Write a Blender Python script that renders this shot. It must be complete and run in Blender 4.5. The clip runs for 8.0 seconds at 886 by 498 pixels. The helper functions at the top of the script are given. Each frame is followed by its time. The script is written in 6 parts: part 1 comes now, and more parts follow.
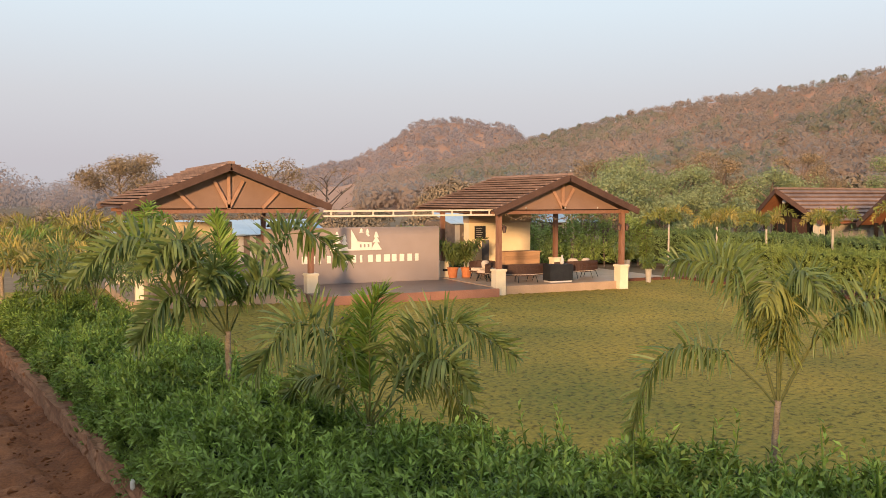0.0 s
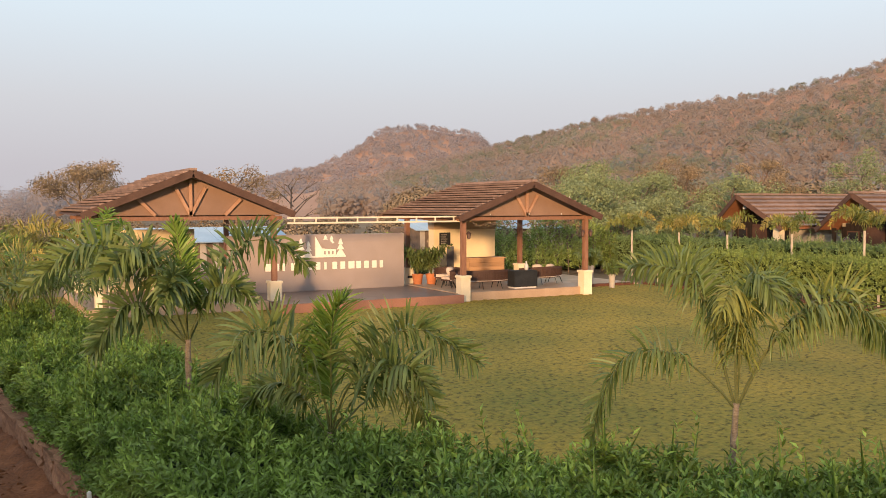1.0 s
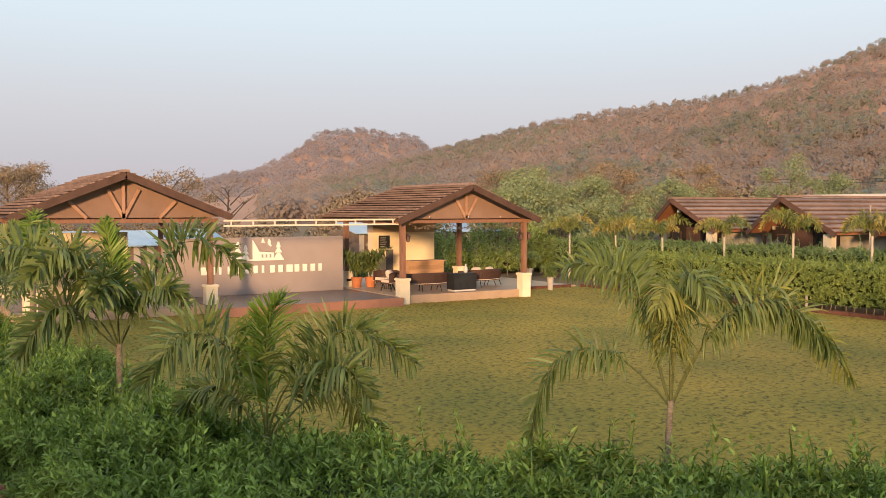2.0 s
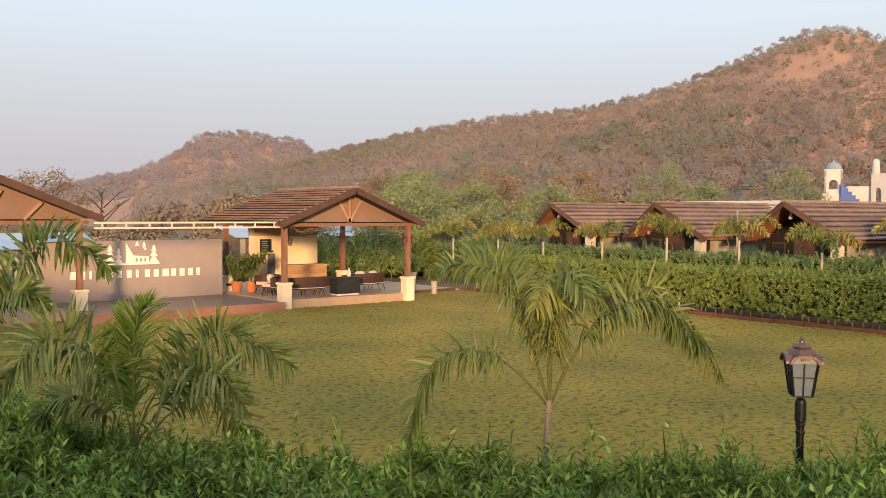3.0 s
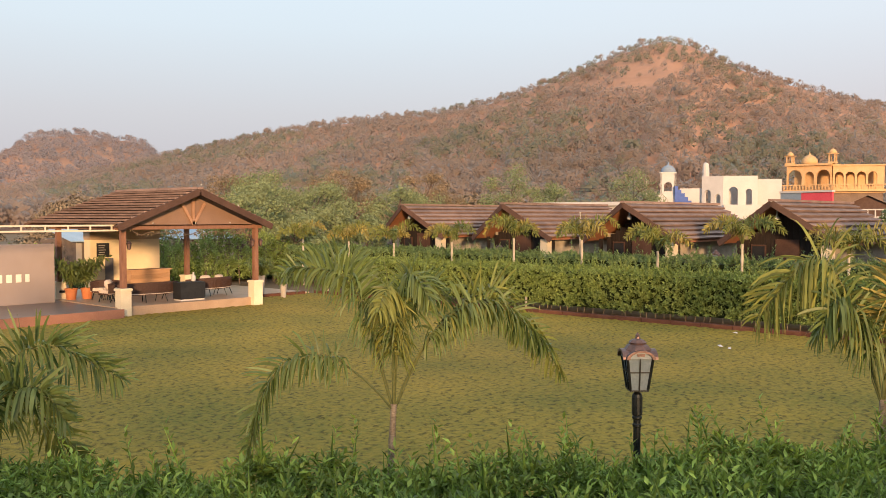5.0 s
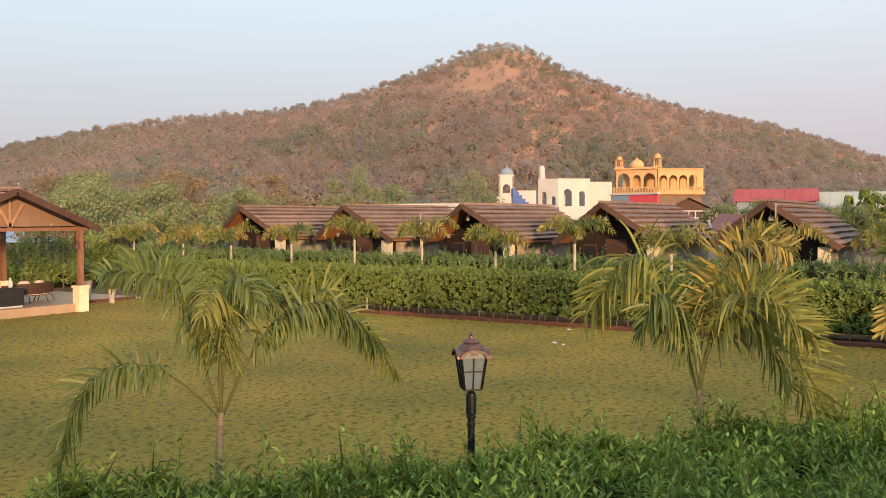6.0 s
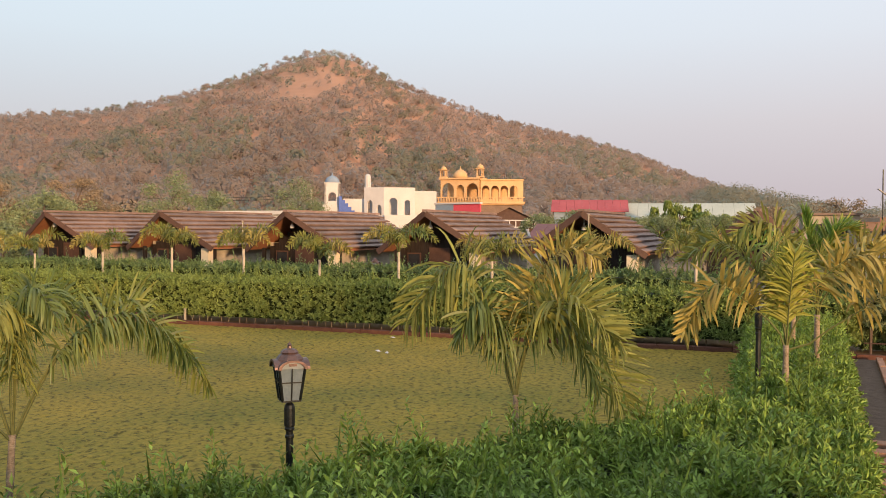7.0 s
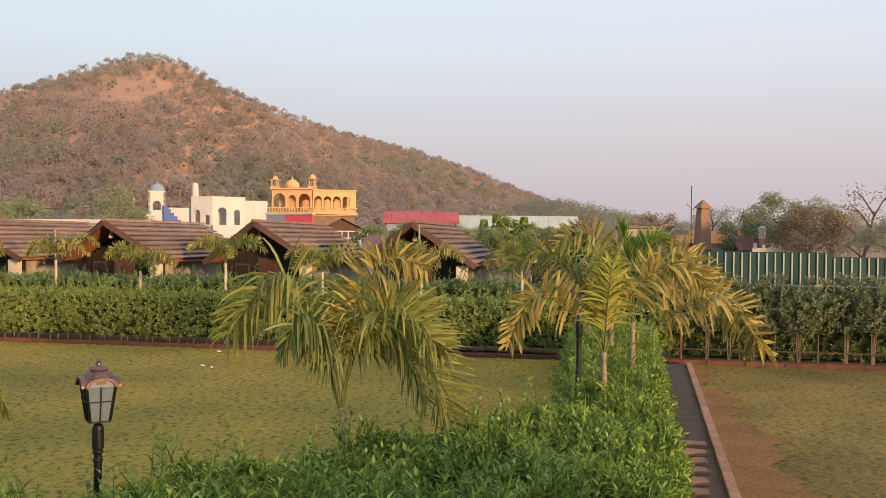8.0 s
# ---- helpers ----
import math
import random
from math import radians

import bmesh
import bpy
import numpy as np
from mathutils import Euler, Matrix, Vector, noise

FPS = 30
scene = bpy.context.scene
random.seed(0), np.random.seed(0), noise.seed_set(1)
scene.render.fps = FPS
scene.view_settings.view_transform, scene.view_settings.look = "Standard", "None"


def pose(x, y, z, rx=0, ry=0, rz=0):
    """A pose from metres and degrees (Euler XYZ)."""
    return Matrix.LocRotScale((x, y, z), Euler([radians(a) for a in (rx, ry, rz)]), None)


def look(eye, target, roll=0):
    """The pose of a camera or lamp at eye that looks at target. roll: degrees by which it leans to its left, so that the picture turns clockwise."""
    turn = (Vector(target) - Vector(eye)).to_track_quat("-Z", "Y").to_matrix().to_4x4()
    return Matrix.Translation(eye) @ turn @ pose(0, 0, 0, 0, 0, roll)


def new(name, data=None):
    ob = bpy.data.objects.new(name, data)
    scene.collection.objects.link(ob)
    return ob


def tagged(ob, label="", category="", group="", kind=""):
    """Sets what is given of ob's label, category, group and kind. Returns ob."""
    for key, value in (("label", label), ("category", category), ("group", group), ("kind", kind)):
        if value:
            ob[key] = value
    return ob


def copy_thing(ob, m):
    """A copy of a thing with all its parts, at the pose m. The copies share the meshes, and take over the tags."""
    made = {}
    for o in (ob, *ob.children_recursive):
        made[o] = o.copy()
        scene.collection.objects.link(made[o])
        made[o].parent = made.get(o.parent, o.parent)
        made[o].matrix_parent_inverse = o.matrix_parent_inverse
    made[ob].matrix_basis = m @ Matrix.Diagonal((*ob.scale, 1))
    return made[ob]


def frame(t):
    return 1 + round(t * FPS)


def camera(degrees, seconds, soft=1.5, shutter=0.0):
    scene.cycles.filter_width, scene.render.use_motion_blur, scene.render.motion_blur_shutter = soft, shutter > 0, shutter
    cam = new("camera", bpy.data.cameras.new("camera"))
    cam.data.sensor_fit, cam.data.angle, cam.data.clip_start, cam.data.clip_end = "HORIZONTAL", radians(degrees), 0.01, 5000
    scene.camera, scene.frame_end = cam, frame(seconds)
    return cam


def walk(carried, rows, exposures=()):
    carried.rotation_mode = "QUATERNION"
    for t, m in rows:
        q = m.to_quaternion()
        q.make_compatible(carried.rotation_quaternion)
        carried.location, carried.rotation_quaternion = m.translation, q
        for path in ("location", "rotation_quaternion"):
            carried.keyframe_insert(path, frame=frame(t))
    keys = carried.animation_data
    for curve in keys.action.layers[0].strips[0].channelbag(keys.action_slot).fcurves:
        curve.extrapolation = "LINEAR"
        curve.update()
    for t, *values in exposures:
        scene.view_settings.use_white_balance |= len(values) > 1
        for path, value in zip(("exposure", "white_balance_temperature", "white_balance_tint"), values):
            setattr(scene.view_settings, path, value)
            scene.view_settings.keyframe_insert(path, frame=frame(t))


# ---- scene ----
cam = camera(52.4, 8.0, soft=0.75)
# seconds, eye x y z, and the turns as pose() takes them
PATH = [
    (0.0, 0.000, 0.000, 3.100, 86.80, 0.00, -25.50),
    (0.5, 0.028, -0.007, 3.094, 87.09, 0.05, -26.52),
    (1.0, 0.044, -0.006, 3.090, 87.23, 0.15, -27.68),
    (2.3, 0.110, 0.040, 3.035, 87.56, -0.02, -33.39),
    (2.5, 0.148, 0.066, 3.020, 87.63, -0.10, -34.90),
    (3.0, 0.196, 0.098, 3.012, 87.79, -0.26, -38.79),
    (3.5, 0.228, 0.118, 3.007, 87.85, -0.22, -41.00),
    (4.0, 0.264, 0.122, 3.005, 87.87, -0.18, -43.07),
    (4.2, 0.279, 0.125, 3.006, 87.88, -0.16, -43.92),
    (5.3, 0.390, 0.156, 3.006, 87.94, 0.01, -50.55),
    (5.5, 0.417, 0.159, 3.002, 87.95, 0.02, -52.51),
    (6.0, 0.511, 0.151, 2.995, 88.02, 0.06, -58.11),
    (6.5, 0.562, 0.146, 2.992, 88.17, 0.02, -63.45),
    (7.0, 0.607, 0.133, 2.989, 88.57, -0.29, -69.12),
    (7.5, 0.689, 0.127, 2.984, 89.06, -0.58, -74.35),
    (8.0, 0.743, 0.106, 2.976, 89.36, -0.57, -79.71),
]
walk(cam, [(t, pose(x, y, z, rx, ry, rz)) for t, x, y, z, rx, ry, rz in PATH], exposures=[(0.0, 0.28, 6800, 10), (4.0, 0.29, 6800, 10), (6.0, 0.27, 6800, 10), (8.0, 0.21, 6800, 10)])

# ---- sky and sun: a hazy early morning, low warm sun behind the camera ----
SUN_FROM = Vector((-0.62, -0.76, 0.125)).normalized()
world = bpy.data.worlds.new("hazy_morning_sky")
scene.world = world
world.use_nodes = True
wn, wl = world.node_tree.nodes, world.node_tree.links
wn.clear()
w_out, w_bg = wn.new("ShaderNodeOutputWorld"), wn.new("ShaderNodeBackground")
w_co, w_sep, w_ramp = wn.new("ShaderNodeTexCoord"), wn.new("ShaderNodeSeparateXYZ"), wn.new("ShaderNodeValToRGB")
w_sky, w_mix = wn.new("ShaderNodeTexSky"), wn.new("ShaderNodeMix")
w_sky.sky_type, w_sky.sun_disc = "NISHITA", False
w_sky.sun_elevation = math.asin(SUN_FROM.z)
w_sky.sun_rotation = math.atan2(SUN_FROM.x, SUN_FROM.y)
w_sky.air_density, w_sky.dust_density, w_sky.ozone_density = 1.2, 4.0, 1.0
w_mul = wn.new("ShaderNodeVectorMath")
w_mul.operation = "SCALE"
w_mul.inputs["Scale"].default_value = 0.12
w_ramp.color_ramp.elements[0].color, w_ramp.color_ramp.elements[1].color = (0.465, 0.455, 0.505, 1), (0.71, 0.86, 1.0, 1)
for pos, col in ((0.04, (0.485, 0.475, 0.53)), (0.11, (0.545, 0.565, 0.625)), (0.20, (0.60, 0.70, 0.80)), (0.34, (0.64, 0.80, 0.95))):
    w_ramp.color_ramp.elements.new(pos).color = (*col, 1)
w_mix.data_type = "RGBA"
w_mix.inputs["Factor"].default_value = 0.96
wl.new(w_co.outputs["Generated"], w_sep.inputs[0])
wl.new(w_sep.outputs["Z"], w_ramp.inputs["Fac"])
wl.new(w_sky.outputs["Color"], w_mul.inputs[0])
wl.new(w_mul.outputs[0], w_mix.inputs["A"])
w_east, w_warm = wn.new("ShaderNodeMapRange"), wn.new("ShaderNodeMix")
w_east.inputs["From Min"].default_value, w_east.inputs["From Max"].default_value = 0.75, -0.1
w_warm.data_type, w_warm.blend_type = "RGBA", "MULTIPLY"
w_warm.inputs["B"].default_value = (1.08, 1.0, 0.99, 1)
wl.new(w_sep.outputs["Y"], w_east.inputs["Value"])
wl.new(w_east.outputs[0], w_warm.inputs["Factor"])
wl.new(w_ramp.outputs["Color"], w_warm.inputs["A"])
wl.new(w_warm.outputs["Result"], w_mix.inputs["B"])
wl.new(w_mix.outputs["Result"], w_bg.inputs["Color"])
w_bg.inputs["Strength"].default_value = 1.0
wl.new(w_bg.outputs[0], w_out.inputs["Surface"])

sun_data = bpy.data.lights.new("sun", "SUN")
sun_data.energy, sun_data.angle, sun_data.color = 5.2, radians(5.0), (1.0, 0.62, 0.33)
sun = new("sun", sun_data)
sun.matrix_world = look(SUN_FROM * 50, (0, 0, 0))

# ---- materials ----
def mat(name, dark, light, scale=8.0, rough=0.8, bump=0.2, fine=60.0, metal=0.0, stretch=(1, 1, 1), stain=0.0, piece=0.0, leaf=0.0, spec=0.3, space="pos", depth=0.03, tuft=0.0):
    """Colour between dark and light by noise at two scales; piece: how far single pieces differ; leaf: light that shines through."""
    m = bpy.data.materials.new(name)
    m.use_nodes = True
    n, l = m.node_tree.nodes, m.node_tree.links
    bs = n["Principled BSDF"]
    bs.inputs["Roughness"].default_value, bs.inputs["Metallic"].default_value = rough, metal
    bs.inputs["Specular IOR Level"].default_value = spec
    if space == "pos":
        co = n.new("ShaderNodeNewGeometry").outputs["Position"]
    else:
        co = n.new("ShaderNodeTexCoord").outputs["Object"]
    mp = n.new("ShaderNodeMapping")
    mp.inputs["Scale"].default_value = stretch
    l.new(co, mp.inputs["Vector"])
    big, small = n.new("ShaderNodeTexNoise"), n.new("ShaderNodeTexNoise")
    big.inputs["Scale"].default_value, big.inputs["Detail"].default_value = scale, 6
    small.inputs["Scale"].default_value, small.inputs["Detail"].default_value = fine, 4
    l.new(mp.outputs[0], big.inputs["Vector"])
    l.new(mp.outputs[0], small.inputs["Vector"])
    add = n.new("ShaderNodeMath")
    add.operation = "MULTIPLY_ADD"
    add.inputs[1].default_value = 0.45
    l.new(small.outputs["Fac"], add.inputs[0])
    half = n.new("ShaderNodeMath")
    half.operation = "MULTIPLY"
    half.inputs[1].default_value = 0.55
    l.new(big.outputs["Fac"], half.inputs[0])
    l.new(half.outputs[0], add.inputs[2])
    ramp = n.new("ShaderNodeValToRGB")
    ramp.color_ramp.elements[0].position, ramp.color_ramp.elements[1].position = 0.32, 0.68
    ramp.color_ramp.elements[0].color, ramp.color_ramp.elements[1].color = (*dark, 1), (*light, 1)
    l.new(add.outputs[0], ramp.inputs["Fac"])
    col = ramp.outputs["Color"]
    if piece:
        src = n.new("ShaderNodeObjectInfo").outputs["Random"] if leaf == 0 else n.new("ShaderNodeNewGeometry").outputs["Random Per Island"]
        mr = n.new("ShaderNodeMapRange")
        mr.inputs["To Min"].default_value, mr.inputs["To Max"].default_value = 1 - piece, 1 + piece
        l.new(src, mr.inputs["Value"])
        hs = n.new("ShaderNodeHueSaturation")
        l.new(mr.outputs[0], hs.inputs["Value"])
        l.new(col, hs.inputs["Color"])
        col = hs.outputs["Color"]
    if stain:
        st = n.new("ShaderNodeTexNoise")
        st.inputs["Scale"].default_value, st.inputs["Detail"].default_value = scale * 0.22, 3
        l.new(co, st.inputs["Vector"])
        mr2 = n.new("ShaderNodeMapRange")
        mr2.inputs["From Min"].default_value, mr2.inputs["From Max"].default_value = 0.4, 0.7
        mr2.inputs["To Min"].default_value, mr2.inputs["To Max"].default_value = 1.0, 1 - stain
        l.new(st.outputs["Fac"], mr2.inputs["Value"])
        hs2 = n.new("ShaderNodeHueSaturation")
        l.new(mr2.outputs[0], hs2.inputs["Value"])
        l.new(col, hs2.inputs["Color"])
        col = hs2.outputs["Color"]
    if tuft:
        tn, tm, hs3 = n.new("ShaderNodeTexNoise"), n.new("ShaderNodeMapRange"), n.new("ShaderNodeHueSaturation")
        tn.inputs["Scale"].default_value, tn.inputs["Detail"].default_value, tn.inputs["Roughness"].default_value = 9.0, 5, 0.62
        l.new(co, tn.inputs["Vector"])
        tm.inputs["From Min"].default_value, tm.inputs["From Max"].default_value = 0.5, 0.63
        tm.inputs["To Min"].default_value, tm.inputs["To Max"].default_value = 1.1, 1.0 - tuft
        l.new(tn.outputs["Fac"], tm.inputs["Value"])
        l.new(tm.outputs[0], hs3.inputs["Value"])
        l.new(col, hs3.inputs["Color"])
        col = hs3.outputs["Color"]
    l.new(col, bs.inputs["Base Color"])
    if bump:
        bp = n.new("ShaderNodeBump")
        bp.inputs["Strength"].default_value, bp.inputs["Distance"].default_value = bump, depth
        l.new(add.outputs[0], bp.inputs["Height"])
        l.new(bp.outputs[0], bs.inputs["Normal"])
    if leaf:
        tr, mx = n.new("ShaderNodeBsdfTranslucent"), n.new("ShaderNodeMixShader")
        mx.inputs[0].default_value = leaf
        l.new(col, tr.inputs["Color"])
        l.new(bs.outputs[0], mx.inputs[1])
        l.new(tr.outputs[0], mx.inputs[2])
        l.new(mx.outputs[0], n["Material Output"].inputs["Surface"])
    return m


M_LAWN = mat("lawn_grass", (0.136, 0.126, 0.018), (0.365, 0.231, 0.033), 0.3, 0.95, 1.0, 11.0, tuft=0.58, stain=0.2, depth=0.025)
M_DRY = mat("dry_lawn_grass", (0.122, 0.088, 0.016), (0.268, 0.175, 0.041), 0.55, 0.95, 1.0, 12.0, tuft=0.45, stain=0.3, depth=0.06)
M_REDSOIL = mat("bare_red_soil", (0.15, 0.066, 0.022), (0.28, 0.135, 0.043), 1.2, 0.95, 1.0, 14.0, depth=0.05)
M_EARTH = mat("dry_earth", (0.14, 0.09, 0.05), (0.24, 0.17, 0.10), 0.05, 0.95, 0.4, 2.0)
M_SOIL = mat("red_soil", (0.095, 0.03, 0.01), (0.285, 0.11, 0.042), 2.6, 0.95, 1.0, 26.0, stain=0.3)
M_GRAVEL = mat("brown_gravel", (0.095, 0.062, 0.046), (0.20, 0.135, 0.10), 6.0, 0.95, 0.9, 90.0)
M_KERB = mat("red_brown_kerb_stone", (0.075, 0.03, 0.02), (0.15, 0.065, 0.042), 3.0, 0.85, 0.5, 40.0, piece=0.15)
M_PAVER = mat("pink_kerb_block", (0.25, 0.13, 0.085), (0.40, 0.23, 0.16), 4.0, 0.85, 0.5, 40.0, piece=0.15)
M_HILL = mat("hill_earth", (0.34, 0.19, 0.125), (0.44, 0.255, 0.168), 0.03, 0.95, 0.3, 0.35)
M_LEAF = mat("hedge_leaf", (0.086, 0.16, 0.031), (0.30, 0.405, 0.08), 1.3, 0.45, 0.0, 14.0, piece=0.5, leaf=0.3, spec=0.3)
M_LEAF_FAR = mat("clipped_hedge_leaf", (0.135, 0.20, 0.046), (0.29, 0.35, 0.098), 0.9, 0.55, 0.0, 9.0, piece=0.45, leaf=0.25)
M_LEAF_BACK = mat("back_hedge_leaf", (0.10, 0.165, 0.06), (0.235, 0.315, 0.12), 0.9, 0.55, 0.0, 9.0, piece=0.4, leaf=0.3)
M_SHRUB = mat("dark_shrub_leaf", (0.115, 0.15, 0.072), (0.245, 0.275, 0.135), 0.9, 0.55, 0.0, 9.0, piece=0.4, leaf=0.25)
# Near black: the shade between the leaves is in this colour.
M_CORE = mat("hedge_inner_shade", (0.014, 0.024, 0.009), (0.04, 0.055, 0.018), 5.0, 0.95, 0.6, 30.0)
M_PALM = mat("palm_leaf", (0.07, 0.115, 0.03), (0.19, 0.235, 0.07), 1.2, 0.45, 0.0, 8.0, piece=0.3, leaf=0.35, spec=0.45)
M_PALM_YEL = mat("yellow_palm_leaf", (0.24, 0.205, 0.05), (0.44, 0.35, 0.10), 1.2, 0.5, 0.0, 8.0, piece=0.35, leaf=0.35, spec=0.4)
M_PALM_NEW = mat("young_palm_leaf", (0.10, 0.19, 0.03), (0.21, 0.31, 0.06), 1.2, 0.45, 0.0, 8.0, piece=0.25, leaf=0.4, spec=0.4)
M_PALM_OLIVE = mat("olive_palm_leaf", (0.135, 0.162, 0.036), (0.285, 0.285, 0.074), 1.2, 0.5, 0.0, 8.0, piece=0.3, leaf=0.35)
M_PALM_LIME = mat("lime_palm_leaf", (0.24, 0.26, 0.045), (0.41, 0.41, 0.085), 1.2, 0.45, 0.0, 8.0, piece=0.25, leaf=0.4, spec=0.4)
M_STALK = mat("palm_stalk", (0.06, 0.075, 0.022), (0.14, 0.145, 0.048), 4.0, 0.6, 0.3, 30.0)
M_BARK = mat("palm_trunk_bark", (0.13, 0.10, 0.07), (0.38, 0.30, 0.215), 7.0, 0.9, 0.8, 50.0, stretch=(1, 1, 3))
M_TRUNK_PALE = mat("whitewashed_trunk", (0.34, 0.30, 0.24), (0.52, 0.46, 0.38), 7.0, 0.9, 0.5, 50.0)
# Both hill leaf colours are lifted and greyed to carry the air's haze.
M_WOODS = mat("haze_paled_dry_leaf", (0.355, 0.305, 0.255), (0.53, 0.418, 0.35), 0.02, 0.85, 0.0, 0.2, piece=0.05, leaf=0.72)
M_WOODS_GREEN = mat("haze_greyed_green_leaf", (0.265, 0.27, 0.20), (0.42, 0.39, 0.29), 0.02, 0.85, 0.0, 0.2, piece=0.05, leaf=0.7)
# Pale mauve leaf: the distance haze is mixed into this colour.
M_WOODS_FAR = mat("haze_tinted_leaf", (0.355, 0.325, 0.32), (0.50, 0.42, 0.405), 0.012, 0.85, 0.0, 0.08, piece=0.05, leaf=0.7)
M_TREE = mat("tree_leaf", (0.15, 0.195, 0.095), (0.29, 0.33, 0.16), 0.25, 0.6, 0.0, 2.0, piece=0.35, leaf=0.3)
M_TREE_DRY = mat("browning_tree_leaf", (0.185, 0.145, 0.092), (0.34, 0.25, 0.155), 0.25, 0.7, 0.0, 2.0, piece=0.35, leaf=0.25)
M_BRANCH = mat("bare_branch", (0.10, 0.075, 0.06), (0.20, 0.15, 0.12), 3.0, 0.9, 0.5, 30.0)
M_STRUT = mat("light_brown_wood", (0.30, 0.165, 0.105), (0.44, 0.26, 0.175), 3.0, 0.6, 0.25, 30.0)
M_WOOD = mat("brown_stained_wood", (0.15, 0.072, 0.046), (0.28, 0.145, 0.095), 3.0, 0.6, 0.25, 30.0, stretch=(4, 4, 1), piece=0.1)
# Dark timber, blackened further by the gable shade put into its colour.
M_WOOD_DARK = mat("shade_dark_board", (0.012, 0.009, 0.008), (0.032, 0.023, 0.019), 3.0, 0.7, 0.3, 30.0, stretch=(4, 4, 1), piece=0.2)
M_BARGE = mat("dark_brown_barge_board", (0.06, 0.032, 0.024), (0.11, 0.062, 0.046), 3.0, 0.6, 0.2, 30.0, piece=0.1)
M_SOFFIT = mat("orange_brown_soffit", (0.22, 0.085, 0.042), (0.36, 0.16, 0.078), 3.0, 0.6, 0.2, 30.0)
M_TILE = mat("brown_roof_shingle", (0.16, 0.105, 0.088), (0.33, 0.23, 0.19), 2.0, 0.8, 0.7, 22.0, stretch=(1, 1, 1), piece=0.2, stain=0.2)
M_MESH = mat("brown_gable_panel", (0.20, 0.125, 0.092), (0.28, 0.18, 0.135), 1.5, 0.75, 0.2, 60.0)
M_STONEWALL = mat("greyish_cream_stone", (0.30, 0.26, 0.20), (0.46, 0.40, 0.31), 2.5, 0.9, 0.5, 25.0, stain=0.2)
M_CREAM = mat("cream_plaster", (0.66, 0.56, 0.40), (0.80, 0.71, 0.54), 2.5, 0.85, 0.15, 40.0, stain=0.08)
M_YELLOW = mat("pale_yellow_plaster", (0.73, 0.59, 0.37), (0.83, 0.70, 0.47), 2.5, 0.85, 0.15, 40.0, stain=0.06)
M_WHITE = mat("white_plaster", (0.47, 0.455, 0.445), (0.58, 0.56, 0.545), 0.6, 0.8, 0.1, 10.0, stain=0.08)
M_SIGN = mat("grey_rendered_wall", (0.30, 0.245, 0.225), (0.36, 0.30, 0.28), 1.5, 0.85, 0.15, 40.0, stain=0.05)
M_LETTER = mat("white_raised_letter", (0.74, 0.70, 0.62), (0.82, 0.78, 0.70), 5.0, 0.5, 0.0, 40.0)
M_STAGE = mat("polished_brown_stone", (0.115, 0.085, 0.075), (0.19, 0.14, 0.12), 1.5, 0.35, 0.08, 30.0, piece=0.1)
M_STAGE_EDGE = mat("terracotta_edge_stone", (0.27, 0.125, 0.085), (0.38, 0.19, 0.13), 2.0, 0.6, 0.2, 30.0, piece=0.08)
M_FLOOR = mat("tan_floor_tile", (0.34, 0.235, 0.16), (0.46, 0.33, 0.23), 2.0, 0.5, 0.1, 30.0, piece=0.08)
M_IRON = mat("black_cast_iron", (0.012, 0.014, 0.015), (0.04, 0.045, 0.045), 8.0, 0.45, 0.2, 60.0, metal=0.6)
M_COPPER = mat("weathered_bronze_paint", (0.07, 0.05, 0.048), (0.17, 0.105, 0.095), 9.0, 0.45, 0.2, 60.0, metal=0.5)


# ---- mesh helpers ----
def thing(name, place=(0, 0, 0), turn=0.0, label="", category="", group="", kind=""):
    ob = new(name)
    ob.empty_display_size = 0.2
    ob.matrix_basis = pose(*place, 0, 0, turn)
    return tagged(ob, label, category, group, kind)


def part(name, bm, material, parent=None, label="", smooth=False):
    me = bpy.data.meshes.new(name)
    bm.normal_update()
    bm.to_mesh(me)
    bm.free()
    me.materials.append(material)
    if smooth:
        me.polygons.foreach_set("use_smooth", [True] * len(me.polygons))
    ob = new(name, me)
    ob.parent = parent
    if label:
        ob["label"] = label
    return ob


def array_mesh(name, verts, faces, material, parent=None, label=""):
    """A mesh from numpy arrays: verts (n, 3) and faces (m, k)."""
    me = bpy.data.meshes.new(name)
    faces = np.ascontiguousarray(faces, dtype=np.int32)
    k = faces.shape[1]
    me.vertices.add(len(verts))
    me.vertices.foreach_set("co", np.ascontiguousarray(verts, dtype=np.float32).ravel())
    me.loops.add(faces.size)
    me.loops.foreach_set("vertex_index", faces.ravel())
    me.polygons.add(len(faces))
    me.polygons.foreach_set("loop_start", np.arange(0, faces.size, k, dtype=np.int32))
    me.update(calc_edges=True)
    me.materials.append(material)
    ob = new(name, me)
    ob.parent = parent
    if label:
        ob["label"] = label
    return ob


def box(bm, x0, x1, y0, y1, z0, z1, bevel=0.0):
    vs = [bm.verts.new(p) for p in ((x0, y0, z0), (x1, y0, z0), (x1, y1, z0), (x0, y1, z0), (x0, y0, z1), (x1, y0, z1), (x1, y1, z1), (x0, y1, z1))]
    fs = [bm.faces.new([vs[i] for i in q]) for q in ((3, 2, 1, 0), (4, 5, 6, 7), (0, 1, 5, 4), (1, 2, 6, 5), (2, 3, 7, 6), (3, 0, 4, 7))]
    if bevel:
        es = list({e for f in fs for e in f.edges})
        bmesh.ops.bevel(bm, geom=es, offset=bevel, segments=2, affect="EDGES")
    return bm


def boxes(*rows, bevel=0.0):
    bm = bmesh.new()
    for r in rows:
        box(bm, *r, bevel=bevel)
    return bm


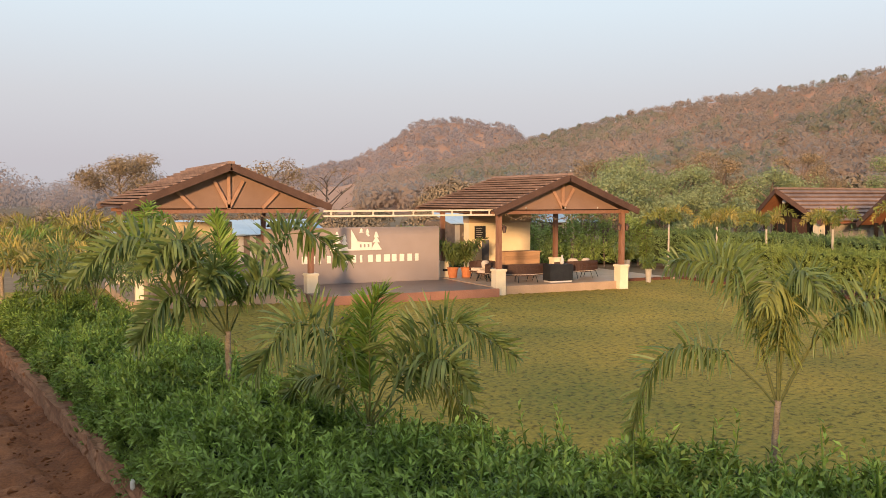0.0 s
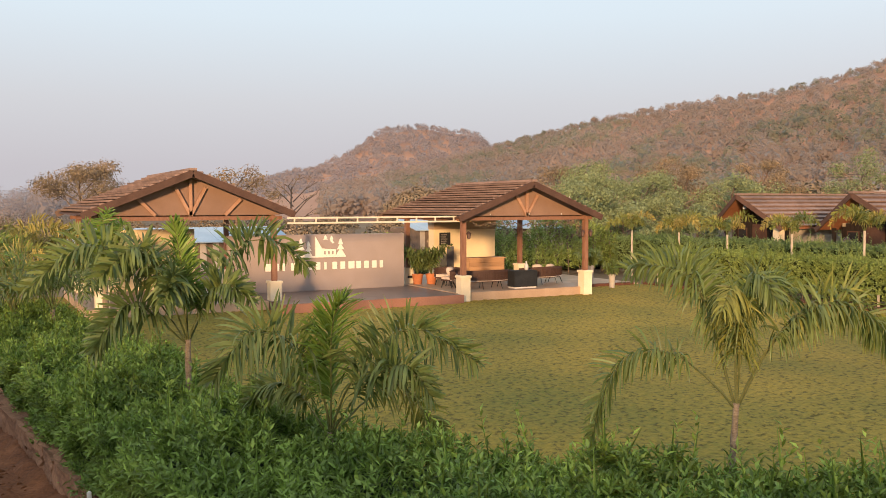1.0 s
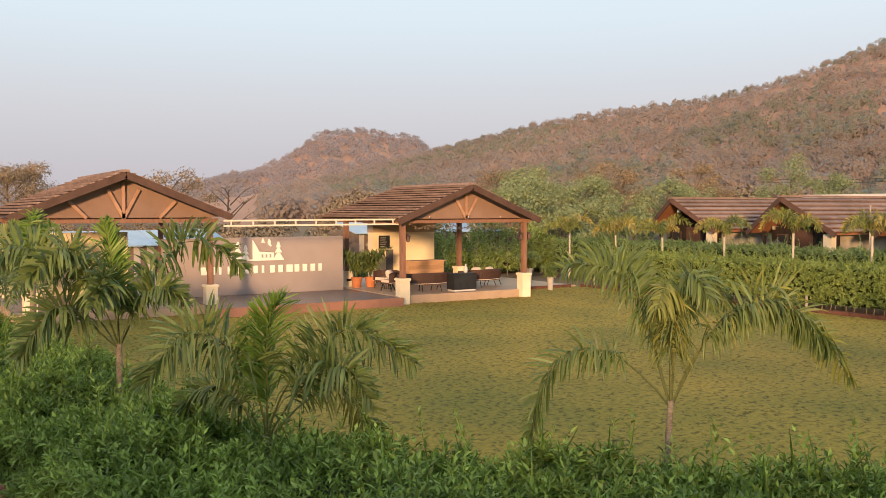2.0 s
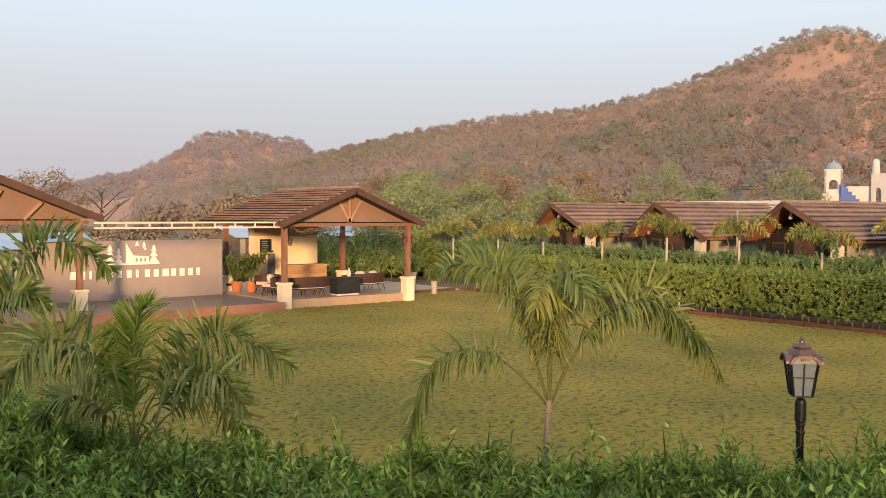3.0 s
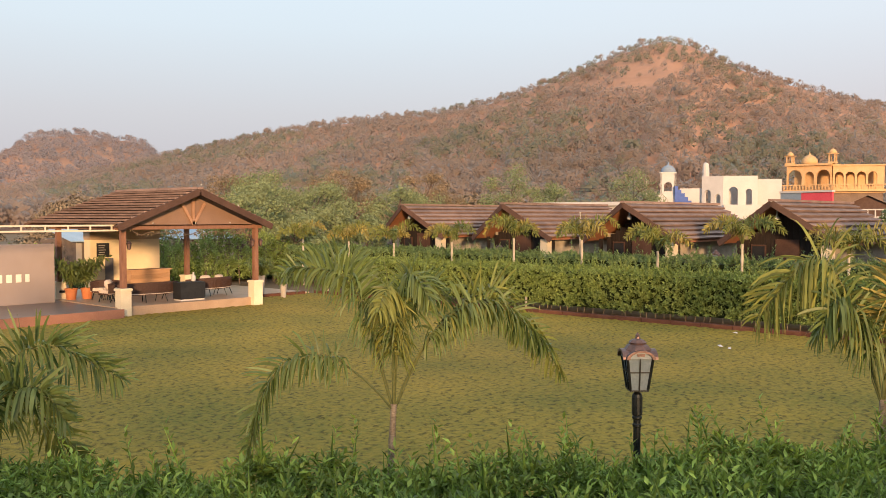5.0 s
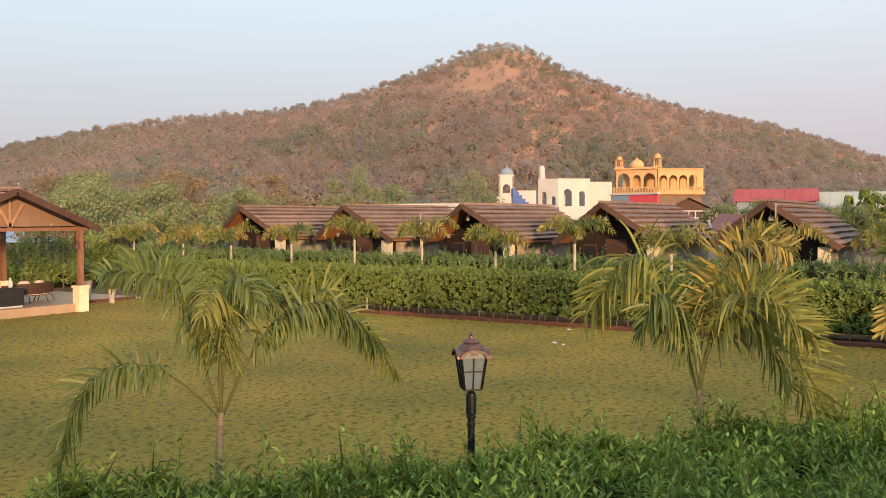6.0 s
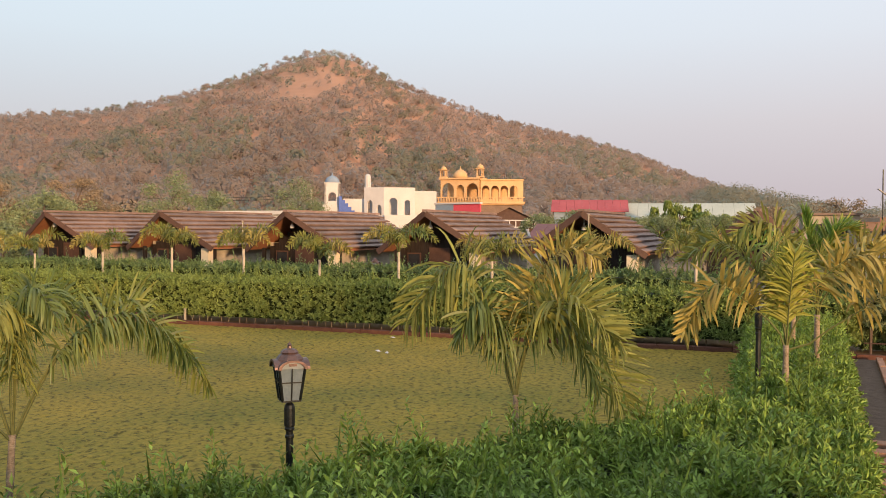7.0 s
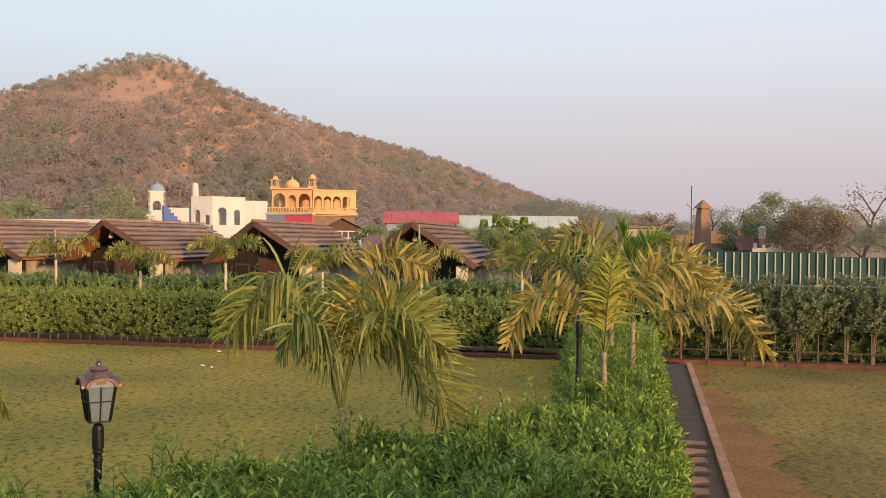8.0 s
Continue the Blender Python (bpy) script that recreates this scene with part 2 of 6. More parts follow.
def beam(bm, p, q, w, h, up=(0, 0, 1)):
    """A square bar from p to q, w wide and h high."""
    p, q = Vector(p), Vector(q)
    d = (q - p).normalized()
    s = d.cross(Vector(up))
    s = (s if s.length > 1e-4 else d.cross(Vector((1, 0, 0)))).normalized()
    u = s.cross(d)
    vs = [bm.verts.new(e + s * a * w / 2 + u * b * h / 2) for e in (p, q) for a, b in ((-1, -1), (1, -1), (1, 1), (-1, 1))]
    for f in ((0, 1, 2, 3), (7, 6, 5, 4), (0, 4, 5, 1), (1, 5, 6, 2), (2, 6, 7, 3), (3, 7, 4, 0)):
        bm.faces.new([vs[i] for i in f])
    return bm


def tube(bm, pts, radii, n=8, caps=True):
    """A round bar along pts."""
    rings, last = [], None
    pts = [Vector(p) for p in pts]
    for i, p in enumerate(pts):
        d = (pts[min(i + 1, len(pts) - 1)] - pts[max(i - 1, 0)]).normalized()
        s = d.cross(Vector((0, 0, 1)))
        s = (s if s.length > 1e-3 else Vector((1, 0, 0))).normalized()
        if last is not None and s.dot(last) < 0:
            s = -s
        last = s
        u = s.cross(d)
        r = radii[i] if hasattr(radii, "__len__") else radii
        rings.append([bm.verts.new(p + (s * math.cos(a) + u * math.sin(a)) * r) for a in (2 * math.pi * k / n for k in range(n))])
    for a, b in zip(rings, rings[1:]):
        for k in range(n):
            bm.faces.new((a[k], a[(k + 1) % n], b[(k + 1) % n], b[k]))
    if caps:
        bm.faces.new(rings[0][::-1])
        bm.faces.new(rings[-1])
    return bm


def lathe(bm, profile, n=16, centre=(0, 0), power=None):
    """A turned body from (radius, height) rows, closed at both ends."""
    rings = []
    for r, z in profile:
        rings.append([bm.verts.new((centre[0] + r * math.cos(a), centre[1] + r * math.sin(a), z)) for a in (2 * math.pi * (k + 0.5) / n for k in range(n))])
    for a, b in zip(rings, rings[1:]):
        for k in range(n):
            bm.faces.new((a[k], a[(k + 1) % n], b[(k + 1) % n], b[k]))
    bm.faces.new(rings[0][::-1])
    bm.faces.new(rings[-1])
    return bm


def prism(bm, poly, z0, z1):
    """An upright prism over a plan polygon."""
    lo, hi = [bm.verts.new((x, y, z0)) for x, y in poly], [bm.verts.new((x, y, z1)) for x, y in poly]
    n = len(poly)
    bm.faces.new(lo[::-1])
    bm.faces.new(hi)
    for i in range(n):
        bm.faces.new((lo[i], lo[(i + 1) % n], hi[(i + 1) % n], hi[i]))
    return bm


def unit(a):
    return a / np.maximum(np.linalg.norm(a, axis=1, keepdims=True), 1e-9)


def leaves(base, ahead, normal, length, width, fold=0.2):
    """Pointed leaves, two triangles each: vertices and faces."""
    side = unit(np.cross(ahead, normal))
    normal = np.cross(side, ahead)
    L, w = np.reshape(length, (-1, 1)), np.reshape(width, (-1, 1))
    mid = base + ahead * L * 0.42
    v = np.stack([base, mid + side * w / 2 + normal * w * fold, base + ahead * L - normal * L * 0.08, mid - side * w / 2 + normal * w * fold], 1).reshape(-1, 3)
    i = np.arange(len(base))[:, None] * 4
    return v, np.concatenate([i + [0, 1, 2], i + [0, 2, 3]], 1).reshape(-1, 3)


def sprigs(rng, root, way, count, stem, length, width):
    """Shoots with leaves set round them: (vertices, faces)."""
    n = len(root)
    root, way = np.repeat(root, count, 0), np.repeat(way, count, 0)
    k = np.tile(np.arange(count), n)
    f = (k + 0.6) / count
    ref = np.where(abs(way[:, 2:3]) < 0.9, [[0, 0, 1.0]], [[1.0, 0, 0]])
    a = unit(np.cross(way, ref))
    b = np.cross(way, a)
    th = k * 2.4 + np.repeat(rng.uniform(0, 6.28, n), count)
    out = a * np.cos(th)[:, None] + b * np.sin(th)[:, None]
    tip = (0.35 + 0.85 * f)[:, None]
    ahead = unit(out + way * tip + rng.normal(0, 0.22, out.shape))
    base = root + way * (f * np.repeat(np.broadcast_to(stem, (n,)), count))[:, None]
    return leaves(base, ahead, way + 0.01, length * rng.uniform(0.7, 1.15, len(base)) * (1.1 - 0.45 * f), width * rng.uniform(0.8, 1.2, len(base)))


def inside(poly, p):
    x, y, hit = p[:, 0], p[:, 1], np.zeros(len(p), bool)
    for (x0, y0), (x1, y1) in zip(poly, poly[1:] + poly[:1]):
        if y0 != y1:
            hit ^= ((y0 > y) != (y1 > y)) & (x < (x1 - x0) * (y - y0) / (y1 - y0) + x0)
    return hit


def edge_gap(poly, p):
    best = np.full(len(p), 1e9)
    for a, b in zip(poly, poly[1:] + poly[:1]):
        a, b = np.array(a, float), np.array(b, float)
        t = np.clip(((p - a) @ (b - a)) / ((b - a) @ (b - a)), 0, 1)
        best = np.minimum(best, np.linalg.norm(p - a - t[:, None] * (b - a), axis=1))
    return best


def swell(p, size, seed=0.0):
    """A smooth uneven surface, about -1 to 1."""
    x, y = p[:, 0] / size, p[:, 1] / size
    return (np.sin(1.7 * x + 2.1 * y + seed) + np.sin(2.9 * x - 1.3 * y + 1.7 + seed) + np.sin(-1.1 * x + 3.7 * y + 4.2 + seed) + 0.6 * np.sin(5.3 * x + 4.1 * y + seed)) / 3.2


def hedge(name, poly, top, density, size, material, label, seed, wild=0.06, low=0.05, count=9, lean=0.6, group="", deep=0.14, slim=0.22, back=(), inset=0.0):
    """A hedge over a plan polygon: a body with the inner shade in its colour and a skin of leafy shoots."""
    rng = np.random.default_rng(seed)
    root = thing(name, label=label, category="hedge", group=group)
    arr = np.array(poly, float)
    mid = arr.mean(0)
    area = 0.5 * abs(np.dot(arr[:, 0], np.roll(arr[:, 1], 1)) - np.dot(arr[:, 1], np.roll(arr[:, 0], 1)))
    ccw = np.dot(arr[:, 0], np.roll(arr[:, 1], -1)) - np.dot(arr[:, 1], np.roll(arr[:, 0], -1)) > 0
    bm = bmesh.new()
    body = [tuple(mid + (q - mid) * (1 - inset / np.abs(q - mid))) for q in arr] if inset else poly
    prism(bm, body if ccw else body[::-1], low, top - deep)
    part("shaded_body", bm, M_CORE, root)
    n = int(area * density)
    lo, hi = arr.min(0), arr.max(0)
    p = rng.uniform(lo, hi, (int(n * 1.2 * np.prod(hi - lo) / area) + 10, 2))
    p = p[inside(poly, p)][:n]
    p = p[swell(p, 0.4, seed + 5) + rng.normal(0, 0.2, len(p)) > -0.62]
    gap = edge_gap(poly, p)
    z = top - 0.10 - 0.22 * np.exp(-gap / 0.12) + wild * swell(p, 0.9, seed) + wild * 0.6 * swell(p, 0.31, seed + 2) - rng.exponential(0.05, len(p))
    roots, ways = [np.c_[p, z]], [unit(np.c_[rng.normal(0, lean, (len(p), 2)), np.ones(len(p))])]
    pts = [np.array(q, float) for q in (poly if ccw else poly[::-1])]
    for a, b in zip(pts, pts[1:] + pts[:1]):
        d = b - a
        ln = np.linalg.norm(d)
        out = np.array([d[1], -d[0]]) / ln
        m = int(ln * (top - low) * density * (0.25 if np.dot(out, back or (0, 0)) > 0.3 else 1.0))
        s, zz = rng.uniform(0, 1, m), rng.uniform(low, top - 0.08, m)
        q = a + s[:, None] * d
        q = q + out * (0.02 - rng.exponential(0.05, m) + wild * swell(np.c_[s * ln, zz * 1.5], 0.5, seed))[:, None]
        roots.append(np.c_[q, zz])
        ways.append(unit(np.c_[np.repeat(out[None], m, 0) * 0.9 + rng.normal(0, 0.35, (m, 2)), rng.uniform(-0.1, 1.0, m)]))
    roots, ways = np.concatenate(roots), np.concatenate(ways)
    v, f = sprigs(rng, roots, ways, count, size * 1.35, size, size * slim)
    array_mesh("leaf_skin", v, f, material, root)["kind"] = "stuff"
    tall = rng.choice(len(p), max(1, len(p) // 15), replace=False)
    rise, stems = unit(np.c_[rng.normal(0, 0.25, (len(tall), 2)), np.ones(len(tall))]), size * rng.uniform(2.2, 4.6, len(tall))
    foot = np.c_[p[tall], z[tall]]
    v, f = sprigs(rng, foot, rise, count + 4, stems, size, size * 0.25)
    v2, f2 = leaves(foot - rise * 0.1, rise, unit(rng.normal(0, 1, rise.shape)), stems + 0.12, 0.011, 0.5)
    v, f = np.concatenate([v, v2]), np.concatenate([f, f2 + len(v)])
    array_mesh("shoot_growth", v, f, material, root)["kind"] = "stuff"
    return root

# ---- ground ----
def sheet(name, poly, z, material, label, category="ground"):
    bm = bmesh.new()
    bm.faces.new([bm.verts.new((x, y, z)) for x, y in poly])
    return tagged(part(name, bm, material), label, category, kind="structure")


def ring_ground():
    bm = bmesh.new()
    rings = []
    for r in (1.0, 30, 60, 110, 200, 400, 900, 2000, 4200):
        rings.append([bm.verts.new((10 + r * math.cos(a), 8 + r * math.sin(a), -0.03)) for a in (2 * math.pi * k / 64 for k in range(64))])
    bm.faces.new(rings[0])
    for a, b in zip(rings, rings[1:]):
        for k in range(64):
            bm.faces.new((a[k], b[k], b[(k + 1) % 64], a[(k + 1) % 64]))
    return tagged(part("ground", bm, M_EARTH), "dry bare earth and stubble spreading to the horizon", "ground", kind="structure")


ring_ground()


def rough_lawn(name, poly, step, height, seed, material, label):
    """A lawn with the small swells and tufts of mown turf."""
    rng = np.random.default_rng(seed)
    lo, hi = np.min(poly, 0), np.max(poly, 0)
    nx, ny = int((hi[0] - lo[0]) / step) + 1, int((hi[1] - lo[1]) / step) + 1
    x, y = np.meshgrid(np.linspace(lo[0], hi[0], nx), np.linspace(lo[1], hi[1], ny))
    wave = np.hypot(*np.meshgrid(np.fft.fftfreq(nx, step), np.fft.fftfreq(ny, step)))
    band = np.exp(-((wave - 3.9) / 1.3) ** 2)
    z = np.fft.ifft2(np.fft.fft2(rng.normal(0, 1, (ny, nx))) * band).real
    z *= height / z.std()
    p = np.c_[x.ravel(), y.ravel()]
    i = (np.arange(ny - 1)[:, None] * nx + np.arange(nx - 1)[None]).ravel()
    i = i[inside(poly, p[i] + step / 2)]
    ob = array_mesh(name, np.c_[p, z.ravel()], np.stack([i, i + 1, i + nx + 1, i + nx], 1), material)
    ob.data.polygons.foreach_set("use_smooth", [True] * len(ob.data.polygons))
    return tagged(ob, label, "lawn", kind="structure")


rough_lawn("lawn", [(2.0, 5.0), (7.0, 0.5), (23.2, 0.2), (23.2, 27.4), (23.2, 33.0), (-2.0, 33.0), (0.5, 14.0)], 0.09, 0.0085, 8, M_LAWN, "wide mown lawn, green turning straw yellow")
rough_lawn("lawn_beyond_path", [(6.0, -1.15), (6.0, -16.0), (23.2, -16.0), (23.2, -1.88)], 0.1, 0.0085, 9, M_DRY, "dry brown lawn with patches of bare red soil")
sheet("soil_bed", [(-30.0, -20.0), (6.0, -20.0), (6.0, -1.14), (9.5, -0.7), (9.5, 0.9), (3.0, 6.2), (2.0, 9.5), (0.6, 21.5), (-1.5, 30.0), (-30.0, 30.0)], -0.025, M_SOIL, "bare red-brown soil, trodden and stony", "soil")
sheet("garden_path", [(6.0, -1.10), (23.2, -1.85), (23.2, -0.7), (6.0, -0.7)], 0.004, M_GRAVEL, "narrow dark gravel path beside the hedge", "path")
strip_rng = random.Random(77)
sheet("soil_strip", [(6.0, -1.12), (23.1, -1.87)] + [(23.1 - 0.045 * k, -2.0 - 0.0012 * k - 0.16 * math.sin(k * 0.077) - 0.1 * math.sin(k * 0.25) - strip_rng.uniform(0.0, 0.14)) for k in range(381)], 0.012, M_REDSOIL, "strip of bare red soil beside the path kerb", "soil")


# ---- hills ----
def bump(a, mid, left, right):
    s = np.where(a > mid, left, right)
    return np.exp(-((a - mid) / s) ** 2)


def hill_angle(a):
    """How high the main hill stands, in degrees, by direction."""
    return 6.46 * bump(a, 44.3, 21.2, 18.5) + 7.5 * bump(a, 27.3, 9.5, 22.2) + 0.75 * bump(a, 27.0, 3.0, 2.5) + 0.84 * bump(a, 10.2, 6.0, 6.1) + 0.06 * np.sin(a * 4.3 + 1)


def knoll_angle(a):
    return 4.06 * bump(a, 60.4, 14.5, 2.7) + 1.35 * bump(a, 65.8, 2.2, 5.7) + 0.06 * np.sin(a * 2.3)


HILL_FAR, KNOLL_FAR = 400.0, 700.0


def hill_height(a, d):
    s = np.clip((d - 165) / (HILL_FAR - 165), 0, 1)
    back = np.clip((d - HILL_FAR) / 250, 0, 1)
    rough = 1 + 0.05 * np.sin(a * 0.9 + d * 0.03) + 0.03 * np.sin(a * 2.7 - d * 0.05)
    return np.tan(np.radians(np.maximum(hill_angle(a), 0))) * HILL_FAR * (s ** 1.25) * (1 - back * back) * (rough * (1 - s) + s)


def knoll_height(a, d):
    s = np.clip((d - 330) / (KNOLL_FAR - 330), 0, 1)
    back = np.clip((d - KNOLL_FAR) / 300, 0, 1)
    return np.tan(np.radians(np.maximum(knoll_angle(a), 0))) * KNOLL_FAR * (s ** 1.2) * (1 - back * back)


def hill_mesh(name, height, a0, a1, d0, d1, label):
    na, nd = 150, 44
    a, d = np.meshgrid(np.linspace(a0, a1, na), np.linspace(d0, d1, nd))
    z = height(a, d) - 0.5
    v = np.stack([d * np.cos(np.radians(a)), d * np.sin(np.radians(a)), z], -1).reshape(-1, 3)
    i = (np.arange(nd - 1)[:, None] * na + np.arange(na - 1)[None]).ravel()
    f = np.stack([i, i + na, i + na + 1, i + 1], 1)
    ob = array_mesh(name, v, f[:, ::-1], M_HILL)
    ob.data.polygons.foreach_set("use_smooth", [True] * len(ob.data.polygons))
    return tagged(ob, label, "hill", kind="structure")


hill_mesh("hill", hill_height, -28, 75, 120, 650, "long dry hill rising to one summit, thinly wooded")
hill_mesh("far_hill", knoll_height, 46, 90, 325, 1000, "rounded far hill in morning haze, dry woodland")


def woods(name, seed, n, a_range, d_range, height, size, material, label, cards=40, card=0.13, keep=None, near=(1, 1, 1)):
    """Many tree crowns over a hillside, each a loose bunch of leaf sprays."""
    rng = np.random.default_rng(seed)
    a = rng.uniform(*a_range, n)
    d = np.sqrt(rng.uniform(d_range[0] ** 2, d_range[1] ** 2, n))
    if keep is not None:
        ok = keep(a, d, rng)
        a, d = a[ok], d[ok]
    n = len(a)
    h = size * rng.uniform(0.55, 1.25, n) * np.interp(d, [170, 300, 420], near)
    foot = np.c_[d * np.cos(np.radians(a)), d * np.sin(np.radians(a)), height(a, d) - 0.4]
    c = np.repeat(foot, cards, 0)
    hh = np.repeat(h, cards)
    u = unit(rng.normal(0, 1, (n * cards, 3)))
    rad = rng.uniform(0.6, 1.0, n * cards)[:, None]
    u[:, 2] = np.abs(u[:, 2]) * 1.1 - 0.35
    base = c + u * rad * (hh[:, None] * [[0.40, 0.40, 0.52]]) + np.c_[np.zeros((len(hh), 2)), hh * 0.42]
    out = unit(u + rng.normal(0, 0.15, u.shape))
    ahead = unit(np.cross(out, rng.normal(0, 1, u.shape)))
    size3 = (hh * card * rng.uniform(0.6, 1.3, len(hh)))[:, None]
    side = np.cross(out, ahead)
    v = np.stack([base - ahead * size3 * 0.5 - side * size3 * 0.45, base + ahead * size3 * 0.15 + side * size3 * 0.55, base + ahead * size3 * 0.6 - side * size3 * 0.25], 1).reshape(-1, 3)
    f = np.arange(len(v)).reshape(-1, 3)[:, ::-1]
    ob = array_mesh(name, v, f, material)
    ob.data.normals_split_custom_set_from_vertices(np.repeat(unit(u * 0.45 + np.repeat(np.c_[-0.6 * np.cos(np.radians(a)), -0.6 * np.sin(np.radians(a)), np.full(n, 0.55)], cards, 0)), 3, 0))
    return tagged(ob, label, "woodland", kind="stuff")


def green_tract(a, d, rng):
    """Loose tracts where evergreens take over."""
    return swell(np.c_[a, d * 0.09], 6.5, 1.3) + rng.normal(0, 0.16, len(a)) > 0.08


def hill_cover(a, d, rng):
    """Fewer trees on the bare patch below the summit."""
    bare = np.exp(-((a - 29.6) / 3.0) ** 4 - ((d - 348) / 22) ** 4)
    return (rng.uniform(0, 1, len(a)) > bare * 0.86) & (hill_angle(a) > 0.1)


def dry_stands(a, d, rng):
    return hill_cover(a, d, rng) & (~green_tract(a, d, rng) | (rng.uniform(0, 1, len(a)) < 0.4))


def green_patches(a, d, rng):
    return hill_cover(a, d, rng) & green_tract(a, d, rng)


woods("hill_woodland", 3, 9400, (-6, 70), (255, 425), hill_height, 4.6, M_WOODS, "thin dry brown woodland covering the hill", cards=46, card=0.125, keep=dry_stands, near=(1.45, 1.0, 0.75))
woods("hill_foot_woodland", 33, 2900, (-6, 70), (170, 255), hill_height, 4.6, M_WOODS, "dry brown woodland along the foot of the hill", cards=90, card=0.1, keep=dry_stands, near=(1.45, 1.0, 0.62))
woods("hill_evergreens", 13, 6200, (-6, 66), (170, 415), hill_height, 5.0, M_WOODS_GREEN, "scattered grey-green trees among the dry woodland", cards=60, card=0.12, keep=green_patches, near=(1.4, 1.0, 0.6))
woods("far_hill_woodland", 4, 3600, (54, 84), (335, 720), knoll_height, 6.2, M_WOODS_FAR, "brown woodland on the far hill, haze put into its leaf colour", cards=50, card=0.125)
flat = lambda a, d: np.zeros_like(a)
woods("plain_woodland", 5, 270, (75, 98), (115, 330), flat, 9.0, M_WOODS_FAR, "dry woodland across the plain, haze put into its leaf colour", cards=440, card=0.034)
def low_ridge(a, d):
    """A low wooded rise on the plain."""
    s = np.clip((d - 160) / 130, 0, 1)
    return (8.5 * bump(a, 3.2, 4.0, 5.5) + 1.5) * s * s * (3 - 2 * s) * (1 - np.clip((d - 330) / 90, 0, 1))


hill_mesh("low_hill", low_ridge, -24, 16, 150, 420, "low wooded rise beyond the greenhouse")
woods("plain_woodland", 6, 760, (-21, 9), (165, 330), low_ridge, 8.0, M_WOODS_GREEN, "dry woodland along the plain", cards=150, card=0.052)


def clear_view(a, d, rng):
    """Open ground before the far buildings."""
    return (a > 37) | (d > 140)


woods("dry_scrub", 7, 380, (50, 100), (44, 120), flat, 2.6, M_TREE_DRY, "low dry scrub on the plain", cards=170, card=0.06)
woods("dry_scrub", 8, 220, (-21, 8), (48, 110), flat, 2.2, M_TREE_DRY, "low dry scrub beyond the fence", cards=170, card=0.06)
woods("green_thicket", 9, 150, (14, 60), (85, 150), flat, 5.6, M_TREE, "mixed green thicket below the hill", cards=480, card=0.05, keep=clear_view)
woods("dry_thicket", 10, 330, (10, 66), (80, 165), flat, 6.6, M_TREE_DRY, "dry reddish thicket below the hill", cards=560, card=0.04, keep=clear_view)


def rough_soil():
    """The trodden bed beside the low wall, with ridges and hollows."""
    nx, ny = 90, 190
    x, y = np.meshgrid(np.linspace(-7.5, 1.2, nx), np.linspace(5.5, 23.5, ny))
    p = np.c_[x.ravel(), y.ravel()]
    rng = np.random.default_rng(44)
    z = 0.035 * swell(p, 0.9, 2.0) + 0.03 * swell(p, 0.33, 1.0) + 0.02 * swell(p, 0.14, 4.0) + rng.normal(0, 0.014, len(p)) - 0.15 * np.exp(-((p[:, 0] - 0.43 + (p[:, 1] - 10.85) * 0.116 + 0.05 * np.sin(p[:, 1] * 2.3)) / 0.16) ** 2)
    i = (np.arange(ny - 1)[:, None] * nx + np.arange(nx - 1)[None]).ravel()
    f = np.stack([i, i + 1, i + nx + 1, i + nx], 1)
    ok = (p[i, 0] < 1.15 - (p[i, 1] - 9.0) * 0.105)
    ob = array_mesh("soil_surface", np.c_[p, z + 0.05], f[ok], M_SOIL)
    ob.data.polygons.foreach_set("use_smooth", [True] * len(ob.data.polygons))
    tagged(ob, "rough trodden red-brown soil with a shallow furrow", "soil", kind="structure")


rough_soil()


def add_shade_block():
    """An unseen closed house block behind the camera, added to shade the hedge."""
    ob = part("house_shade_block", boxes((-15.0, -11.0, -6.4, 1.498, -0.02, 3.7), (-15.0, -11.0, 1.5, 13.0, -0.02, 4.05)), M_WHITE)
    ob.matrix_basis = pose(0, 0, 0, 0, 0, 50.8)
    return tagged(ob, "plain white house block behind the garden, unseen, added for its shade", "wall", kind="structure")


add_shade_block()

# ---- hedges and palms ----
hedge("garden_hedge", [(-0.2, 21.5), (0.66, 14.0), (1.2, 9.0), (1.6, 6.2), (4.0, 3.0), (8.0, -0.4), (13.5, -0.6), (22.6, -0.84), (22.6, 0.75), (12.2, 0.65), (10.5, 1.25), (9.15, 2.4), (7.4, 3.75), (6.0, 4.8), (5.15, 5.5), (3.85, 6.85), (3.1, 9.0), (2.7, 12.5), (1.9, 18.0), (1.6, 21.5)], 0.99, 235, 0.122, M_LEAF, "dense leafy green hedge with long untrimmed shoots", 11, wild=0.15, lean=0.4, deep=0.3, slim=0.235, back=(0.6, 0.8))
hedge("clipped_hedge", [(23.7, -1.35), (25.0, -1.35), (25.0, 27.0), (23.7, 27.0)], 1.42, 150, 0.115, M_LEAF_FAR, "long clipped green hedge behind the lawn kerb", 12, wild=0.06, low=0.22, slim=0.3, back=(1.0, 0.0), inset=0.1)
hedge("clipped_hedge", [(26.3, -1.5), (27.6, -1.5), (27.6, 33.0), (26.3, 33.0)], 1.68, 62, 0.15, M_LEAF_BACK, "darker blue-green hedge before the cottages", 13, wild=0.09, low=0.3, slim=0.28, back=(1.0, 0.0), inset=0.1)


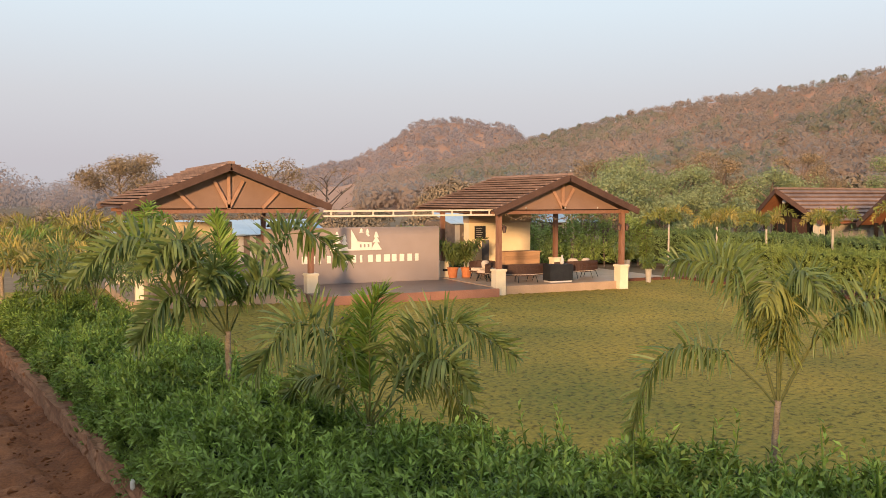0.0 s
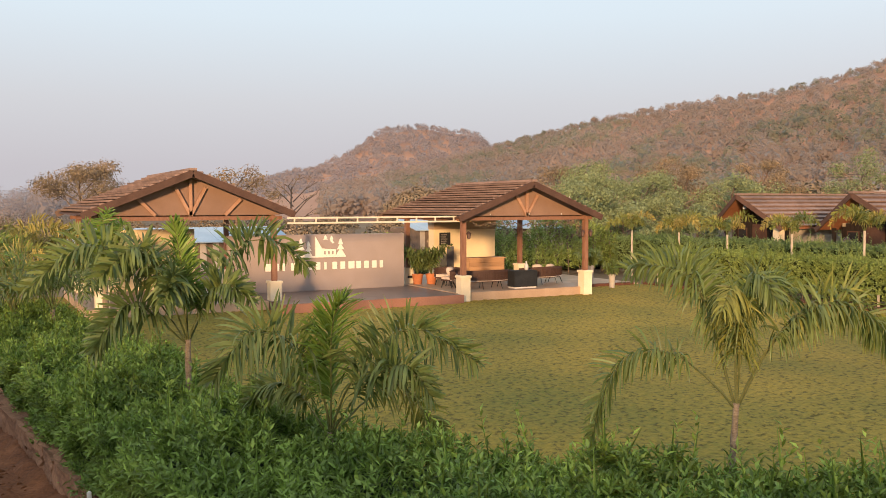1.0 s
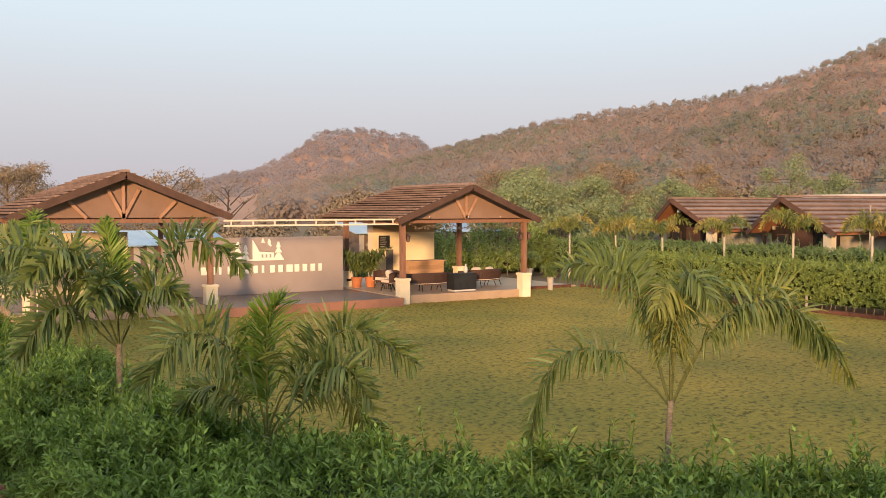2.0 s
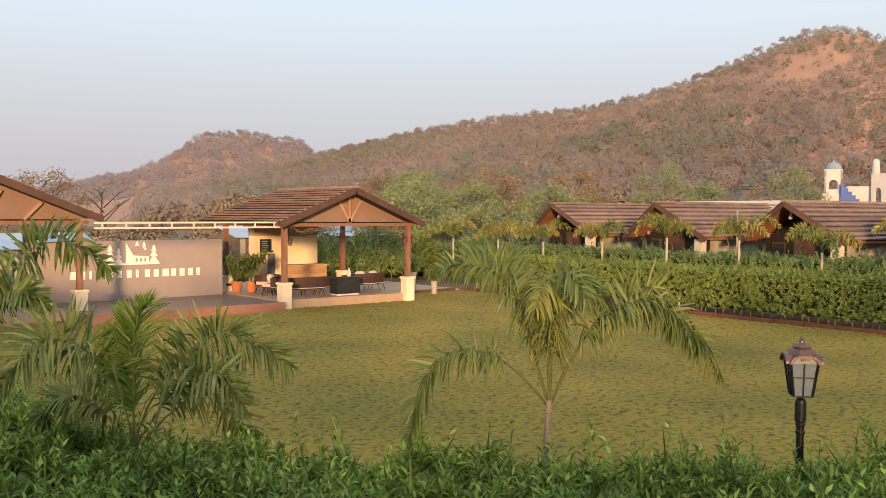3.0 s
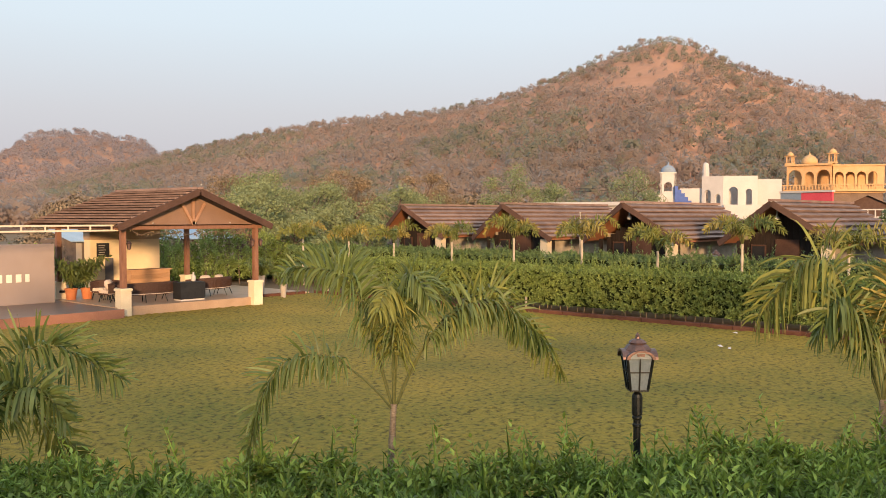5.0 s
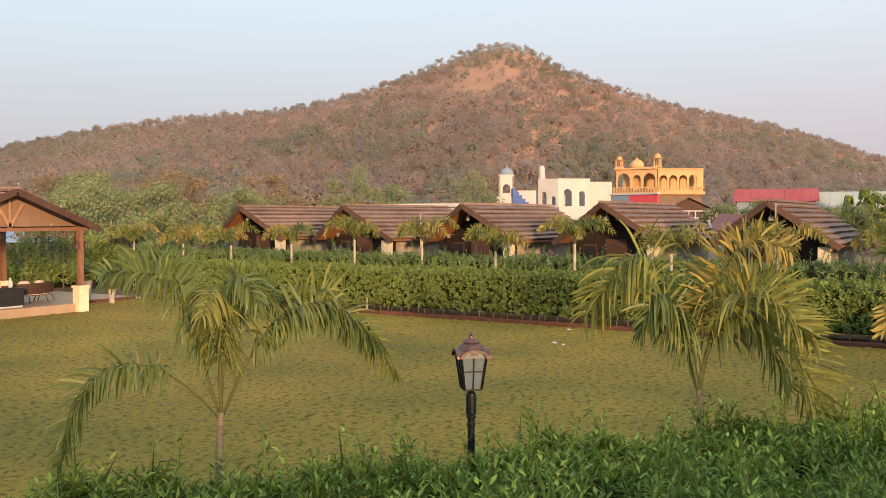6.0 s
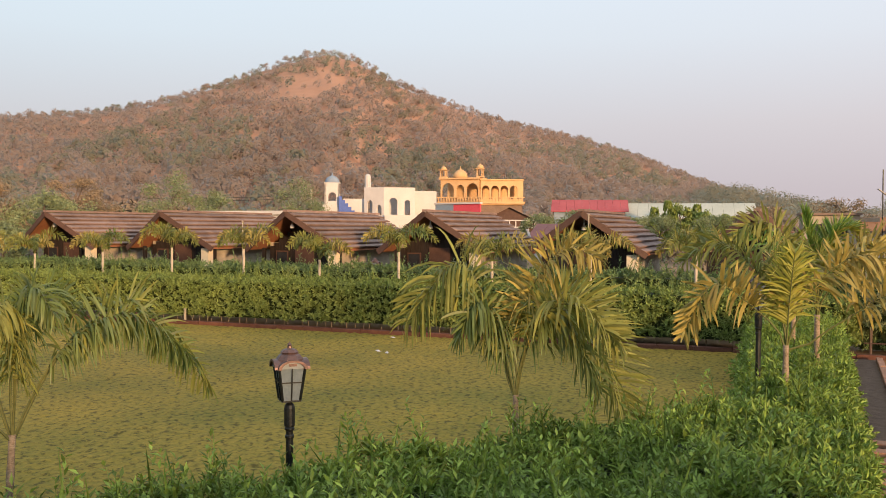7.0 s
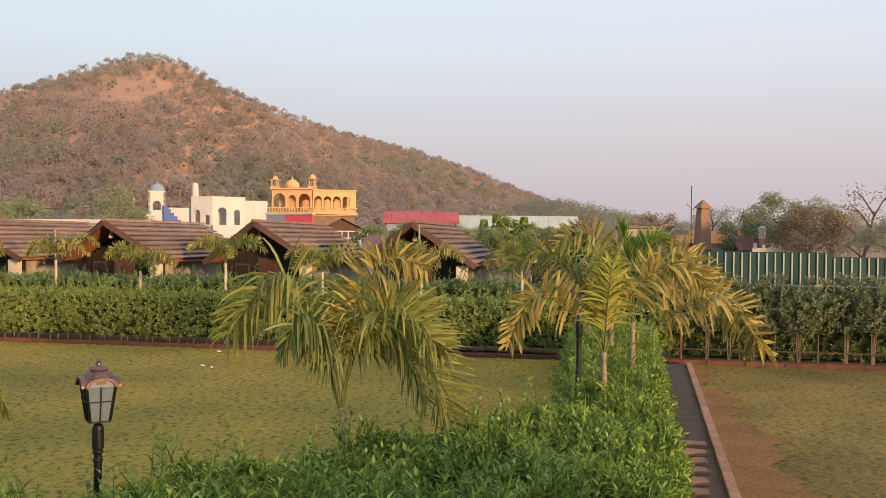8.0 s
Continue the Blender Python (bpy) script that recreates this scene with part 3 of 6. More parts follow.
def plume(name, root, at, turn, pts, hang, material, rng, n=44, leaflet=0.34, wide=0.03, stalk=0.2, vee=40.0, rise=0.45, sweep=10.0, loose=1.0):
    """A feather leaf: its midrib runs from at through pts (reach, rise) in the upright plane of turn; two rows of leaflets
    stand off it in a vee and bend over by their weight."""
    ctrl = np.array([(0.0, 0.0), *pts])
    ctrl = np.concatenate([2 * ctrl[:1] - ctrl[1:2], ctrl, 2 * ctrl[-1:] - ctrl[-2:-1] + [[0.0, -0.1]]])
    f = np.linspace(0, 1, 12, endpoint=False)[:, None]
    rz = [0.5 * (2 * b + (c - a) * f + (2 * a - 5 * b + 4 * c - d) * f * f + (3 * b - a - 3 * c + d) * f ** 3) for a, b, c, d in zip(ctrl, ctrl[1:], ctrl[2:], ctrl[3:])]
    rz = np.concatenate(rz + [ctrl[-2:-1]])
    run = np.concatenate([[0.0], np.cumsum(np.linalg.norm(np.diff(rz, axis=0), axis=1))])
    s = np.linspace(0, 1, 48)
    rz = np.stack([np.interp(s * run[-1], run, rz[:, i]) for i in range(2)], 1)
    ahead_xy = np.array([math.cos(math.radians(turn)), math.sin(math.radians(turn))])
    across = np.array([-ahead_xy[1], ahead_xy[0], 0.0])
    p = np.array(at) + np.c_[rz[:, :1] * ahead_xy, rz[:, 1]] + across * (rng.normal(0, 0.05) * run[-1] * s ** 2)[:, None]
    dv = unit(np.gradient(p, axis=0))
    k = np.linspace(stalk, 0.985, n)
    verts, faces = [], []
    roll = rng.normal(0, 0.3)
    seg = np.array([0.16, 0.24, 0.26, 0.2, 0.14])
    for sgn in (-1, 1):
        kk = np.clip(k + rng.normal(0, 0.006, n), 0, 0.99)
        q = np.stack([np.interp(kk, s, p[:, i]) for i in range(3)], 1)
        t = unit(np.stack([np.interp(kk, s, dv[:, i]) for i in range(3)], 1))
        up = unit(np.cross(t, np.broadcast_to(across, t.shape)))
        up *= np.sign((up @ np.array([0, 0, 1.0])).sum() + 1e-6)
        upper = rng.uniform(0, 1, n) < rise
        phi = np.radians(np.where(upper, vee + loose * (22 + rng.normal(0, 14, n)), vee + loose * (rng.normal(0, 22, n) - 42))) + roll * loose * sgn
        slant = np.radians(sweep + 28 * kk ** 2 + rng.normal(0, 8, n))[:, None]
        out = across * sgn * np.cos(phi)[:, None] + up * np.sin(phi)[:, None]
        way = unit(out * np.cos(slant) + t * np.sin(slant))
        ll = (leaflet * np.where(upper, 0.82, 1.0) * (0.40 + 0.68 * np.sin(np.pi * np.clip(0.25 + 0.72 * (kk - stalk) / (1 - stalk), 0, 1))) * rng.uniform(0.82, 1.12, n))[:, None]
        weight = (hang * np.where(upper, rng.uniform(0.1, 0.5, n), rng.uniform(0.9, 2.6, n)))[:, None]
        face = unit(t - way * (t * way).sum(1, keepdims=True) + rng.normal(0, 0.3, (n, 3)))
        w = (wide * rng.uniform(0.8, 1.15, n))[:, None] * face / 2
        at_q, rows = q, [q + w * 0.35, q - w * 0.35]
        for i, g in enumerate((0.1, 0.5, 1.0, 1.5, 2.0)):
            at_q = at_q + unit(way + np.array([[0, 0, -1.0]]) * weight * g) * ll * seg[i]
            rows += [at_q + w * (0.9, 1.0, 0.9, 0.62, 0)[i], at_q - w * (0.9, 1.0, 0.9, 0.62, 0)[i]] if i < 4 else [at_q]
        o = sum(len(b) for b in verts)
        verts.append(np.stack(rows, 1).reshape(-1, 3))
        i = np.arange(n)[:, None] * 11 + o
        faces.append(np.concatenate([i + e for e in ([0, 2, 3], [0, 3, 1], [2, 4, 5], [2, 5, 3], [4, 6, 7], [4, 7, 5], [6, 8, 9], [6, 9, 7], [8, 10, 9])], 1).reshape(-1, 3))
    ob = array_mesh(name, np.concatenate(verts), np.concatenate(faces), material, root)
    bm = bmesh.new()
    idx = [0, 5, 10, 16, 22, 28, 34, 41, 47]
    tube(bm, [p[i] for i in idx], [(0.011 * (1 - 0.82 * i / 47) + 0.001) * (0.6 + leaflet) for i in idx], 5)
    part("midrib", bm, M_STALK, ob)
    return ob


def frond(name, root, at, turn, e0, e1, length, material, rng, bend=1.6, n=46, leaflet=0.40, wide=0.03, droop=1.0, stalk=0.24):
    """A plume whose midrib leaves at the rise e0 and ends at the rise e1, in degrees."""
    s = np.linspace(0, 1, 30)
    e = np.radians(e0 + (e1 - e0) * s ** bend)
    r, z = np.cumsum(np.cos(e)) * length / 30, np.cumsum(np.sin(e)) * length / 30
    return plume(name, root, at, turn, [(r[i], z[i]) for i in (6, 13, 20, 29)], droop, material, rng, n, leaflet, wide, stalk)


PALM_LOOKS = {"o": M_PALM_OLIVE, "g": M_PALM, "y": M_PALM_YEL, "n": M_PALM_NEW, "v": M_PALM_LIME}


def palm_trunk(x, y, crotch, label, trunk, lean, pale, base, group):
    root = thing("palm_tree", (x, y, base), label=label, category="palm tree", group=group)
    bm = bmesh.new()
    steps = 15
    pts = [(lean[0] * f * f, lean[1] * f * f, (crotch + 0.06) * f) for f in (i / steps for i in range(steps + 1))]
    tube(bm, pts, [trunk * (1.3 - 0.5 * i / steps) * (1.1 if i % 3 == 0 else 0.96) * (1.12 if i >= steps - 3 else 1.0) for i in range(steps + 1)], 9)
    part("trunk", bm, M_TRUNK_PALE if pale else M_BARK, root, smooth=True)
    return root


def palm(x, y, crotch, fronds, seed, label, trunk=0.05, hang=0.8, lean=(0, 0), pale=False, base=0.0, leaflet=0.37, n=44, wide=0.034, group=""):
    """A feather palm; fronds: (turn, first rise, last rise, length, look)."""
    rng = np.random.default_rng(seed)
    root = palm_trunk(x, y, crotch, label, trunk, lean, pale, base, group)
    for turn, e0, e1, length, look_key in fronds:
        frond("frond", root, (lean[0], lean[1], crotch), turn, e0, e1, length, PALM_LOOKS[look_key], rng, leaflet=leaflet * rng.uniform(0.9, 1.1), n=n, wide=wide, bend=rng.uniform(1.3, 1.6), droop=0.12 if look_key == "n" else hang)
    return root


def shaped_palm(x, y, crotch, fronds, seed, label, trunk=0.034, lean=(0, 0), leaflet=0.31, n=84, wide=0.023):
    """A feather palm whose fronds each have a bearing, a look, a hang and four points of the midrib as reach and rise."""
    rng = np.random.default_rng(seed)
    root = palm_trunk(x, y, crotch, label, trunk, lean, False, 0.0, "palms in the hedge")
    for turn, look_key, hang, size, *rz in fronds:
        young = look_key in "nv"
        plume("frond", root, (lean[0], lean[1], crotch), turn, list(zip(rz[::2], rz[1::2])), hang, PALM_LOOKS[look_key], rng, n=int(n * 1.5) if young else n, leaflet=leaflet * size, wide=wide * 0.72 if young else wide, stalk=0.26 if young else 0.33, vee=20.0 if young else 44.0, rise=0.75 if young else 0.45 if hang < 1.1 else 0.2, sweep=34.0 if young else 10.0, loose=0.6 if young else 1.0)
    return root


B_LABEL = "slender young feather palm growing out of the hedge"
shaped_palm(5.45, 5.3, 1.43, [
    (155, "g", 1.10, 0.95, 0.21, 0.24, 0.57, 0.49, 0.97, 0.39, 1.19, -0.22),
    (112, "g", 0.90, 1.1, 0.09, 0.26, 0.23, 0.74, 0.50, 1.18, 1.07, 1.08),
    (345, "o", 1.2, 1.15, 0.15, 0.28, 0.46, 0.72, 1.00, 0.93, 1.63, 0.18),
    (332, "g", 1.15, 1.05, 0.12, 0.29, 0.38, 0.68, 0.85, 0.88, 1.38, 0.46),
    (125, "g", 0.80, 1.0, 0.08, 0.28, 0.20, 0.72, 0.42, 1.10, 0.88, 1.16),
    (275, "g", 1.20, 1.0, 0.02, 0.27, 0.05, 0.72, 0.20, 1.12, 0.42, 0.92),
    (5, "g", 0.90, 0.95, 0.03, 0.30, 0.12, 0.75, 0.36, 1.04, 0.80, 0.80),
    (205, "o", 1.20, 1.0, 0.04, 0.35, 0.11, 0.74, 0.26, 1.02, 0.56, 0.86),
], 21, B_LABEL, trunk=0.027, lean=(0.03, -0.03), n=96, wide=0.02)
shaped_palm(2.95, 7.8, 0.93, [
    (184, "g", 0.75, 1.15, 0.05, 0.36, 0.28, 0.84, 0.73, 1.07, 1.12, 0.65),
    (300, "n", 0.2, 1.2, 0.02, 0.29, 0.06, 0.82, 0.14, 1.15, 0.28, 1.32),
    (319, "g", 0.80, 1.05, 0.06, 0.22, 0.28, 0.66, 0.75, 1.05, 1.37, 0.73),
    (9, "o", 0.90, 0.95, 0.11, 0.09, 0.40, 0.31, 0.85, 0.39, 1.32, -0.44),
    (299, "g", 0.80, 0.9, 0.16, 0.24, 0.52, 0.63, 0.93, 0.78, 1.21, 0.54),
    (129, "g", 0.60, 0.75, 0.10, 0.13, 0.31, 0.37, 0.61, 0.48, 0.94, 0.17),
], 25, B_LABEL, trunk=0.034, leaflet=0.38, n=108, wide=0.025)
shaped_palm(2.25, 10.6, 1.48, [
    (258, "n", 0.12, 0.9, 0.03, 0.31, 0.06, 0.74, 0.10, 1.11, 0.14, 1.44),
    (8, "g", 0.75, 1.1, 0.10, 0.21, 0.34, 0.75, 0.89, 1.24, 1.57, 0.83),
    (208, "g", 0.60, 1.05, 0.08, 0.23, 0.31, 0.74, 0.61, 1.16, 1.03, 0.84),
    (178, "g", 0.70, 1.1, 0.08, 0.14, 0.42, 0.64, 1.01, 1.19, 1.72, 0.67),
    (198, "g", 0.80, 1.1, 0.12, 0.10, 0.39, 0.35, 0.76, 0.53, 1.21, 0.04),
    (318, "g", 0.60, 0.85, 0.06, 0.18, 0.20, 0.51, 0.50, 0.72, 0.80, 0.50),
    (240, "g", 0.70, 1.0, 0.06, 0.25, 0.20, 0.60, 0.45, 0.85, 0.85, 0.55),
], 26, B_LABEL, trunk=0.036, leaflet=0.36, n=84, wide=0.036)
shaped_palm(9.1, 2.6, 1.28, [
    (121, "o", 2.0, 1.3, 0.10, 0.30, 0.22, 0.82, 0.58, 1.36, 1.07, 0.76),
    (266, "y", 0.50, 0.95, 0.02, 0.48, 0.17, 1.12, 0.50, 1.50, 0.86, 1.40),
    (309, "o", 0.85, 1.4, 0.03, 0.22, 0.22, 0.72, 0.70, 0.88, 1.36, -0.55),
    (141, "g", 1.2, 1.0, 0.11, 0.38, 0.24, 0.76, 0.47, 0.98, 0.66, 0.66),
    (256, "o", 0.60, 1.15, 0.03, 0.29, 0.24, 0.81, 0.62, 1.00, 1.10, 0.62),
    (290, "g", 1.1, 1.1, 0.03, 0.30, 0.16, 0.72, 0.45, 0.88, 0.80, 0.10),
], 22, B_LABEL, trunk=0.03, leaflet=0.44, n=92, wide=0.027)
shaped_palm(12.1, 0.12, 1.53, [
    (196, "v", 0.35, 1.15, 0.03, 0.17, 0.09, 0.61, 0.15, 0.93, 0.20, 1.19),
    (105, "y", 0.50, 1.05, 0.10, 0.24, 0.39, 0.51, 0.86, 0.78, 1.24, 0.15),
    (60, "o", 0.80, 1.05, 0.07, 0.42, 0.34, 0.87, 0.90, 1.29, 1.44, 0.99),
    (290, "y", 0.45, 1.05, 0.11, 0.33, 0.45, 0.90, 0.95, 1.16, 1.42, 0.71),
    (280, "y", 0.45, 1.1, 0.22, 0.06, 0.64, 0.37, 1.40, 0.74, 2.08, -0.02),
    (20, "y", 0.40, 0.9, 0.05, 0.35, 0.15, 0.75, 0.30, 1.00, 0.60, 0.95),
], 23, B_LABEL, trunk=0.036, leaflet=0.40, n=62, wide=0.037)
shaped_palm(14.7, -0.3, 1.68, [
    (108, "o", 0.70, 1.0, 0.12, 0.46, 0.54, 1.25, 0.92, 1.40, 1.31, 1.08),
    (88, "n", 0.10, 1.1, 0.06, 0.46, 0.10, 0.97, 0.15, 1.26, 0.19, 1.54),
    (288, "v", 0.30, 1.0, 0.02, 0.55, 0.17, 1.10, 0.42, 1.29, 0.75, 1.02),
    (248, "y", 0.40, 1.0, 0.05, 0.38, 0.40, 0.95, 0.84, 1.05, 1.16, 0.36),
    (300, "n", 0.20, 1.1, 0.03, 0.50, 0.12, 1.00, 0.25, 1.30, 0.50, 1.35),
    (270, "y", 0.45, 1.1, 0.10, 0.35, 0.45, 0.80, 0.95, 0.85, 1.45, 0.20),
    (180, "o", 0.45, 1.0, 0.08, 0.35, 0.30, 0.80, 0.65, 0.95, 1.05, 0.55),
], 24, B_LABEL, trunk=0.042, leaflet=0.42, n=64, wide=0.036)
palm(17.6, 0.0, 1.75, [(100, 72, -80, 1.9, "g"), (-80, 68, -86, 2.0, "y"), (180, 82, -40, 1.6, "n"), (0, 76, -60, 1.7, "g"), (60, 82, -10, 1.8, "n"), (-120, 74, -76, 1.8, "y"), (-60, 82, -40, 1.8, "y")], 27, B_LABEL, trunk=0.042, group="palms in the hedge")
palm(1.85, 14.6, 1.95, [(10, 84, 55, 0.95, "n"), (95, 87, 70, 1.1, "n"), (180, 84, 55, 0.95, "n"), (270, 86, 60, 1.05, "n"), (330, 82, 30, 0.95, "g"), (140, 80, 30, 1.0, "g"), (150, 62, -60, 1.3, "g"), (205, 58, -80, 1.4, "g"), (20, 56, -80, 1.2, "g"), (250, 54, -80, 1.3, "g")], 160, "tall feather palm with an upright fan of young leaves", trunk=0.045, leaflet=0.28, n=52, wide=0.026, hang=0.6, group="palms in the hedge")
palm(1.3, 17.4, 1.2, [(36 * i + 8, 62 + 9 * (i % 3), -86 + 7 * (i % 4), 1.75 + 0.1 * (i % 3), "g") for i in range(9)], 159, "dark green feather palm by the hedge", trunk=0.045, leaflet=0.32, n=50, wide=0.028, hang=0.6, group="palms by the hedge")
for k, (px, py, pc) in enumerate(((0.75, 19.4, 1.25), (0.3, 21.3, 1.4), (-0.7, 23.0, 1.35), (-0.3, 25.5, 1.5), (0.9, 27.0, 1.6), (-1.6, 25.0, 1.3), (-2.2, 27.5, 1.5), (1.9, 28.5, 1.5))):
    far_rng = random.Random(60 + k)
    palm(px, py, pc - 0.25, [(30 * i + far_rng.uniform(-14, 14), far_rng.uniform(60, 87), far_rng.uniform(-88, -40), far_rng.uniform(2.0, 2.7), "yoynoyyoyo"[(i + k) % 10]) for i in range(12)], 161 + k, "bushy yellow-green feather palm by the hedge", trunk=0.045, wide=0.03, leaflet=0.34, n=50, hang=0.5, group="palms by the hedge")

# the row of small palms between the two hedges
ROW_LOOKS = ["yoyoog", "yooyoy", "oyyooo", "goyyoo"]
row_rng = random.Random(5)
for k in range(-1, 11):
    keys = ROW_LOOKS[k % 4]
    spread = [(row_rng.uniform(-12, 12) + 40 * i + 20, row_rng.uniform(62, 87), row_rng.uniform(-90, -55), row_rng.uniform(1.3, 1.75), keys[i % 6]) for i in range(8)]
    palm(25.65 + row_rng.uniform(-0.12, 0.12), 2.48 + 2.84 * k + row_rng.uniform(-0.15, 0.15), 2.0 + row_rng.uniform(-0.2, 0.2), spread, 50 + k, "small feather palm with whitewashed trunk between two hedges", trunk=0.042, pale=True, leaflet=0.29, n=50, wide=0.03, hang=0.7, group="palms between the hedges")


# ---- trees and shrubs ----
def tree(name, x, y, height, spread, material, seed, label, n=900, leaf=0.30, first=0.28, sparse=1.0, base=0.0, category="tree", bark=None):
    """A tapered trunk with forking limbs and bunches of leaves round the twig ends."""
    rng = np.random.default_rng(seed)
    root = thing(name, (x, y, base), label=label, category=category)
    bm = bmesh.new()
    top = np.array([rng.normal(0, 0.05) * height, rng.normal(0, 0.05) * height, height * 0.72])
    r0 = 0.022 * height + 0.02
    trunk = [np.array([0, 0, 0.0]), top * 0.3 + rng.normal(0, 0.01, 3) * height, top * 0.65 + rng.normal(0, 0.015, 3) * height, top]
    tube(bm, trunk, [r0, r0 * 0.75, r0 * 0.5, r0 * 0.25], 6)
    ends = [top + np.array([0, 0, height * 0.12])]
    for i in range(9):
        f = first + (1 - first) * (i + 0.5) / 9
        at = top * f
        a = i * 2.4 + rng.uniform(-0.5, 0.5)
        reach = spread * (0.55 + 0.5 * math.sin(math.pi * min(1, 0.25 + 0.75 * f))) * rng.uniform(0.75, 1.1)
        end = at + np.array([math.cos(a) * reach, math.sin(a) * reach, height * rng.uniform(0.12, 0.30)])
        half = (at + end) / 2 + np.array([0, 0, height * 0.03])
        tube(bm, [at, half, end], [r0 * 0.4, r0 * 0.26, r0 * 0.1], 5)
        ends.append(end)
        for j in range(3):
            b = a + rng.uniform(-1.2, 1.2)
            e2 = half + np.array([math.cos(b), math.sin(b), rng.uniform(0.2, 0.9)]) * reach * rng.uniform(0.35, 0.6)
            tube(bm, [half, e2], [r0 * 0.2, r0 * 0.06], 4)
            ends.append(e2)
    part("trunk", bm, bark or M_BRANCH, root)
    if n:
        ends = np.array(ends)
        pick = rng.integers(0, len(ends), n)
        off = unit(rng.normal(0, 1, (n, 3))) * (rng.uniform(0.15, 1.0, n) ** 0.6)[:, None] * spread * 0.36 * sparse
        base_p = ends[pick] + off * [1, 1, 0.7]
        v, f = leaves(base_p, unit(np.cross(off, rng.normal(0, 1, off.shape)) + [0, 0, -0.02]), unit(off + rng.normal(0, 0.45, off.shape) * spread * 0.3), leaf * rng.uniform(0.6, 1.2, n), leaf * 0.55 * rng.uniform(0.7, 1.2, n))
        array_mesh("crown", v, f, material, root)
    return root


tree("tree", 7.0, 69.5, 6.8, 2.9, M_TREE_DRY, 71, "spreading half-bare tree with brownish green crown", n=7500, leaf=0.17, first=0.4)
tree("tree", 18.0, 67.5, 6.2, 2.6, M_TREE_DRY, 72, "open branching tree with thin brownish crown", n=2000, leaf=0.19, first=0.4)
tree("bare_tree", 25.4, 76.0, 6.6, 2.6, M_TREE_DRY, 73, "leafless grey tree with many fine limbs", n=60, leaf=0.25)
tree("bare_tree", 39.0, 60.0, 5.2, 2.0, M_TREE_DRY, 74, "leafless grey tree on the dry plain", n=160, leaf=0.3)
for i, (tx, ty, th, ts, tm) in enumerate(((26.5, 37.0, 4.6, 1.9, "g"), (29.0, 39.5, 5.6, 2.2, "g"), (31.8, 42.5, 5.4, 2.1, "g"), (34.0, 40.0, 5.0, 2.0, "g"), (37.5, 43.0, 5.4, 1.9, "g"), (40.5, 44.5, 5.8, 2.0, "d"), (43.0, 42.0, 5.2, 2.0, "g"), (23.5, 41.0, 4.4, 2.0, "g"), (28.0, 34.5, 3.2, 1.5, "g"), (31.0, 36.5, 3.6, 1.6, "g"), (33.5, 35.5, 3.3, 1.4, "g"), (56.5, 43.0, 7.0, 2.3, "g"), (60.0, 41.5, 5.6, 2.0, "g"), (67.0, 39.0, 6.9, 2.6, "n"), (48.0, 46.0, 5.2, 2.2, "g"), (52.0, 47.0, 5.5, 2.2, "d"), (58.0, 53.0, 7.4, 2.0, "d"), (46.0, 52.0, 6.8, 2.2, "d"), (38.0, 54.0, 6.5, 2.4, "d"), (72.0, 19.0, 4.3, 1.6, "g"), (75.0, 16.6, 4.4, 1.7, "g"), (80.0, 13.5, 4.2, 1.8, "g"), (83.0, 10.5, 4.4, 1.8, "g"), (85.0, 6.5, 4.4, 2.0, "g"))):
    tree("tree", tx, ty, th, ts, {"g": M_TREE, "d": M_TREE_DRY, "n": M_TREE}[tm], 80 + i, {"g": "leafy green tree behind the garden", "d": "dry reddish-brown tree below the hill", "n": "rounded green tree behind the cottages"}[tm], n=4000, leaf=0.165)
for i, (tx, ty, th, ts, tm, tn) in enumerate(((74.0, 1.5, 5.2, 2.0, "d", 900), (80.0, -4.0, 6.0, 2.2, "d", 700), (84.0, -9.0, 6.6, 2.2, "g", 800), (72.0, -10.5, 5.2, 2.2, "k", 1500), (66.0, -13.5, 5.7, 2.6, "d", 2200), (64.0, -16.0, 7.0, 2.6, "d", 180), (70.0, -16.0, 6.0, 2.6, "g", 1300), (78.0, -14.0, 7.0, 3.0, "k", 2600), (60.0, -17.5, 5.0, 2.2, "g", 1200))):
    tree("tree", tx, ty, th, ts, {"g": M_WOODS_GREEN, "d": M_TREE_DRY, "k": M_SHRUB}[tm], 120 + i, {"k": "dense blue-green tree beyond the green fence", "g": "pale grey-green tree beyond the green fence", "d": "open dry-leaved tree beyond the green fence"}[tm], n=int(tn * 3.6), leaf=0.18)


def shrub(x, y, height, width, seed, material, label, n=150, leaf=0.09, stem=0.35, group="", base=0.0):
    """An upright shrub: bare stems below, leafy shoots above."""
    rng = np.random.default_rng(seed)
    root = thing("shrub", (x, y, base), label=label, category="shrub", group=group)
    bm = bmesh.new()
    for i in range(3):
        e = rng.normal(0, width * 0.25, 2)
        tube(bm, [(e[0] * 0.2, e[1] * 0.2, 0), (e[0] * 0.6, e[1] * 0.6, height * 0.5), (e[0], e[1], height * 0.95)], [0.022, 0.014, 0.006], 5)
    part("stem", bm, M_BRANCH, root)
    z = rng.uniform(stem, 1.0, n)
    rad = width * (0.35 + 0.65 * np.sin(np.pi * np.clip(0.12 + 0.85 * (z - stem) / (1 - stem), 0, 1))) * np.sqrt(rng.uniform(0.1, 1, n))
    a = rng.uniform(0, 6.28, n)
    p = np.c_[rad * np.cos(a), rad * np.sin(a), z * height]
    v, f = sprigs(rng, p, unit(np.c_[np.cos(a) * 0.7, np.sin(a) * 0.7, rng.uniform(0.3, 1.3, n)]), 7, leaf * 1.6, leaf, leaf * 0.36)
    array_mesh("foliage", v, f, material, root)
    return root


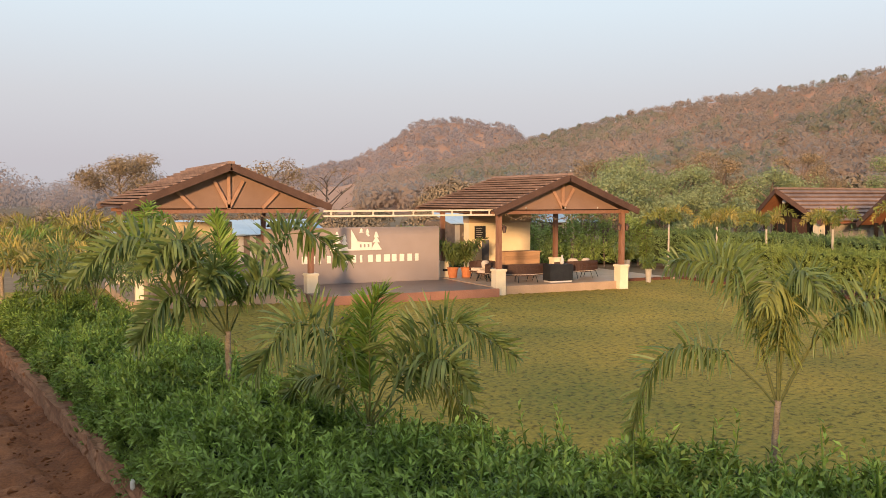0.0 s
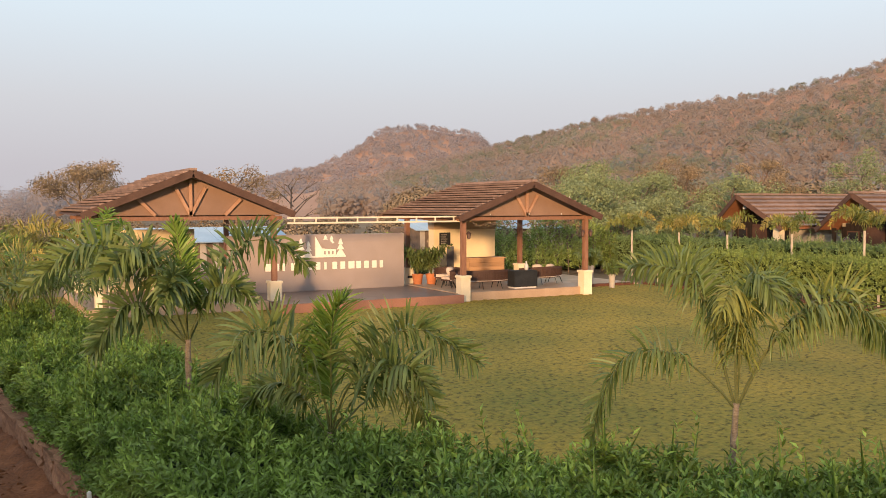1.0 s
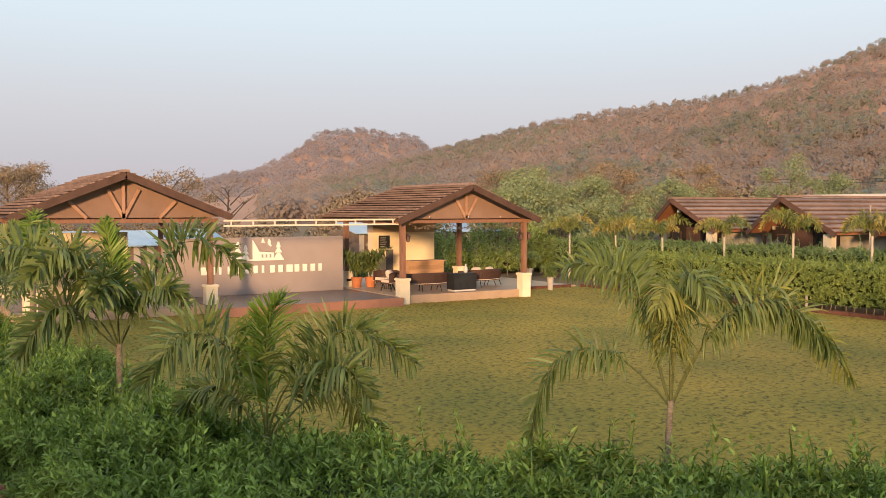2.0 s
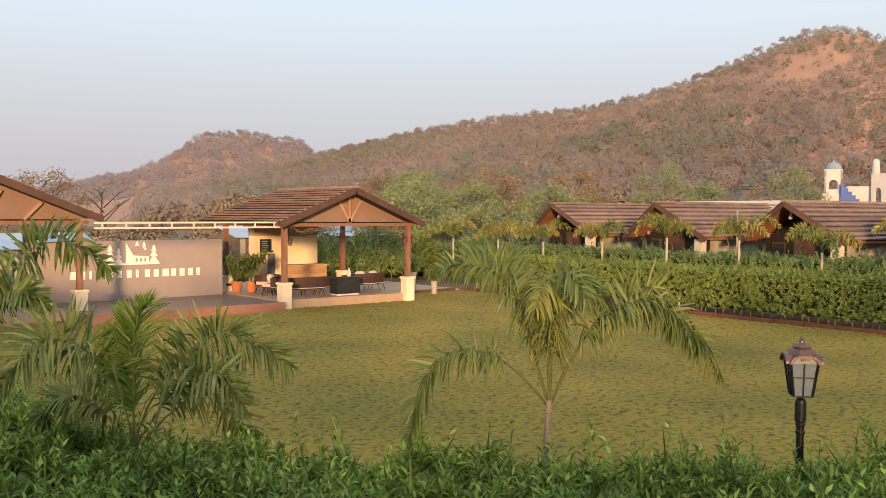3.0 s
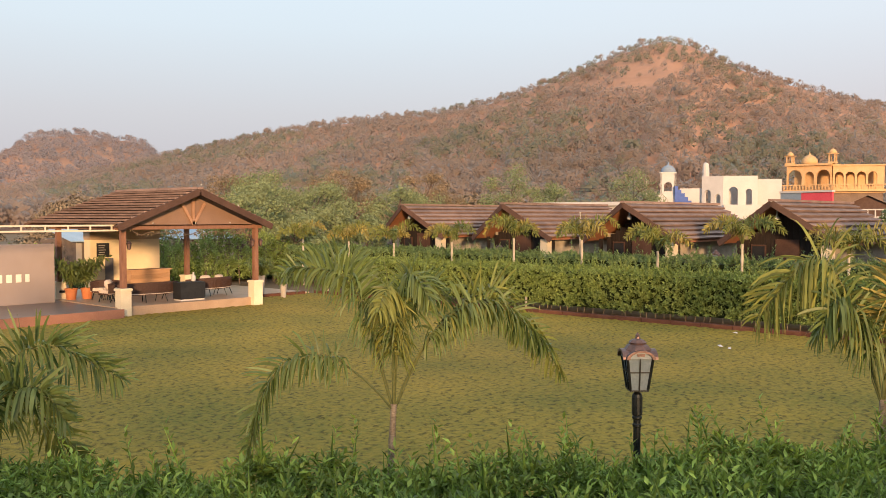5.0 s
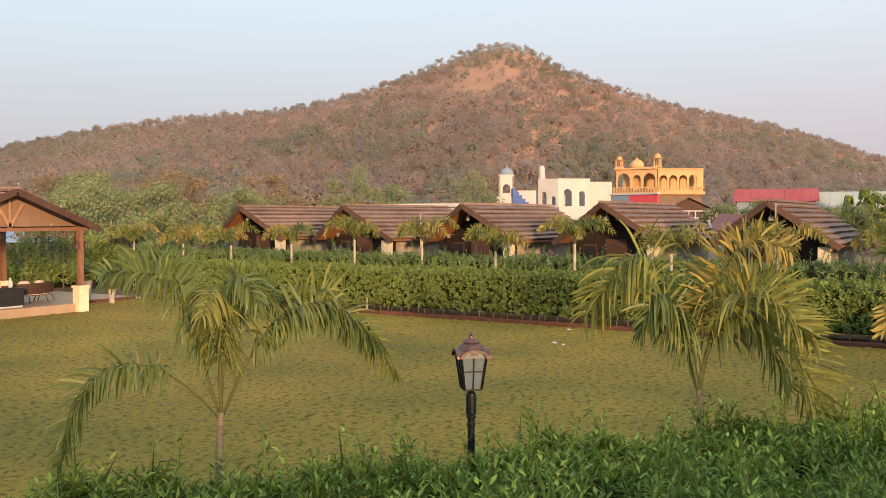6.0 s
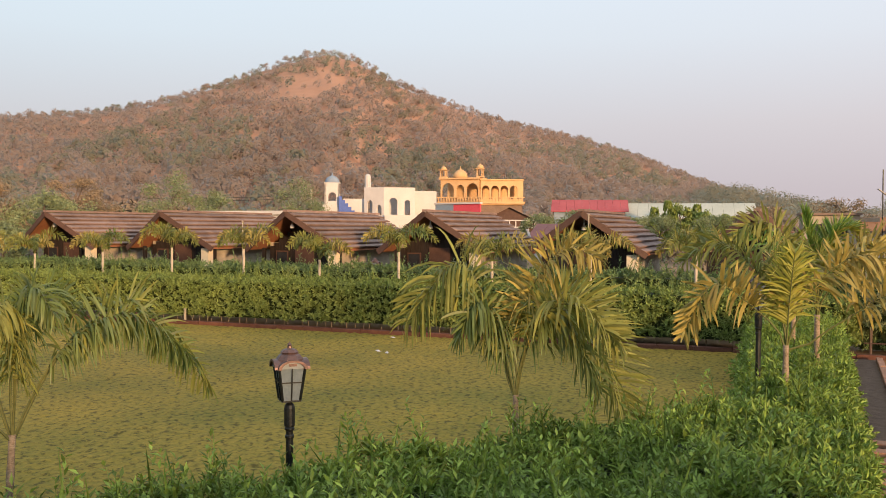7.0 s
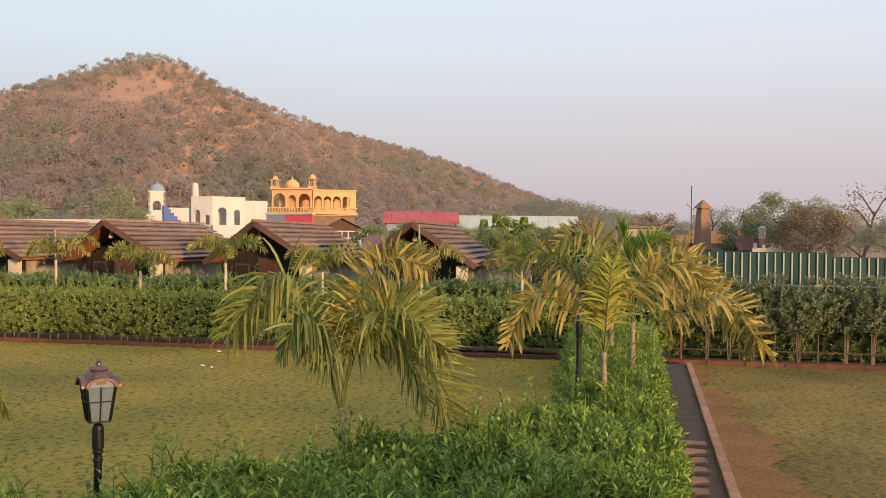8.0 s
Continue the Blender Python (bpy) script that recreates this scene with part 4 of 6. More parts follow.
srng = random.Random(9)
for k in range(20):
    shrub(24.15 + srng.uniform(-0.1, 0.1), -1.75 - 0.56 * k + srng.uniform(-0.1, 0.1), srng.uniform(1.75, 2.2), 0.42, 200 + k, M_SHRUB, "upright shrub with bare lower stems before the green fence", n=230, leaf=0.11, group="shrubs along the fence")
for k in range(13):
    shrub(18.2 + 0.72 * k + srng.uniform(-0.15, 0.15), 32.6 + 0.1 * k + srng.uniform(-0.3, 0.3), srng.uniform(1.5, 3.0), 0.5, 240 + k, M_LEAF_FAR, "tall feathery green shrub behind the pavilion", n=170, leaf=0.15, stem=0.12, group="shrubs behind the pavilion")
for k in range(4):
    shrub(13.9 + 0.5 * k, 33.5 + srng.uniform(-0.3, 0.3), srng.uniform(1.5, 1.9), 0.45, 260 + k, M_LEAF, "leafy dark green shrub beside the kiosk", n=150, leaf=0.15, stem=0.1, group="shrubs behind the pavilion")
hedge("clipped_hedge", [(17.5, 34.6), (30.0, 35.5), (30.0, 36.8), (17.5, 36.0)], 0.95, 34, 0.17, M_LEAF_FAR, "dark green hedge at the back of the garden", 14, wild=0.14)

hedge("clipped_hedge", [(24.65, -13.4), (25.25, -13.4), (25.25, -1.6), (24.65, -1.6)], 1.72, 70, 0.14, M_LEAF_BACK, "dark leafy hedge at the foot of the green fence", 15, wild=0.12)

# ---- pavilions ----
def roof_slope(root, ridge_a, ridge_b, eave_a, eave_b, courses, material, thick=0.075, name="shingle_course"):
    """Lapped courses between a ridge line and an eave line, each a strip of its own."""
    ra, rb, ea, eb = (Vector(p) for p in (ridge_a, ridge_b, eave_a, eave_b))
    nor = (rb - ra).cross(ea - ra).normalized()
    if nor.z < 0:
        nor = -nor
    for i in range(courses):
        f0, f1 = i / courses, (i + 1.12) / courses
        f1 = min(f1, 1.0)
        a0, b0, a1, b1 = ra.lerp(ea, f0), rb.lerp(eb, f0), ra.lerp(ea, f1), rb.lerp(eb, f1)
        bm = bmesh.new()
        top = [a0 + nor * 0.012, b0 + nor * 0.012, b1 + nor * (thick + 0.012), a1 + nor * (thick + 0.012)]
        low = [a0 - nor * 0.01, b0 - nor * 0.01, b1 + nor * thick * 0.5, a1 + nor * thick * 0.5]
        t, l = [bm.verts.new(p) for p in top], [bm.verts.new(p) for p in low]
        bm.faces.new(t)
        bm.faces.new(l[::-1])
        for k in range(4):
            bm.faces.new((t[k], l[k], l[(k + 1) % 4], t[(k + 1) % 4]))
        bmesh.ops.recalc_face_normals(bm, faces=bm.faces)
        part(name, bm, material, root)


def pavilion(x0, x1, y0, y1, apex, eave, over, front, back, beam_z, floor, label, courses=13, side_struts=True):
    """An open timber pavilion: piers, posts, beams, trussed gable and a lapped shingle roof."""
    root = thing("garden_pavilion", label=label, category="pavilion", group="garden pavilions")
    mid = (x0 + x1) / 2
    for px in (x0, x1):
        for py in (y0, y1):
            pier = part("pier", boxes((px - 0.175, px + 0.175, py - 0.175, py + 0.175, 0.0, 0.76), bevel=0.012), M_CREAM, root)
            part("pier_cap", boxes((px - 0.21, px + 0.21, py - 0.21, py + 0.21, 0.76, 0.84), bevel=0.02), M_CREAM, pier)
            part("post", boxes((px - 0.08, px + 0.08, py - 0.08, py + 0.08, 0.84, beam_z), bevel=0.012), M_WOOD, root)
    for py in (y0, y1):
        bm = bmesh.new()
        beam(bm, (x0 - 0.25, py, beam_z + 0.055), (x1 + 0.25, py, beam_z + 0.055), 0.11, 0.11)
        part("tie_beam", bm, M_WOOD, root)
    for px in (x0, x1):
        bm = bmesh.new()
        beam(bm, (px, y0 + 0.061, beam_z + 0.07), (px, y1 - 0.061, beam_z + 0.07), 0.12, 0.14)
        part("plate_beam", bm, M_WOOD, root)
    tip_l, tip_r = mid - over, mid + over
    slope = (apex - eave) / over
    inner = apex - 0.16
    for py, nm in ((y0 + 0.03, "front"), (y1 - 0.03, "back")):
        half = (inner - beam_z - 0.14) / slope
        bm = bmesh.new()
        vs = [bm.verts.new((mid + dx, py + dy, z)) for dy in (0.0, 0.02) for dx, z in ((-half, beam_z + 0.145), (half, beam_z + 0.145), (0, inner))]
        for f in ((0, 1, 2), (5, 4, 3), (0, 3, 4, 1), (1, 4, 5, 2), (2, 5, 3, 0)):
            bm.faces.new([vs[i] for i in f])
        part("gable_panel", bm, M_MESH, root)
    py = y0 - 0.03
    for dx, dz, px in ((0.0, 0.78, 0.0), (-0.42, 0.62, 0.0), (0.42, 0.62, 0.0), (-0.5 * over, 0.5, -0.34 * over), (0.5 * over, 0.5, 0.34 * over))[:5 if side_struts else 3]:
        bm = bmesh.new()
        top = min(beam_z + 0.14 + dz * (inner - beam_z - 0.14) / 0.85, inner - slope * abs(dx) - 0.03)
        beam(bm, (mid + px, py, beam_z + 0.14), (mid + dx, py, top), 0.09, 0.05, up=(0, 1, 0))
        part("truss_strut", bm, M_STRUT, root)
    for sgn, tip in ((-1, tip_l), (1, tip_r)):
        bm = bmesh.new()
        d = 0.06
        vs = [bm.verts.new(p) for p in ((mid, front + 0.02, apex - d), (tip, front + 0.02, eave - d), (tip, back + 1.08, eave - d), (mid, back - 0.02, apex - d), (mid, front + 0.02, apex - 0.012), (tip, front + 0.02, eave - 0.012), (tip, back + 1.08, eave - 0.012), (mid, back - 0.02, apex - 0.012))]
        for f in ((0, 1, 2, 3), (7, 6, 5, 4), (0, 4, 5, 1), (1, 5, 6, 2), (2, 6, 7, 3), (3, 7, 4, 0)):
            bm.faces.new([vs[i] for i in f])
        bmesh.ops.recalc_face_normals(bm, faces=bm.faces)
        part("roof_deck", bm, M_BARGE, root)
        roof_slope(root, (mid, front, apex), (mid, back, apex), (tip, front, eave), (tip, back + 1.1, eave), courses, M_TILE, thick=0.1)
        for py, rake in ((front - 0.03, 0.0), (back + 0.03, 1.1)):
            bm = bmesh.new()
            beam(bm, (mid - sgn * 0.0, py, apex - 0.05), (tip + sgn * 0.08, py + rake, eave - 0.05 - 0.08 * slope), 0.05, 0.2)
            part("barge_board", bm, M_BARGE, root)
    bm = bmesh.new()
    beam(bm, (mid, front - 0.06, apex + 0.06), (mid, back + 0.06, apex + 0.06), 0.2, 0.07)
    part("ridge_cap", bm, M_TILE, root)
    return root


pavilion(14.05, 18.88, 25.3, 29.5, 3.84, 2.74, 2.72, 24.9, 30.0, 2.6, 0.27, "open timber garden pavilion with brown shingle roof and cream piers", side_struts=False)
pavilion(3.2, 8.1, 26.3, 32.0, 4.07, 2.9, 2.9, 25.9, 32.8, 2.68, 0.27, "larger open timber pavilion with shingle gable roof, behind palms")


def slab(name, x0, x1, y0, y1, z0, z1, material, label, category="platform"):
    ob = part(name, boxes((x0, x1, y0, y1, z0, z1), bevel=0.01), material)
    return tagged(ob, label, category, kind="structure")


slab("pavilion_floor", 13.84, 19.2, 25.33, 33.0, -0.02, 0.27, M_FLOOR, "raised tan tiled pavilion floor")
slab("stage", 7.9, 13.83, 24.93, 32.2, -0.02, 0.25, M_STAGE, "raised dark polished stone stage")
slab("pavilion_floor_west", 2.8, 7.88, 26.1, 33.0, -0.02, 0.25, M_FLOOR, "raised tan tiled floor of the larger pavilion")
slab("stage_edge", 7.9, 13.83, 24.83, 24.928, -0.02, 0.262, M_STAGE_EDGE, "terracotta stone edge of the stage", "edging")

M_SLATE = mat("slate_grey_paint", (0.10, 0.10, 0.11), (0.16, 0.16, 0.17), 3.0, 0.6, 0.1, 40.0)
M_CLAY = mat("terracotta_pot_clay", (0.40, 0.13, 0.05), (0.55, 0.21, 0.09), 5.0, 0.75, 0.2, 40.0)
M_POTGREY = mat("pale_grey_planter", (0.33, 0.30, 0.27), (0.45, 0.41, 0.37), 3.0, 0.7, 0.2, 40.0)
M_RATTAN = mat("dark_brown_rattan", (0.04, 0.022, 0.018), (0.10, 0.055, 0.042), 14.0, 0.6, 0.6, 90.0, stretch=(1, 1, 4))
M_CUSHION = mat("beige_cushion_cloth", (0.48, 0.39, 0.32), (0.62, 0.52, 0.44), 6.0, 0.95, 0.3, 90.0)
M_PINE = mat("light_plank_wood", (0.34, 0.19, 0.10), (0.52, 0.32, 0.18), 2.0, 0.65, 0.2, 25.0, stretch=(1, 1, 8), piece=0.12)
M_BLACK = mat("matt_black_board", (0.012, 0.013, 0.016), (0.03, 0.032, 0.036), 4.0, 0.55, 0.1, 40.0)
M_RAIL = mat("cream_painted_steel", (0.58, 0.50, 0.40), (0.70, 0.62, 0.50), 4.0, 0.5, 0.1, 40.0)
M_BLUE_SHEET = mat("pale_blue_metal_sheet", (0.26, 0.36, 0.46), (0.40, 0.50, 0.58), 1.0, 0.5, 0.1, 20.0)
M_BROWNBAND = mat("beige_fascia_paint", (0.42, 0.29, 0.18), (0.51, 0.37, 0.25), 2.0, 0.7, 0.1, 30.0)

# ---- sign wall ----
sign = thing("sign_wall", (0, 28.6, 0), label="grey rendered sign wall with white raised marks", category="sign wall")
part("wall_body", boxes((7.3, 13.5, 0.0, 0.2, 0.25, 2.13), bevel=0.01), M_SIGN, sign)
for k in range(15):
    wide = (0.24, 0.2, 0.1, 0.15, 0.17, 0.16, 0.18, 0.1, 0.2, 0.2, 0.26, 0.2, 0.2, 0.2, 0.15)[k]
    lx = 8.5 + 0.29 * k
    part("letter_bar", boxes((lx, lx + wide * 0.85, -0.03, -0.002, 0.95, 1.2), bevel=0.006), M_LETTER, sign)


def plate(points, z0=0.0, y0=-0.03, y1=-0.002):
    """A flat upright plate over an outline in x and z."""
    bm = bmesh.new()
    a, b = [bm.verts.new((x, y0, z)) for x, z in points], [bm.verts.new((x, y1, z)) for x, z in points]
    n = len(points)
    bm.faces.new(a)
    bm.faces.new(b[::-1])
    for i in range(n):
        bm.faces.new((a[i], b[i], b[(i + 1) % n], a[(i + 1) % n]))
    bmesh.ops.recalc_face_normals(bm, faces=bm.faces)
    return bm


part("emblem_base", boxes((9.45, 11.3, -0.03, -0.002, 1.36, 1.41)), M_LETTER, sign)
part("emblem_house", plate([(10.22, 1.412), (10.95, 1.412), (10.95, 1.62), (10.45, 1.66), (10.27, 1.98), (10.22, 2.06)]), M_LETTER, sign)
part("emblem_roof_panel", plate([(10.36, 1.95), (10.72, 1.93), (10.98, 1.66), (10.55, 1.66)], y0=-0.036, y1=-0.031), M_SIGN, sign)
for wx in (10.52, 10.66, 10.8):
    part("emblem_window", boxes((wx, wx + 0.06, -0.036, -0.031, 1.46, 1.57)), M_SIGN, sign)
for px, pz0, pz1, pw in ((11.12, 1.412, 1.98, 0.17), (10.8, 1.70, 2.08, 0.12), (10.58, 1.955, 2.1, 0.08), (9.72, 1.412, 2.0, 0.17), (9.98, 1.412, 1.9, 0.14)):
    for j in range(3):
        a = pz0 + (pz1 - pz0) * (0.0, 0.36, 0.66)[j]
        b = pz0 + (pz1 - pz0) * (0.352, 0.652, 1.0)[j]
        w = pw * (1.0, 0.75, 0.5)[j]
        part("emblem_tree", plate([(px - w, a), (px + w, a), (px + w * 0.25, b), (px - w * 0.25, b)]), M_LETTER, sign)

rail = thing("pergola_rail", (0, 25.3, 0), label="cream steel double rail between the two pavilions", category="rail")
for z in (2.585, 2.735):
    bm = bmesh.new()
    beam(bm, (8.2, 0, z), (13.945, 0, z), 0.05, 0.05)
    part("rail_bar", bm, M_RAIL, rail)
for k in range(9):
    part("rail_stud", boxes((8.4 + 0.66 * k, 8.44 + 0.66 * k, -0.02, 0.02, 2.611, 2.709)), M_RAIL, rail)

# ---- kiosk, bar and seats ----
kiosk = thing("kiosk", (0, 0, 0.27), label="small pale yellow plastered kiosk behind the pavilion", category="kiosk")
part("wall", boxes((15.7, 18.42, 30.6, 31.05, 0, 1.9), bevel=0.01), M_YELLOW, kiosk)
part("fascia_band", boxes((15.68, 18.44, 30.57, 31.07, 1.902, 2.25), bevel=0.01), M_BROWNBAND, kiosk)
part("roof_slab", boxes((15.55, 18.55, 30.45, 31.2, 2.252, 2.33), bevel=0.01), M_BARGE, kiosk)
board = part("menu_board", boxes((15.93, 16.4, 30.56, 30.597, 1.28, 1.78), bevel=0.008), M_BLACK, kiosk)
for k in range(5):
    part("menu_bar", boxes((15.99, 16.2 + 0.03 * (k % 3), 30.552, 30.558, 1.36 + 0.08 * k, 1.385 + 0.08 * k)), M_POTGREY, board)
part("door_panel", boxes((16.25, 16.55, 30.57, 30.597, 0.0, 1.24)), M_SLATE, kiosk)
bar = thing("bar_counter", (0, 0, 0.27), label="plank-clad wooden bar counter in the pavilion", category="counter")
for k in range(6):
    part("plank", boxes((16.3, 17.8, 28.88, 28.92, 0.02 + 0.137 * k, 0.152 + 0.137 * k), bevel=0.004), M_PINE, bar)
part("counter_body", boxes((16.32, 17.78, 28.922, 29.35, 0.0, 0.84)), M_PINE, bar)
part("counter_top", boxes((16.25, 17.85, 28.83, 29.4, 0.842, 0.88), bevel=0.006), M_PINE, bar)
box_table = thing("planter_box", (16.72, 25.95, 0.27), label="matt black box table with a white base strip", category="table")
part("box_body", boxes((-0.46, 0.46, -0.24, 0.24, 0.05, 0.6), bevel=0.012), M_BLACK, box_table)
part("base_strip", boxes((-0.43, 0.43, -0.21, 0.21, 0.0, 0.048)), M_WHITE, box_table)
jar = thing("lantern_jar", (16.9, 25.98, 0.872), label="small white lantern jar on the box table", category="lantern")
bm = bmesh.new()
lathe(bm, [(0.05, 0.0), (0.07, 0.02), (0.075, 0.16), (0.05, 0.2), (0.03, 0.22), (0.03, 0.3)], 12)
part("jar_body", bm, M_WHITE, jar, smooth=True)


def sofa(x, y, turn, width, pillows, label):
    """A low curved rattan sofa on thin splayed legs."""
    root = thing("garden_sofa", (x, y, 0.27), turn, label=label, category="sofa", group="rattan seats in the pavilion")
    r = width * 0.62
    half = math.asin(min(0.98, width / 2 / r))
    n = 14
    def arc(name, r0, r1, z0, z1, material, rise=0.0, cut=1.0):
        bm = bmesh.new()
        rows = []
        for i in range(n + 1):
            a = -half * cut + 2 * half * cut * i / n
            lift = rise * (1 - (a / half) ** 2)
            rows.append([bm.verts.new((math.sin(a) * rr, r - math.cos(a) * rr, z)) for rr, z in ((r0, z0), (r1, z0), (r1, z1 + lift), (r0, z1 + lift))])
        for p, q in zip(rows, rows[1:]):
            for k in range(4):
                bm.faces.new((p[k], p[(k + 1) % 4], q[(k + 1) % 4], q[k]))
        bm.faces.new(rows[0][::-1])
        bm.faces.new(rows[-1])
        bmesh.ops.recalc_face_normals(bm, faces=bm.faces)
        return part(name, bm, material, root)
    arc("back_frame", r - 0.035, r, 0.38, 0.43, M_RATTAN)
    arc("top_rail", r - 0.045, r + 0.01, 0.56, 0.595, M_RATTAN, 0.05)
    arc("back_panel", r - 0.03, r - 0.005, 0.291, 0.559, M_RATTAN, 0.05)
    bm = bmesh.new()
    for i in range(41):
        a = -half + 2 * half * i / 40
        s, c = math.sin(a) * (r + 0.001), math.cos(a) * (r + 0.001)
        beam(bm, (s, r - c, 0.295), (s, r - c, 0.555 + 0.05 * (1 - (a / half) ** 2)), 0.012, 0.006)
    part("back_weave", bm, M_RATTAN, root)
    arc("piping", r - 0.01, r + 0.012, 0.27, 0.29, M_CUSHION)
    arc("seat_base", r - 0.5, r - 0.041, 0.24, 0.29, M_RATTAN, cut=0.96)
    arc("seat_cushion", r - 0.49, r - 0.06, 0.292, 0.39, M_CUSHION, cut=0.93)
    for a in (-half * 0.85, -half * 0.3, half * 0.3, half * 0.85):
        for rr, out in ((r - 0.08, 0.1), (r - 0.42, -0.08)):
            bm = bmesh.new()
            s, c = math.sin(a), math.cos(a)
            tube(bm, [(s * (rr + out), r - c * (rr + out), 0.0), (s * rr, r - c * rr, 0.242)], 0.014, 6)
            part("leg", bm, M_IRON, root)
    for k in range(pillows):
        a = -0.4 * half + 0.55 * half * k
        bm = bmesh.new()
        bmesh.ops.create_uvsphere(bm, u_segments=10, v_segments=8, radius=0.5)
        for v in bm.verts:
            v.co = Vector((math.copysign(abs(v.co.x * 2) ** 0.6, v.co.x) * 0.2, v.co.y * 0.22, math.copysign(abs(v.co.z * 2) ** 0.6, v.co.z) * 0.17))
        ob = part("pillow", bm, M_CUSHION, root, smooth=True)
        ob.matrix_basis = pose(math.sin(a) * (r - 0.16), r - math.cos(a) * (r - 0.16), 0.56, -18, 0, math.degrees(a))
    return root


sofa(15.6, 26.0, 0, 2.15, 0, "low curved dark rattan sofa with a beige seat cushion")
sofa(18.25, 26.5, 8, 2.05, 2, "curved dark rattan sofa with two beige pillows")
sofa(14.75, 27.1, 60, 0.72, 1, "dark rattan armchair with a beige pillow")
sofa(15.1, 28.3, 150, 1.0, 0, "dark rattan seat with its back to the kiosk")


def lantern_small(x, y, z, label="small black wall lantern on the post"):
    root = thing("wall_lantern", (x, y, z), label=label, category="lantern", group="lanterns on the posts")
    bm = bmesh.new()
    lathe(bm, [(0.03, -0.02), (0.05, 0.0), (0.075, 0.15), (0.09, 0.16), (0.05, 0.2), (0.015, 0.24)], 6)
    part("lantern_body", bm, M_COPPER, root)
    part("bracket", boxes((-0.012, 0.012, -0.012, 0.1, 0.2, 0.226)), M_IRON, root)
    return root


for lx in (14.22, 18.72, 19.05):
    lantern_small(lx, 25.24, 2.02)


def potted_palm(x, y, z, pot_h, pot_r, material, label, seed, n=13, length=1.25, taper=0.72):
    root = thing("potted_palm", (x, y, z), label=label, category="potted plant")
    bm = bmesh.new()
    lathe(bm, [(pot_r * taper, 0.0), (pot_r * 0.97, pot_h * 0.9), (pot_r * 1.08, pot_h * 0.9), (pot_r * 1.08, pot_h), (pot_r * 0.9, pot_h), (pot_r * 0.85, pot_h * 0.93)], 18)
    part("pot", bm, material, root, smooth=False)
    rng = np.random.default_rng(seed)
    for k in range(n):
        frond("frond", root, (0, 0, pot_h * 0.93), k * 137.5 + rng.uniform(-20, 20), rng.uniform(68, 86), rng.uniform(-35, 25), length * rng.uniform(0.8, 1.15), M_PALM, rng, n=18, leaflet=0.3, wide=0.045, droop=0.6)
    return root


potted_palm(14.22, 29.0, 0.27, 0.36, 0.2, M_CLAY, "feathery palm in an orange clay pot", 301)
potted_palm(14.72, 28.9, 0.27, 0.36, 0.2, M_CLAY, "feathery palm in an orange clay pot", 302)
potted_palm(21.5, 28.5, 0.0, 0.72, 0.15, M_POTGREY, "palm in a tall pale grey planter", 303, length=0.85)
potted_palm(21.2, 26.75, 0.0, 0.5, 0.13, M_POTGREY, "palm in a tall pale grey planter", 304, n=5, length=0.6)
slab("side_paving", 19.25, 23.15, 27.6, 33.0, -0.02, 0.05, M_FLOOR, "worn tan paving beside the pavilion", "paving")

# the larger pavilion's back wall, and the shed behind
west_wall = part("wall_west", boxes((3.5, 6.9, 31.6, 31.8, 0.25, 2.3), bevel=0.01), M_YELLOW)
tagged(west_wall, "pale yellow back wall in the larger pavilion", "wall", kind="structure")
def sheet_shed(x, y, turn, half, eave, ridge, material, label):
    """A low shed with a boarded front and a pitched roof of lapped metal sheets."""
    shed = thing("shed", (x, y, 0), turn, label=label, category="shed")
    part("shed_wall", boxes((-half, half, 0, 4, 0, eave + 0.08)), M_BRANCH, shed)
    for k in range(int(2 * half / 0.6)):
        part("wall_slat", boxes((-half + 0.6 * k, -half + 0.6 * k + 0.3, -0.03, -0.002, 0, eave), bevel=0.004), M_POTGREY, shed)
    for k in range(int(2 * half / 0.515) + 1):
        bm = bmesh.new()
        px = -half - 0.2 + 0.515 * k
        beam(bm, (px, -0.4, eave), (px, 2.0, ridge), 0.505, 0.04 + 0.02 * (k % 2))
        part("roof_sheet", bm, material, shed)


sheet_shed(9.0, 42.0, 4, 5.0, 1.42, 2.05, M_BLUE_SHEET, "low shed with pale blue corrugated metal roof")
sheet_shed(27.3, 45.0, 2, 5.2, 1.72, 2.3, M_BLUE_SHEET, "long low shed with pale blue metal roof behind the shrubs")


def garland(x0, x1, y, z, seed, label):
    """A dry vine hung along a beam, with loose loops and small leaves."""
    rng = np.random.default_rng(seed)
    root = thing("garland", (0, y, z), label=label, category="garland")
    bm = bmesh.new()
    n = 26
    pts = [(x0 + (x1 - x0) * i / n, 0.0, -0.06 - 0.10 * abs(math.sin(i * 0.9)) + 0.03 * rng.normal()) for i in range(n + 1)]
    pts[0], pts[-1] = (x0, 0, 0.0), (x1, 0, 0.0)
    tube(bm, pts, 0.012, 5)
    part("vine", bm, M_BRANCH, root)
    m = 150
    k = rng.integers(0, n, m)
    p = np.array(pts)[k] + rng.normal(0, 0.04, (m, 3))
    v, f = leaves(p, unit(rng.normal(0, 1, (m, 3)) + [0, 0, -0.6]), unit(rng.normal(0, 1, (m, 3))), rng.uniform(0.06, 0.12, m), rng.uniform(0.03, 0.06, m))
    array_mesh("vine_leaf", v, f, M_TREE_DRY, root)["kind"] = "stuff"
    return root


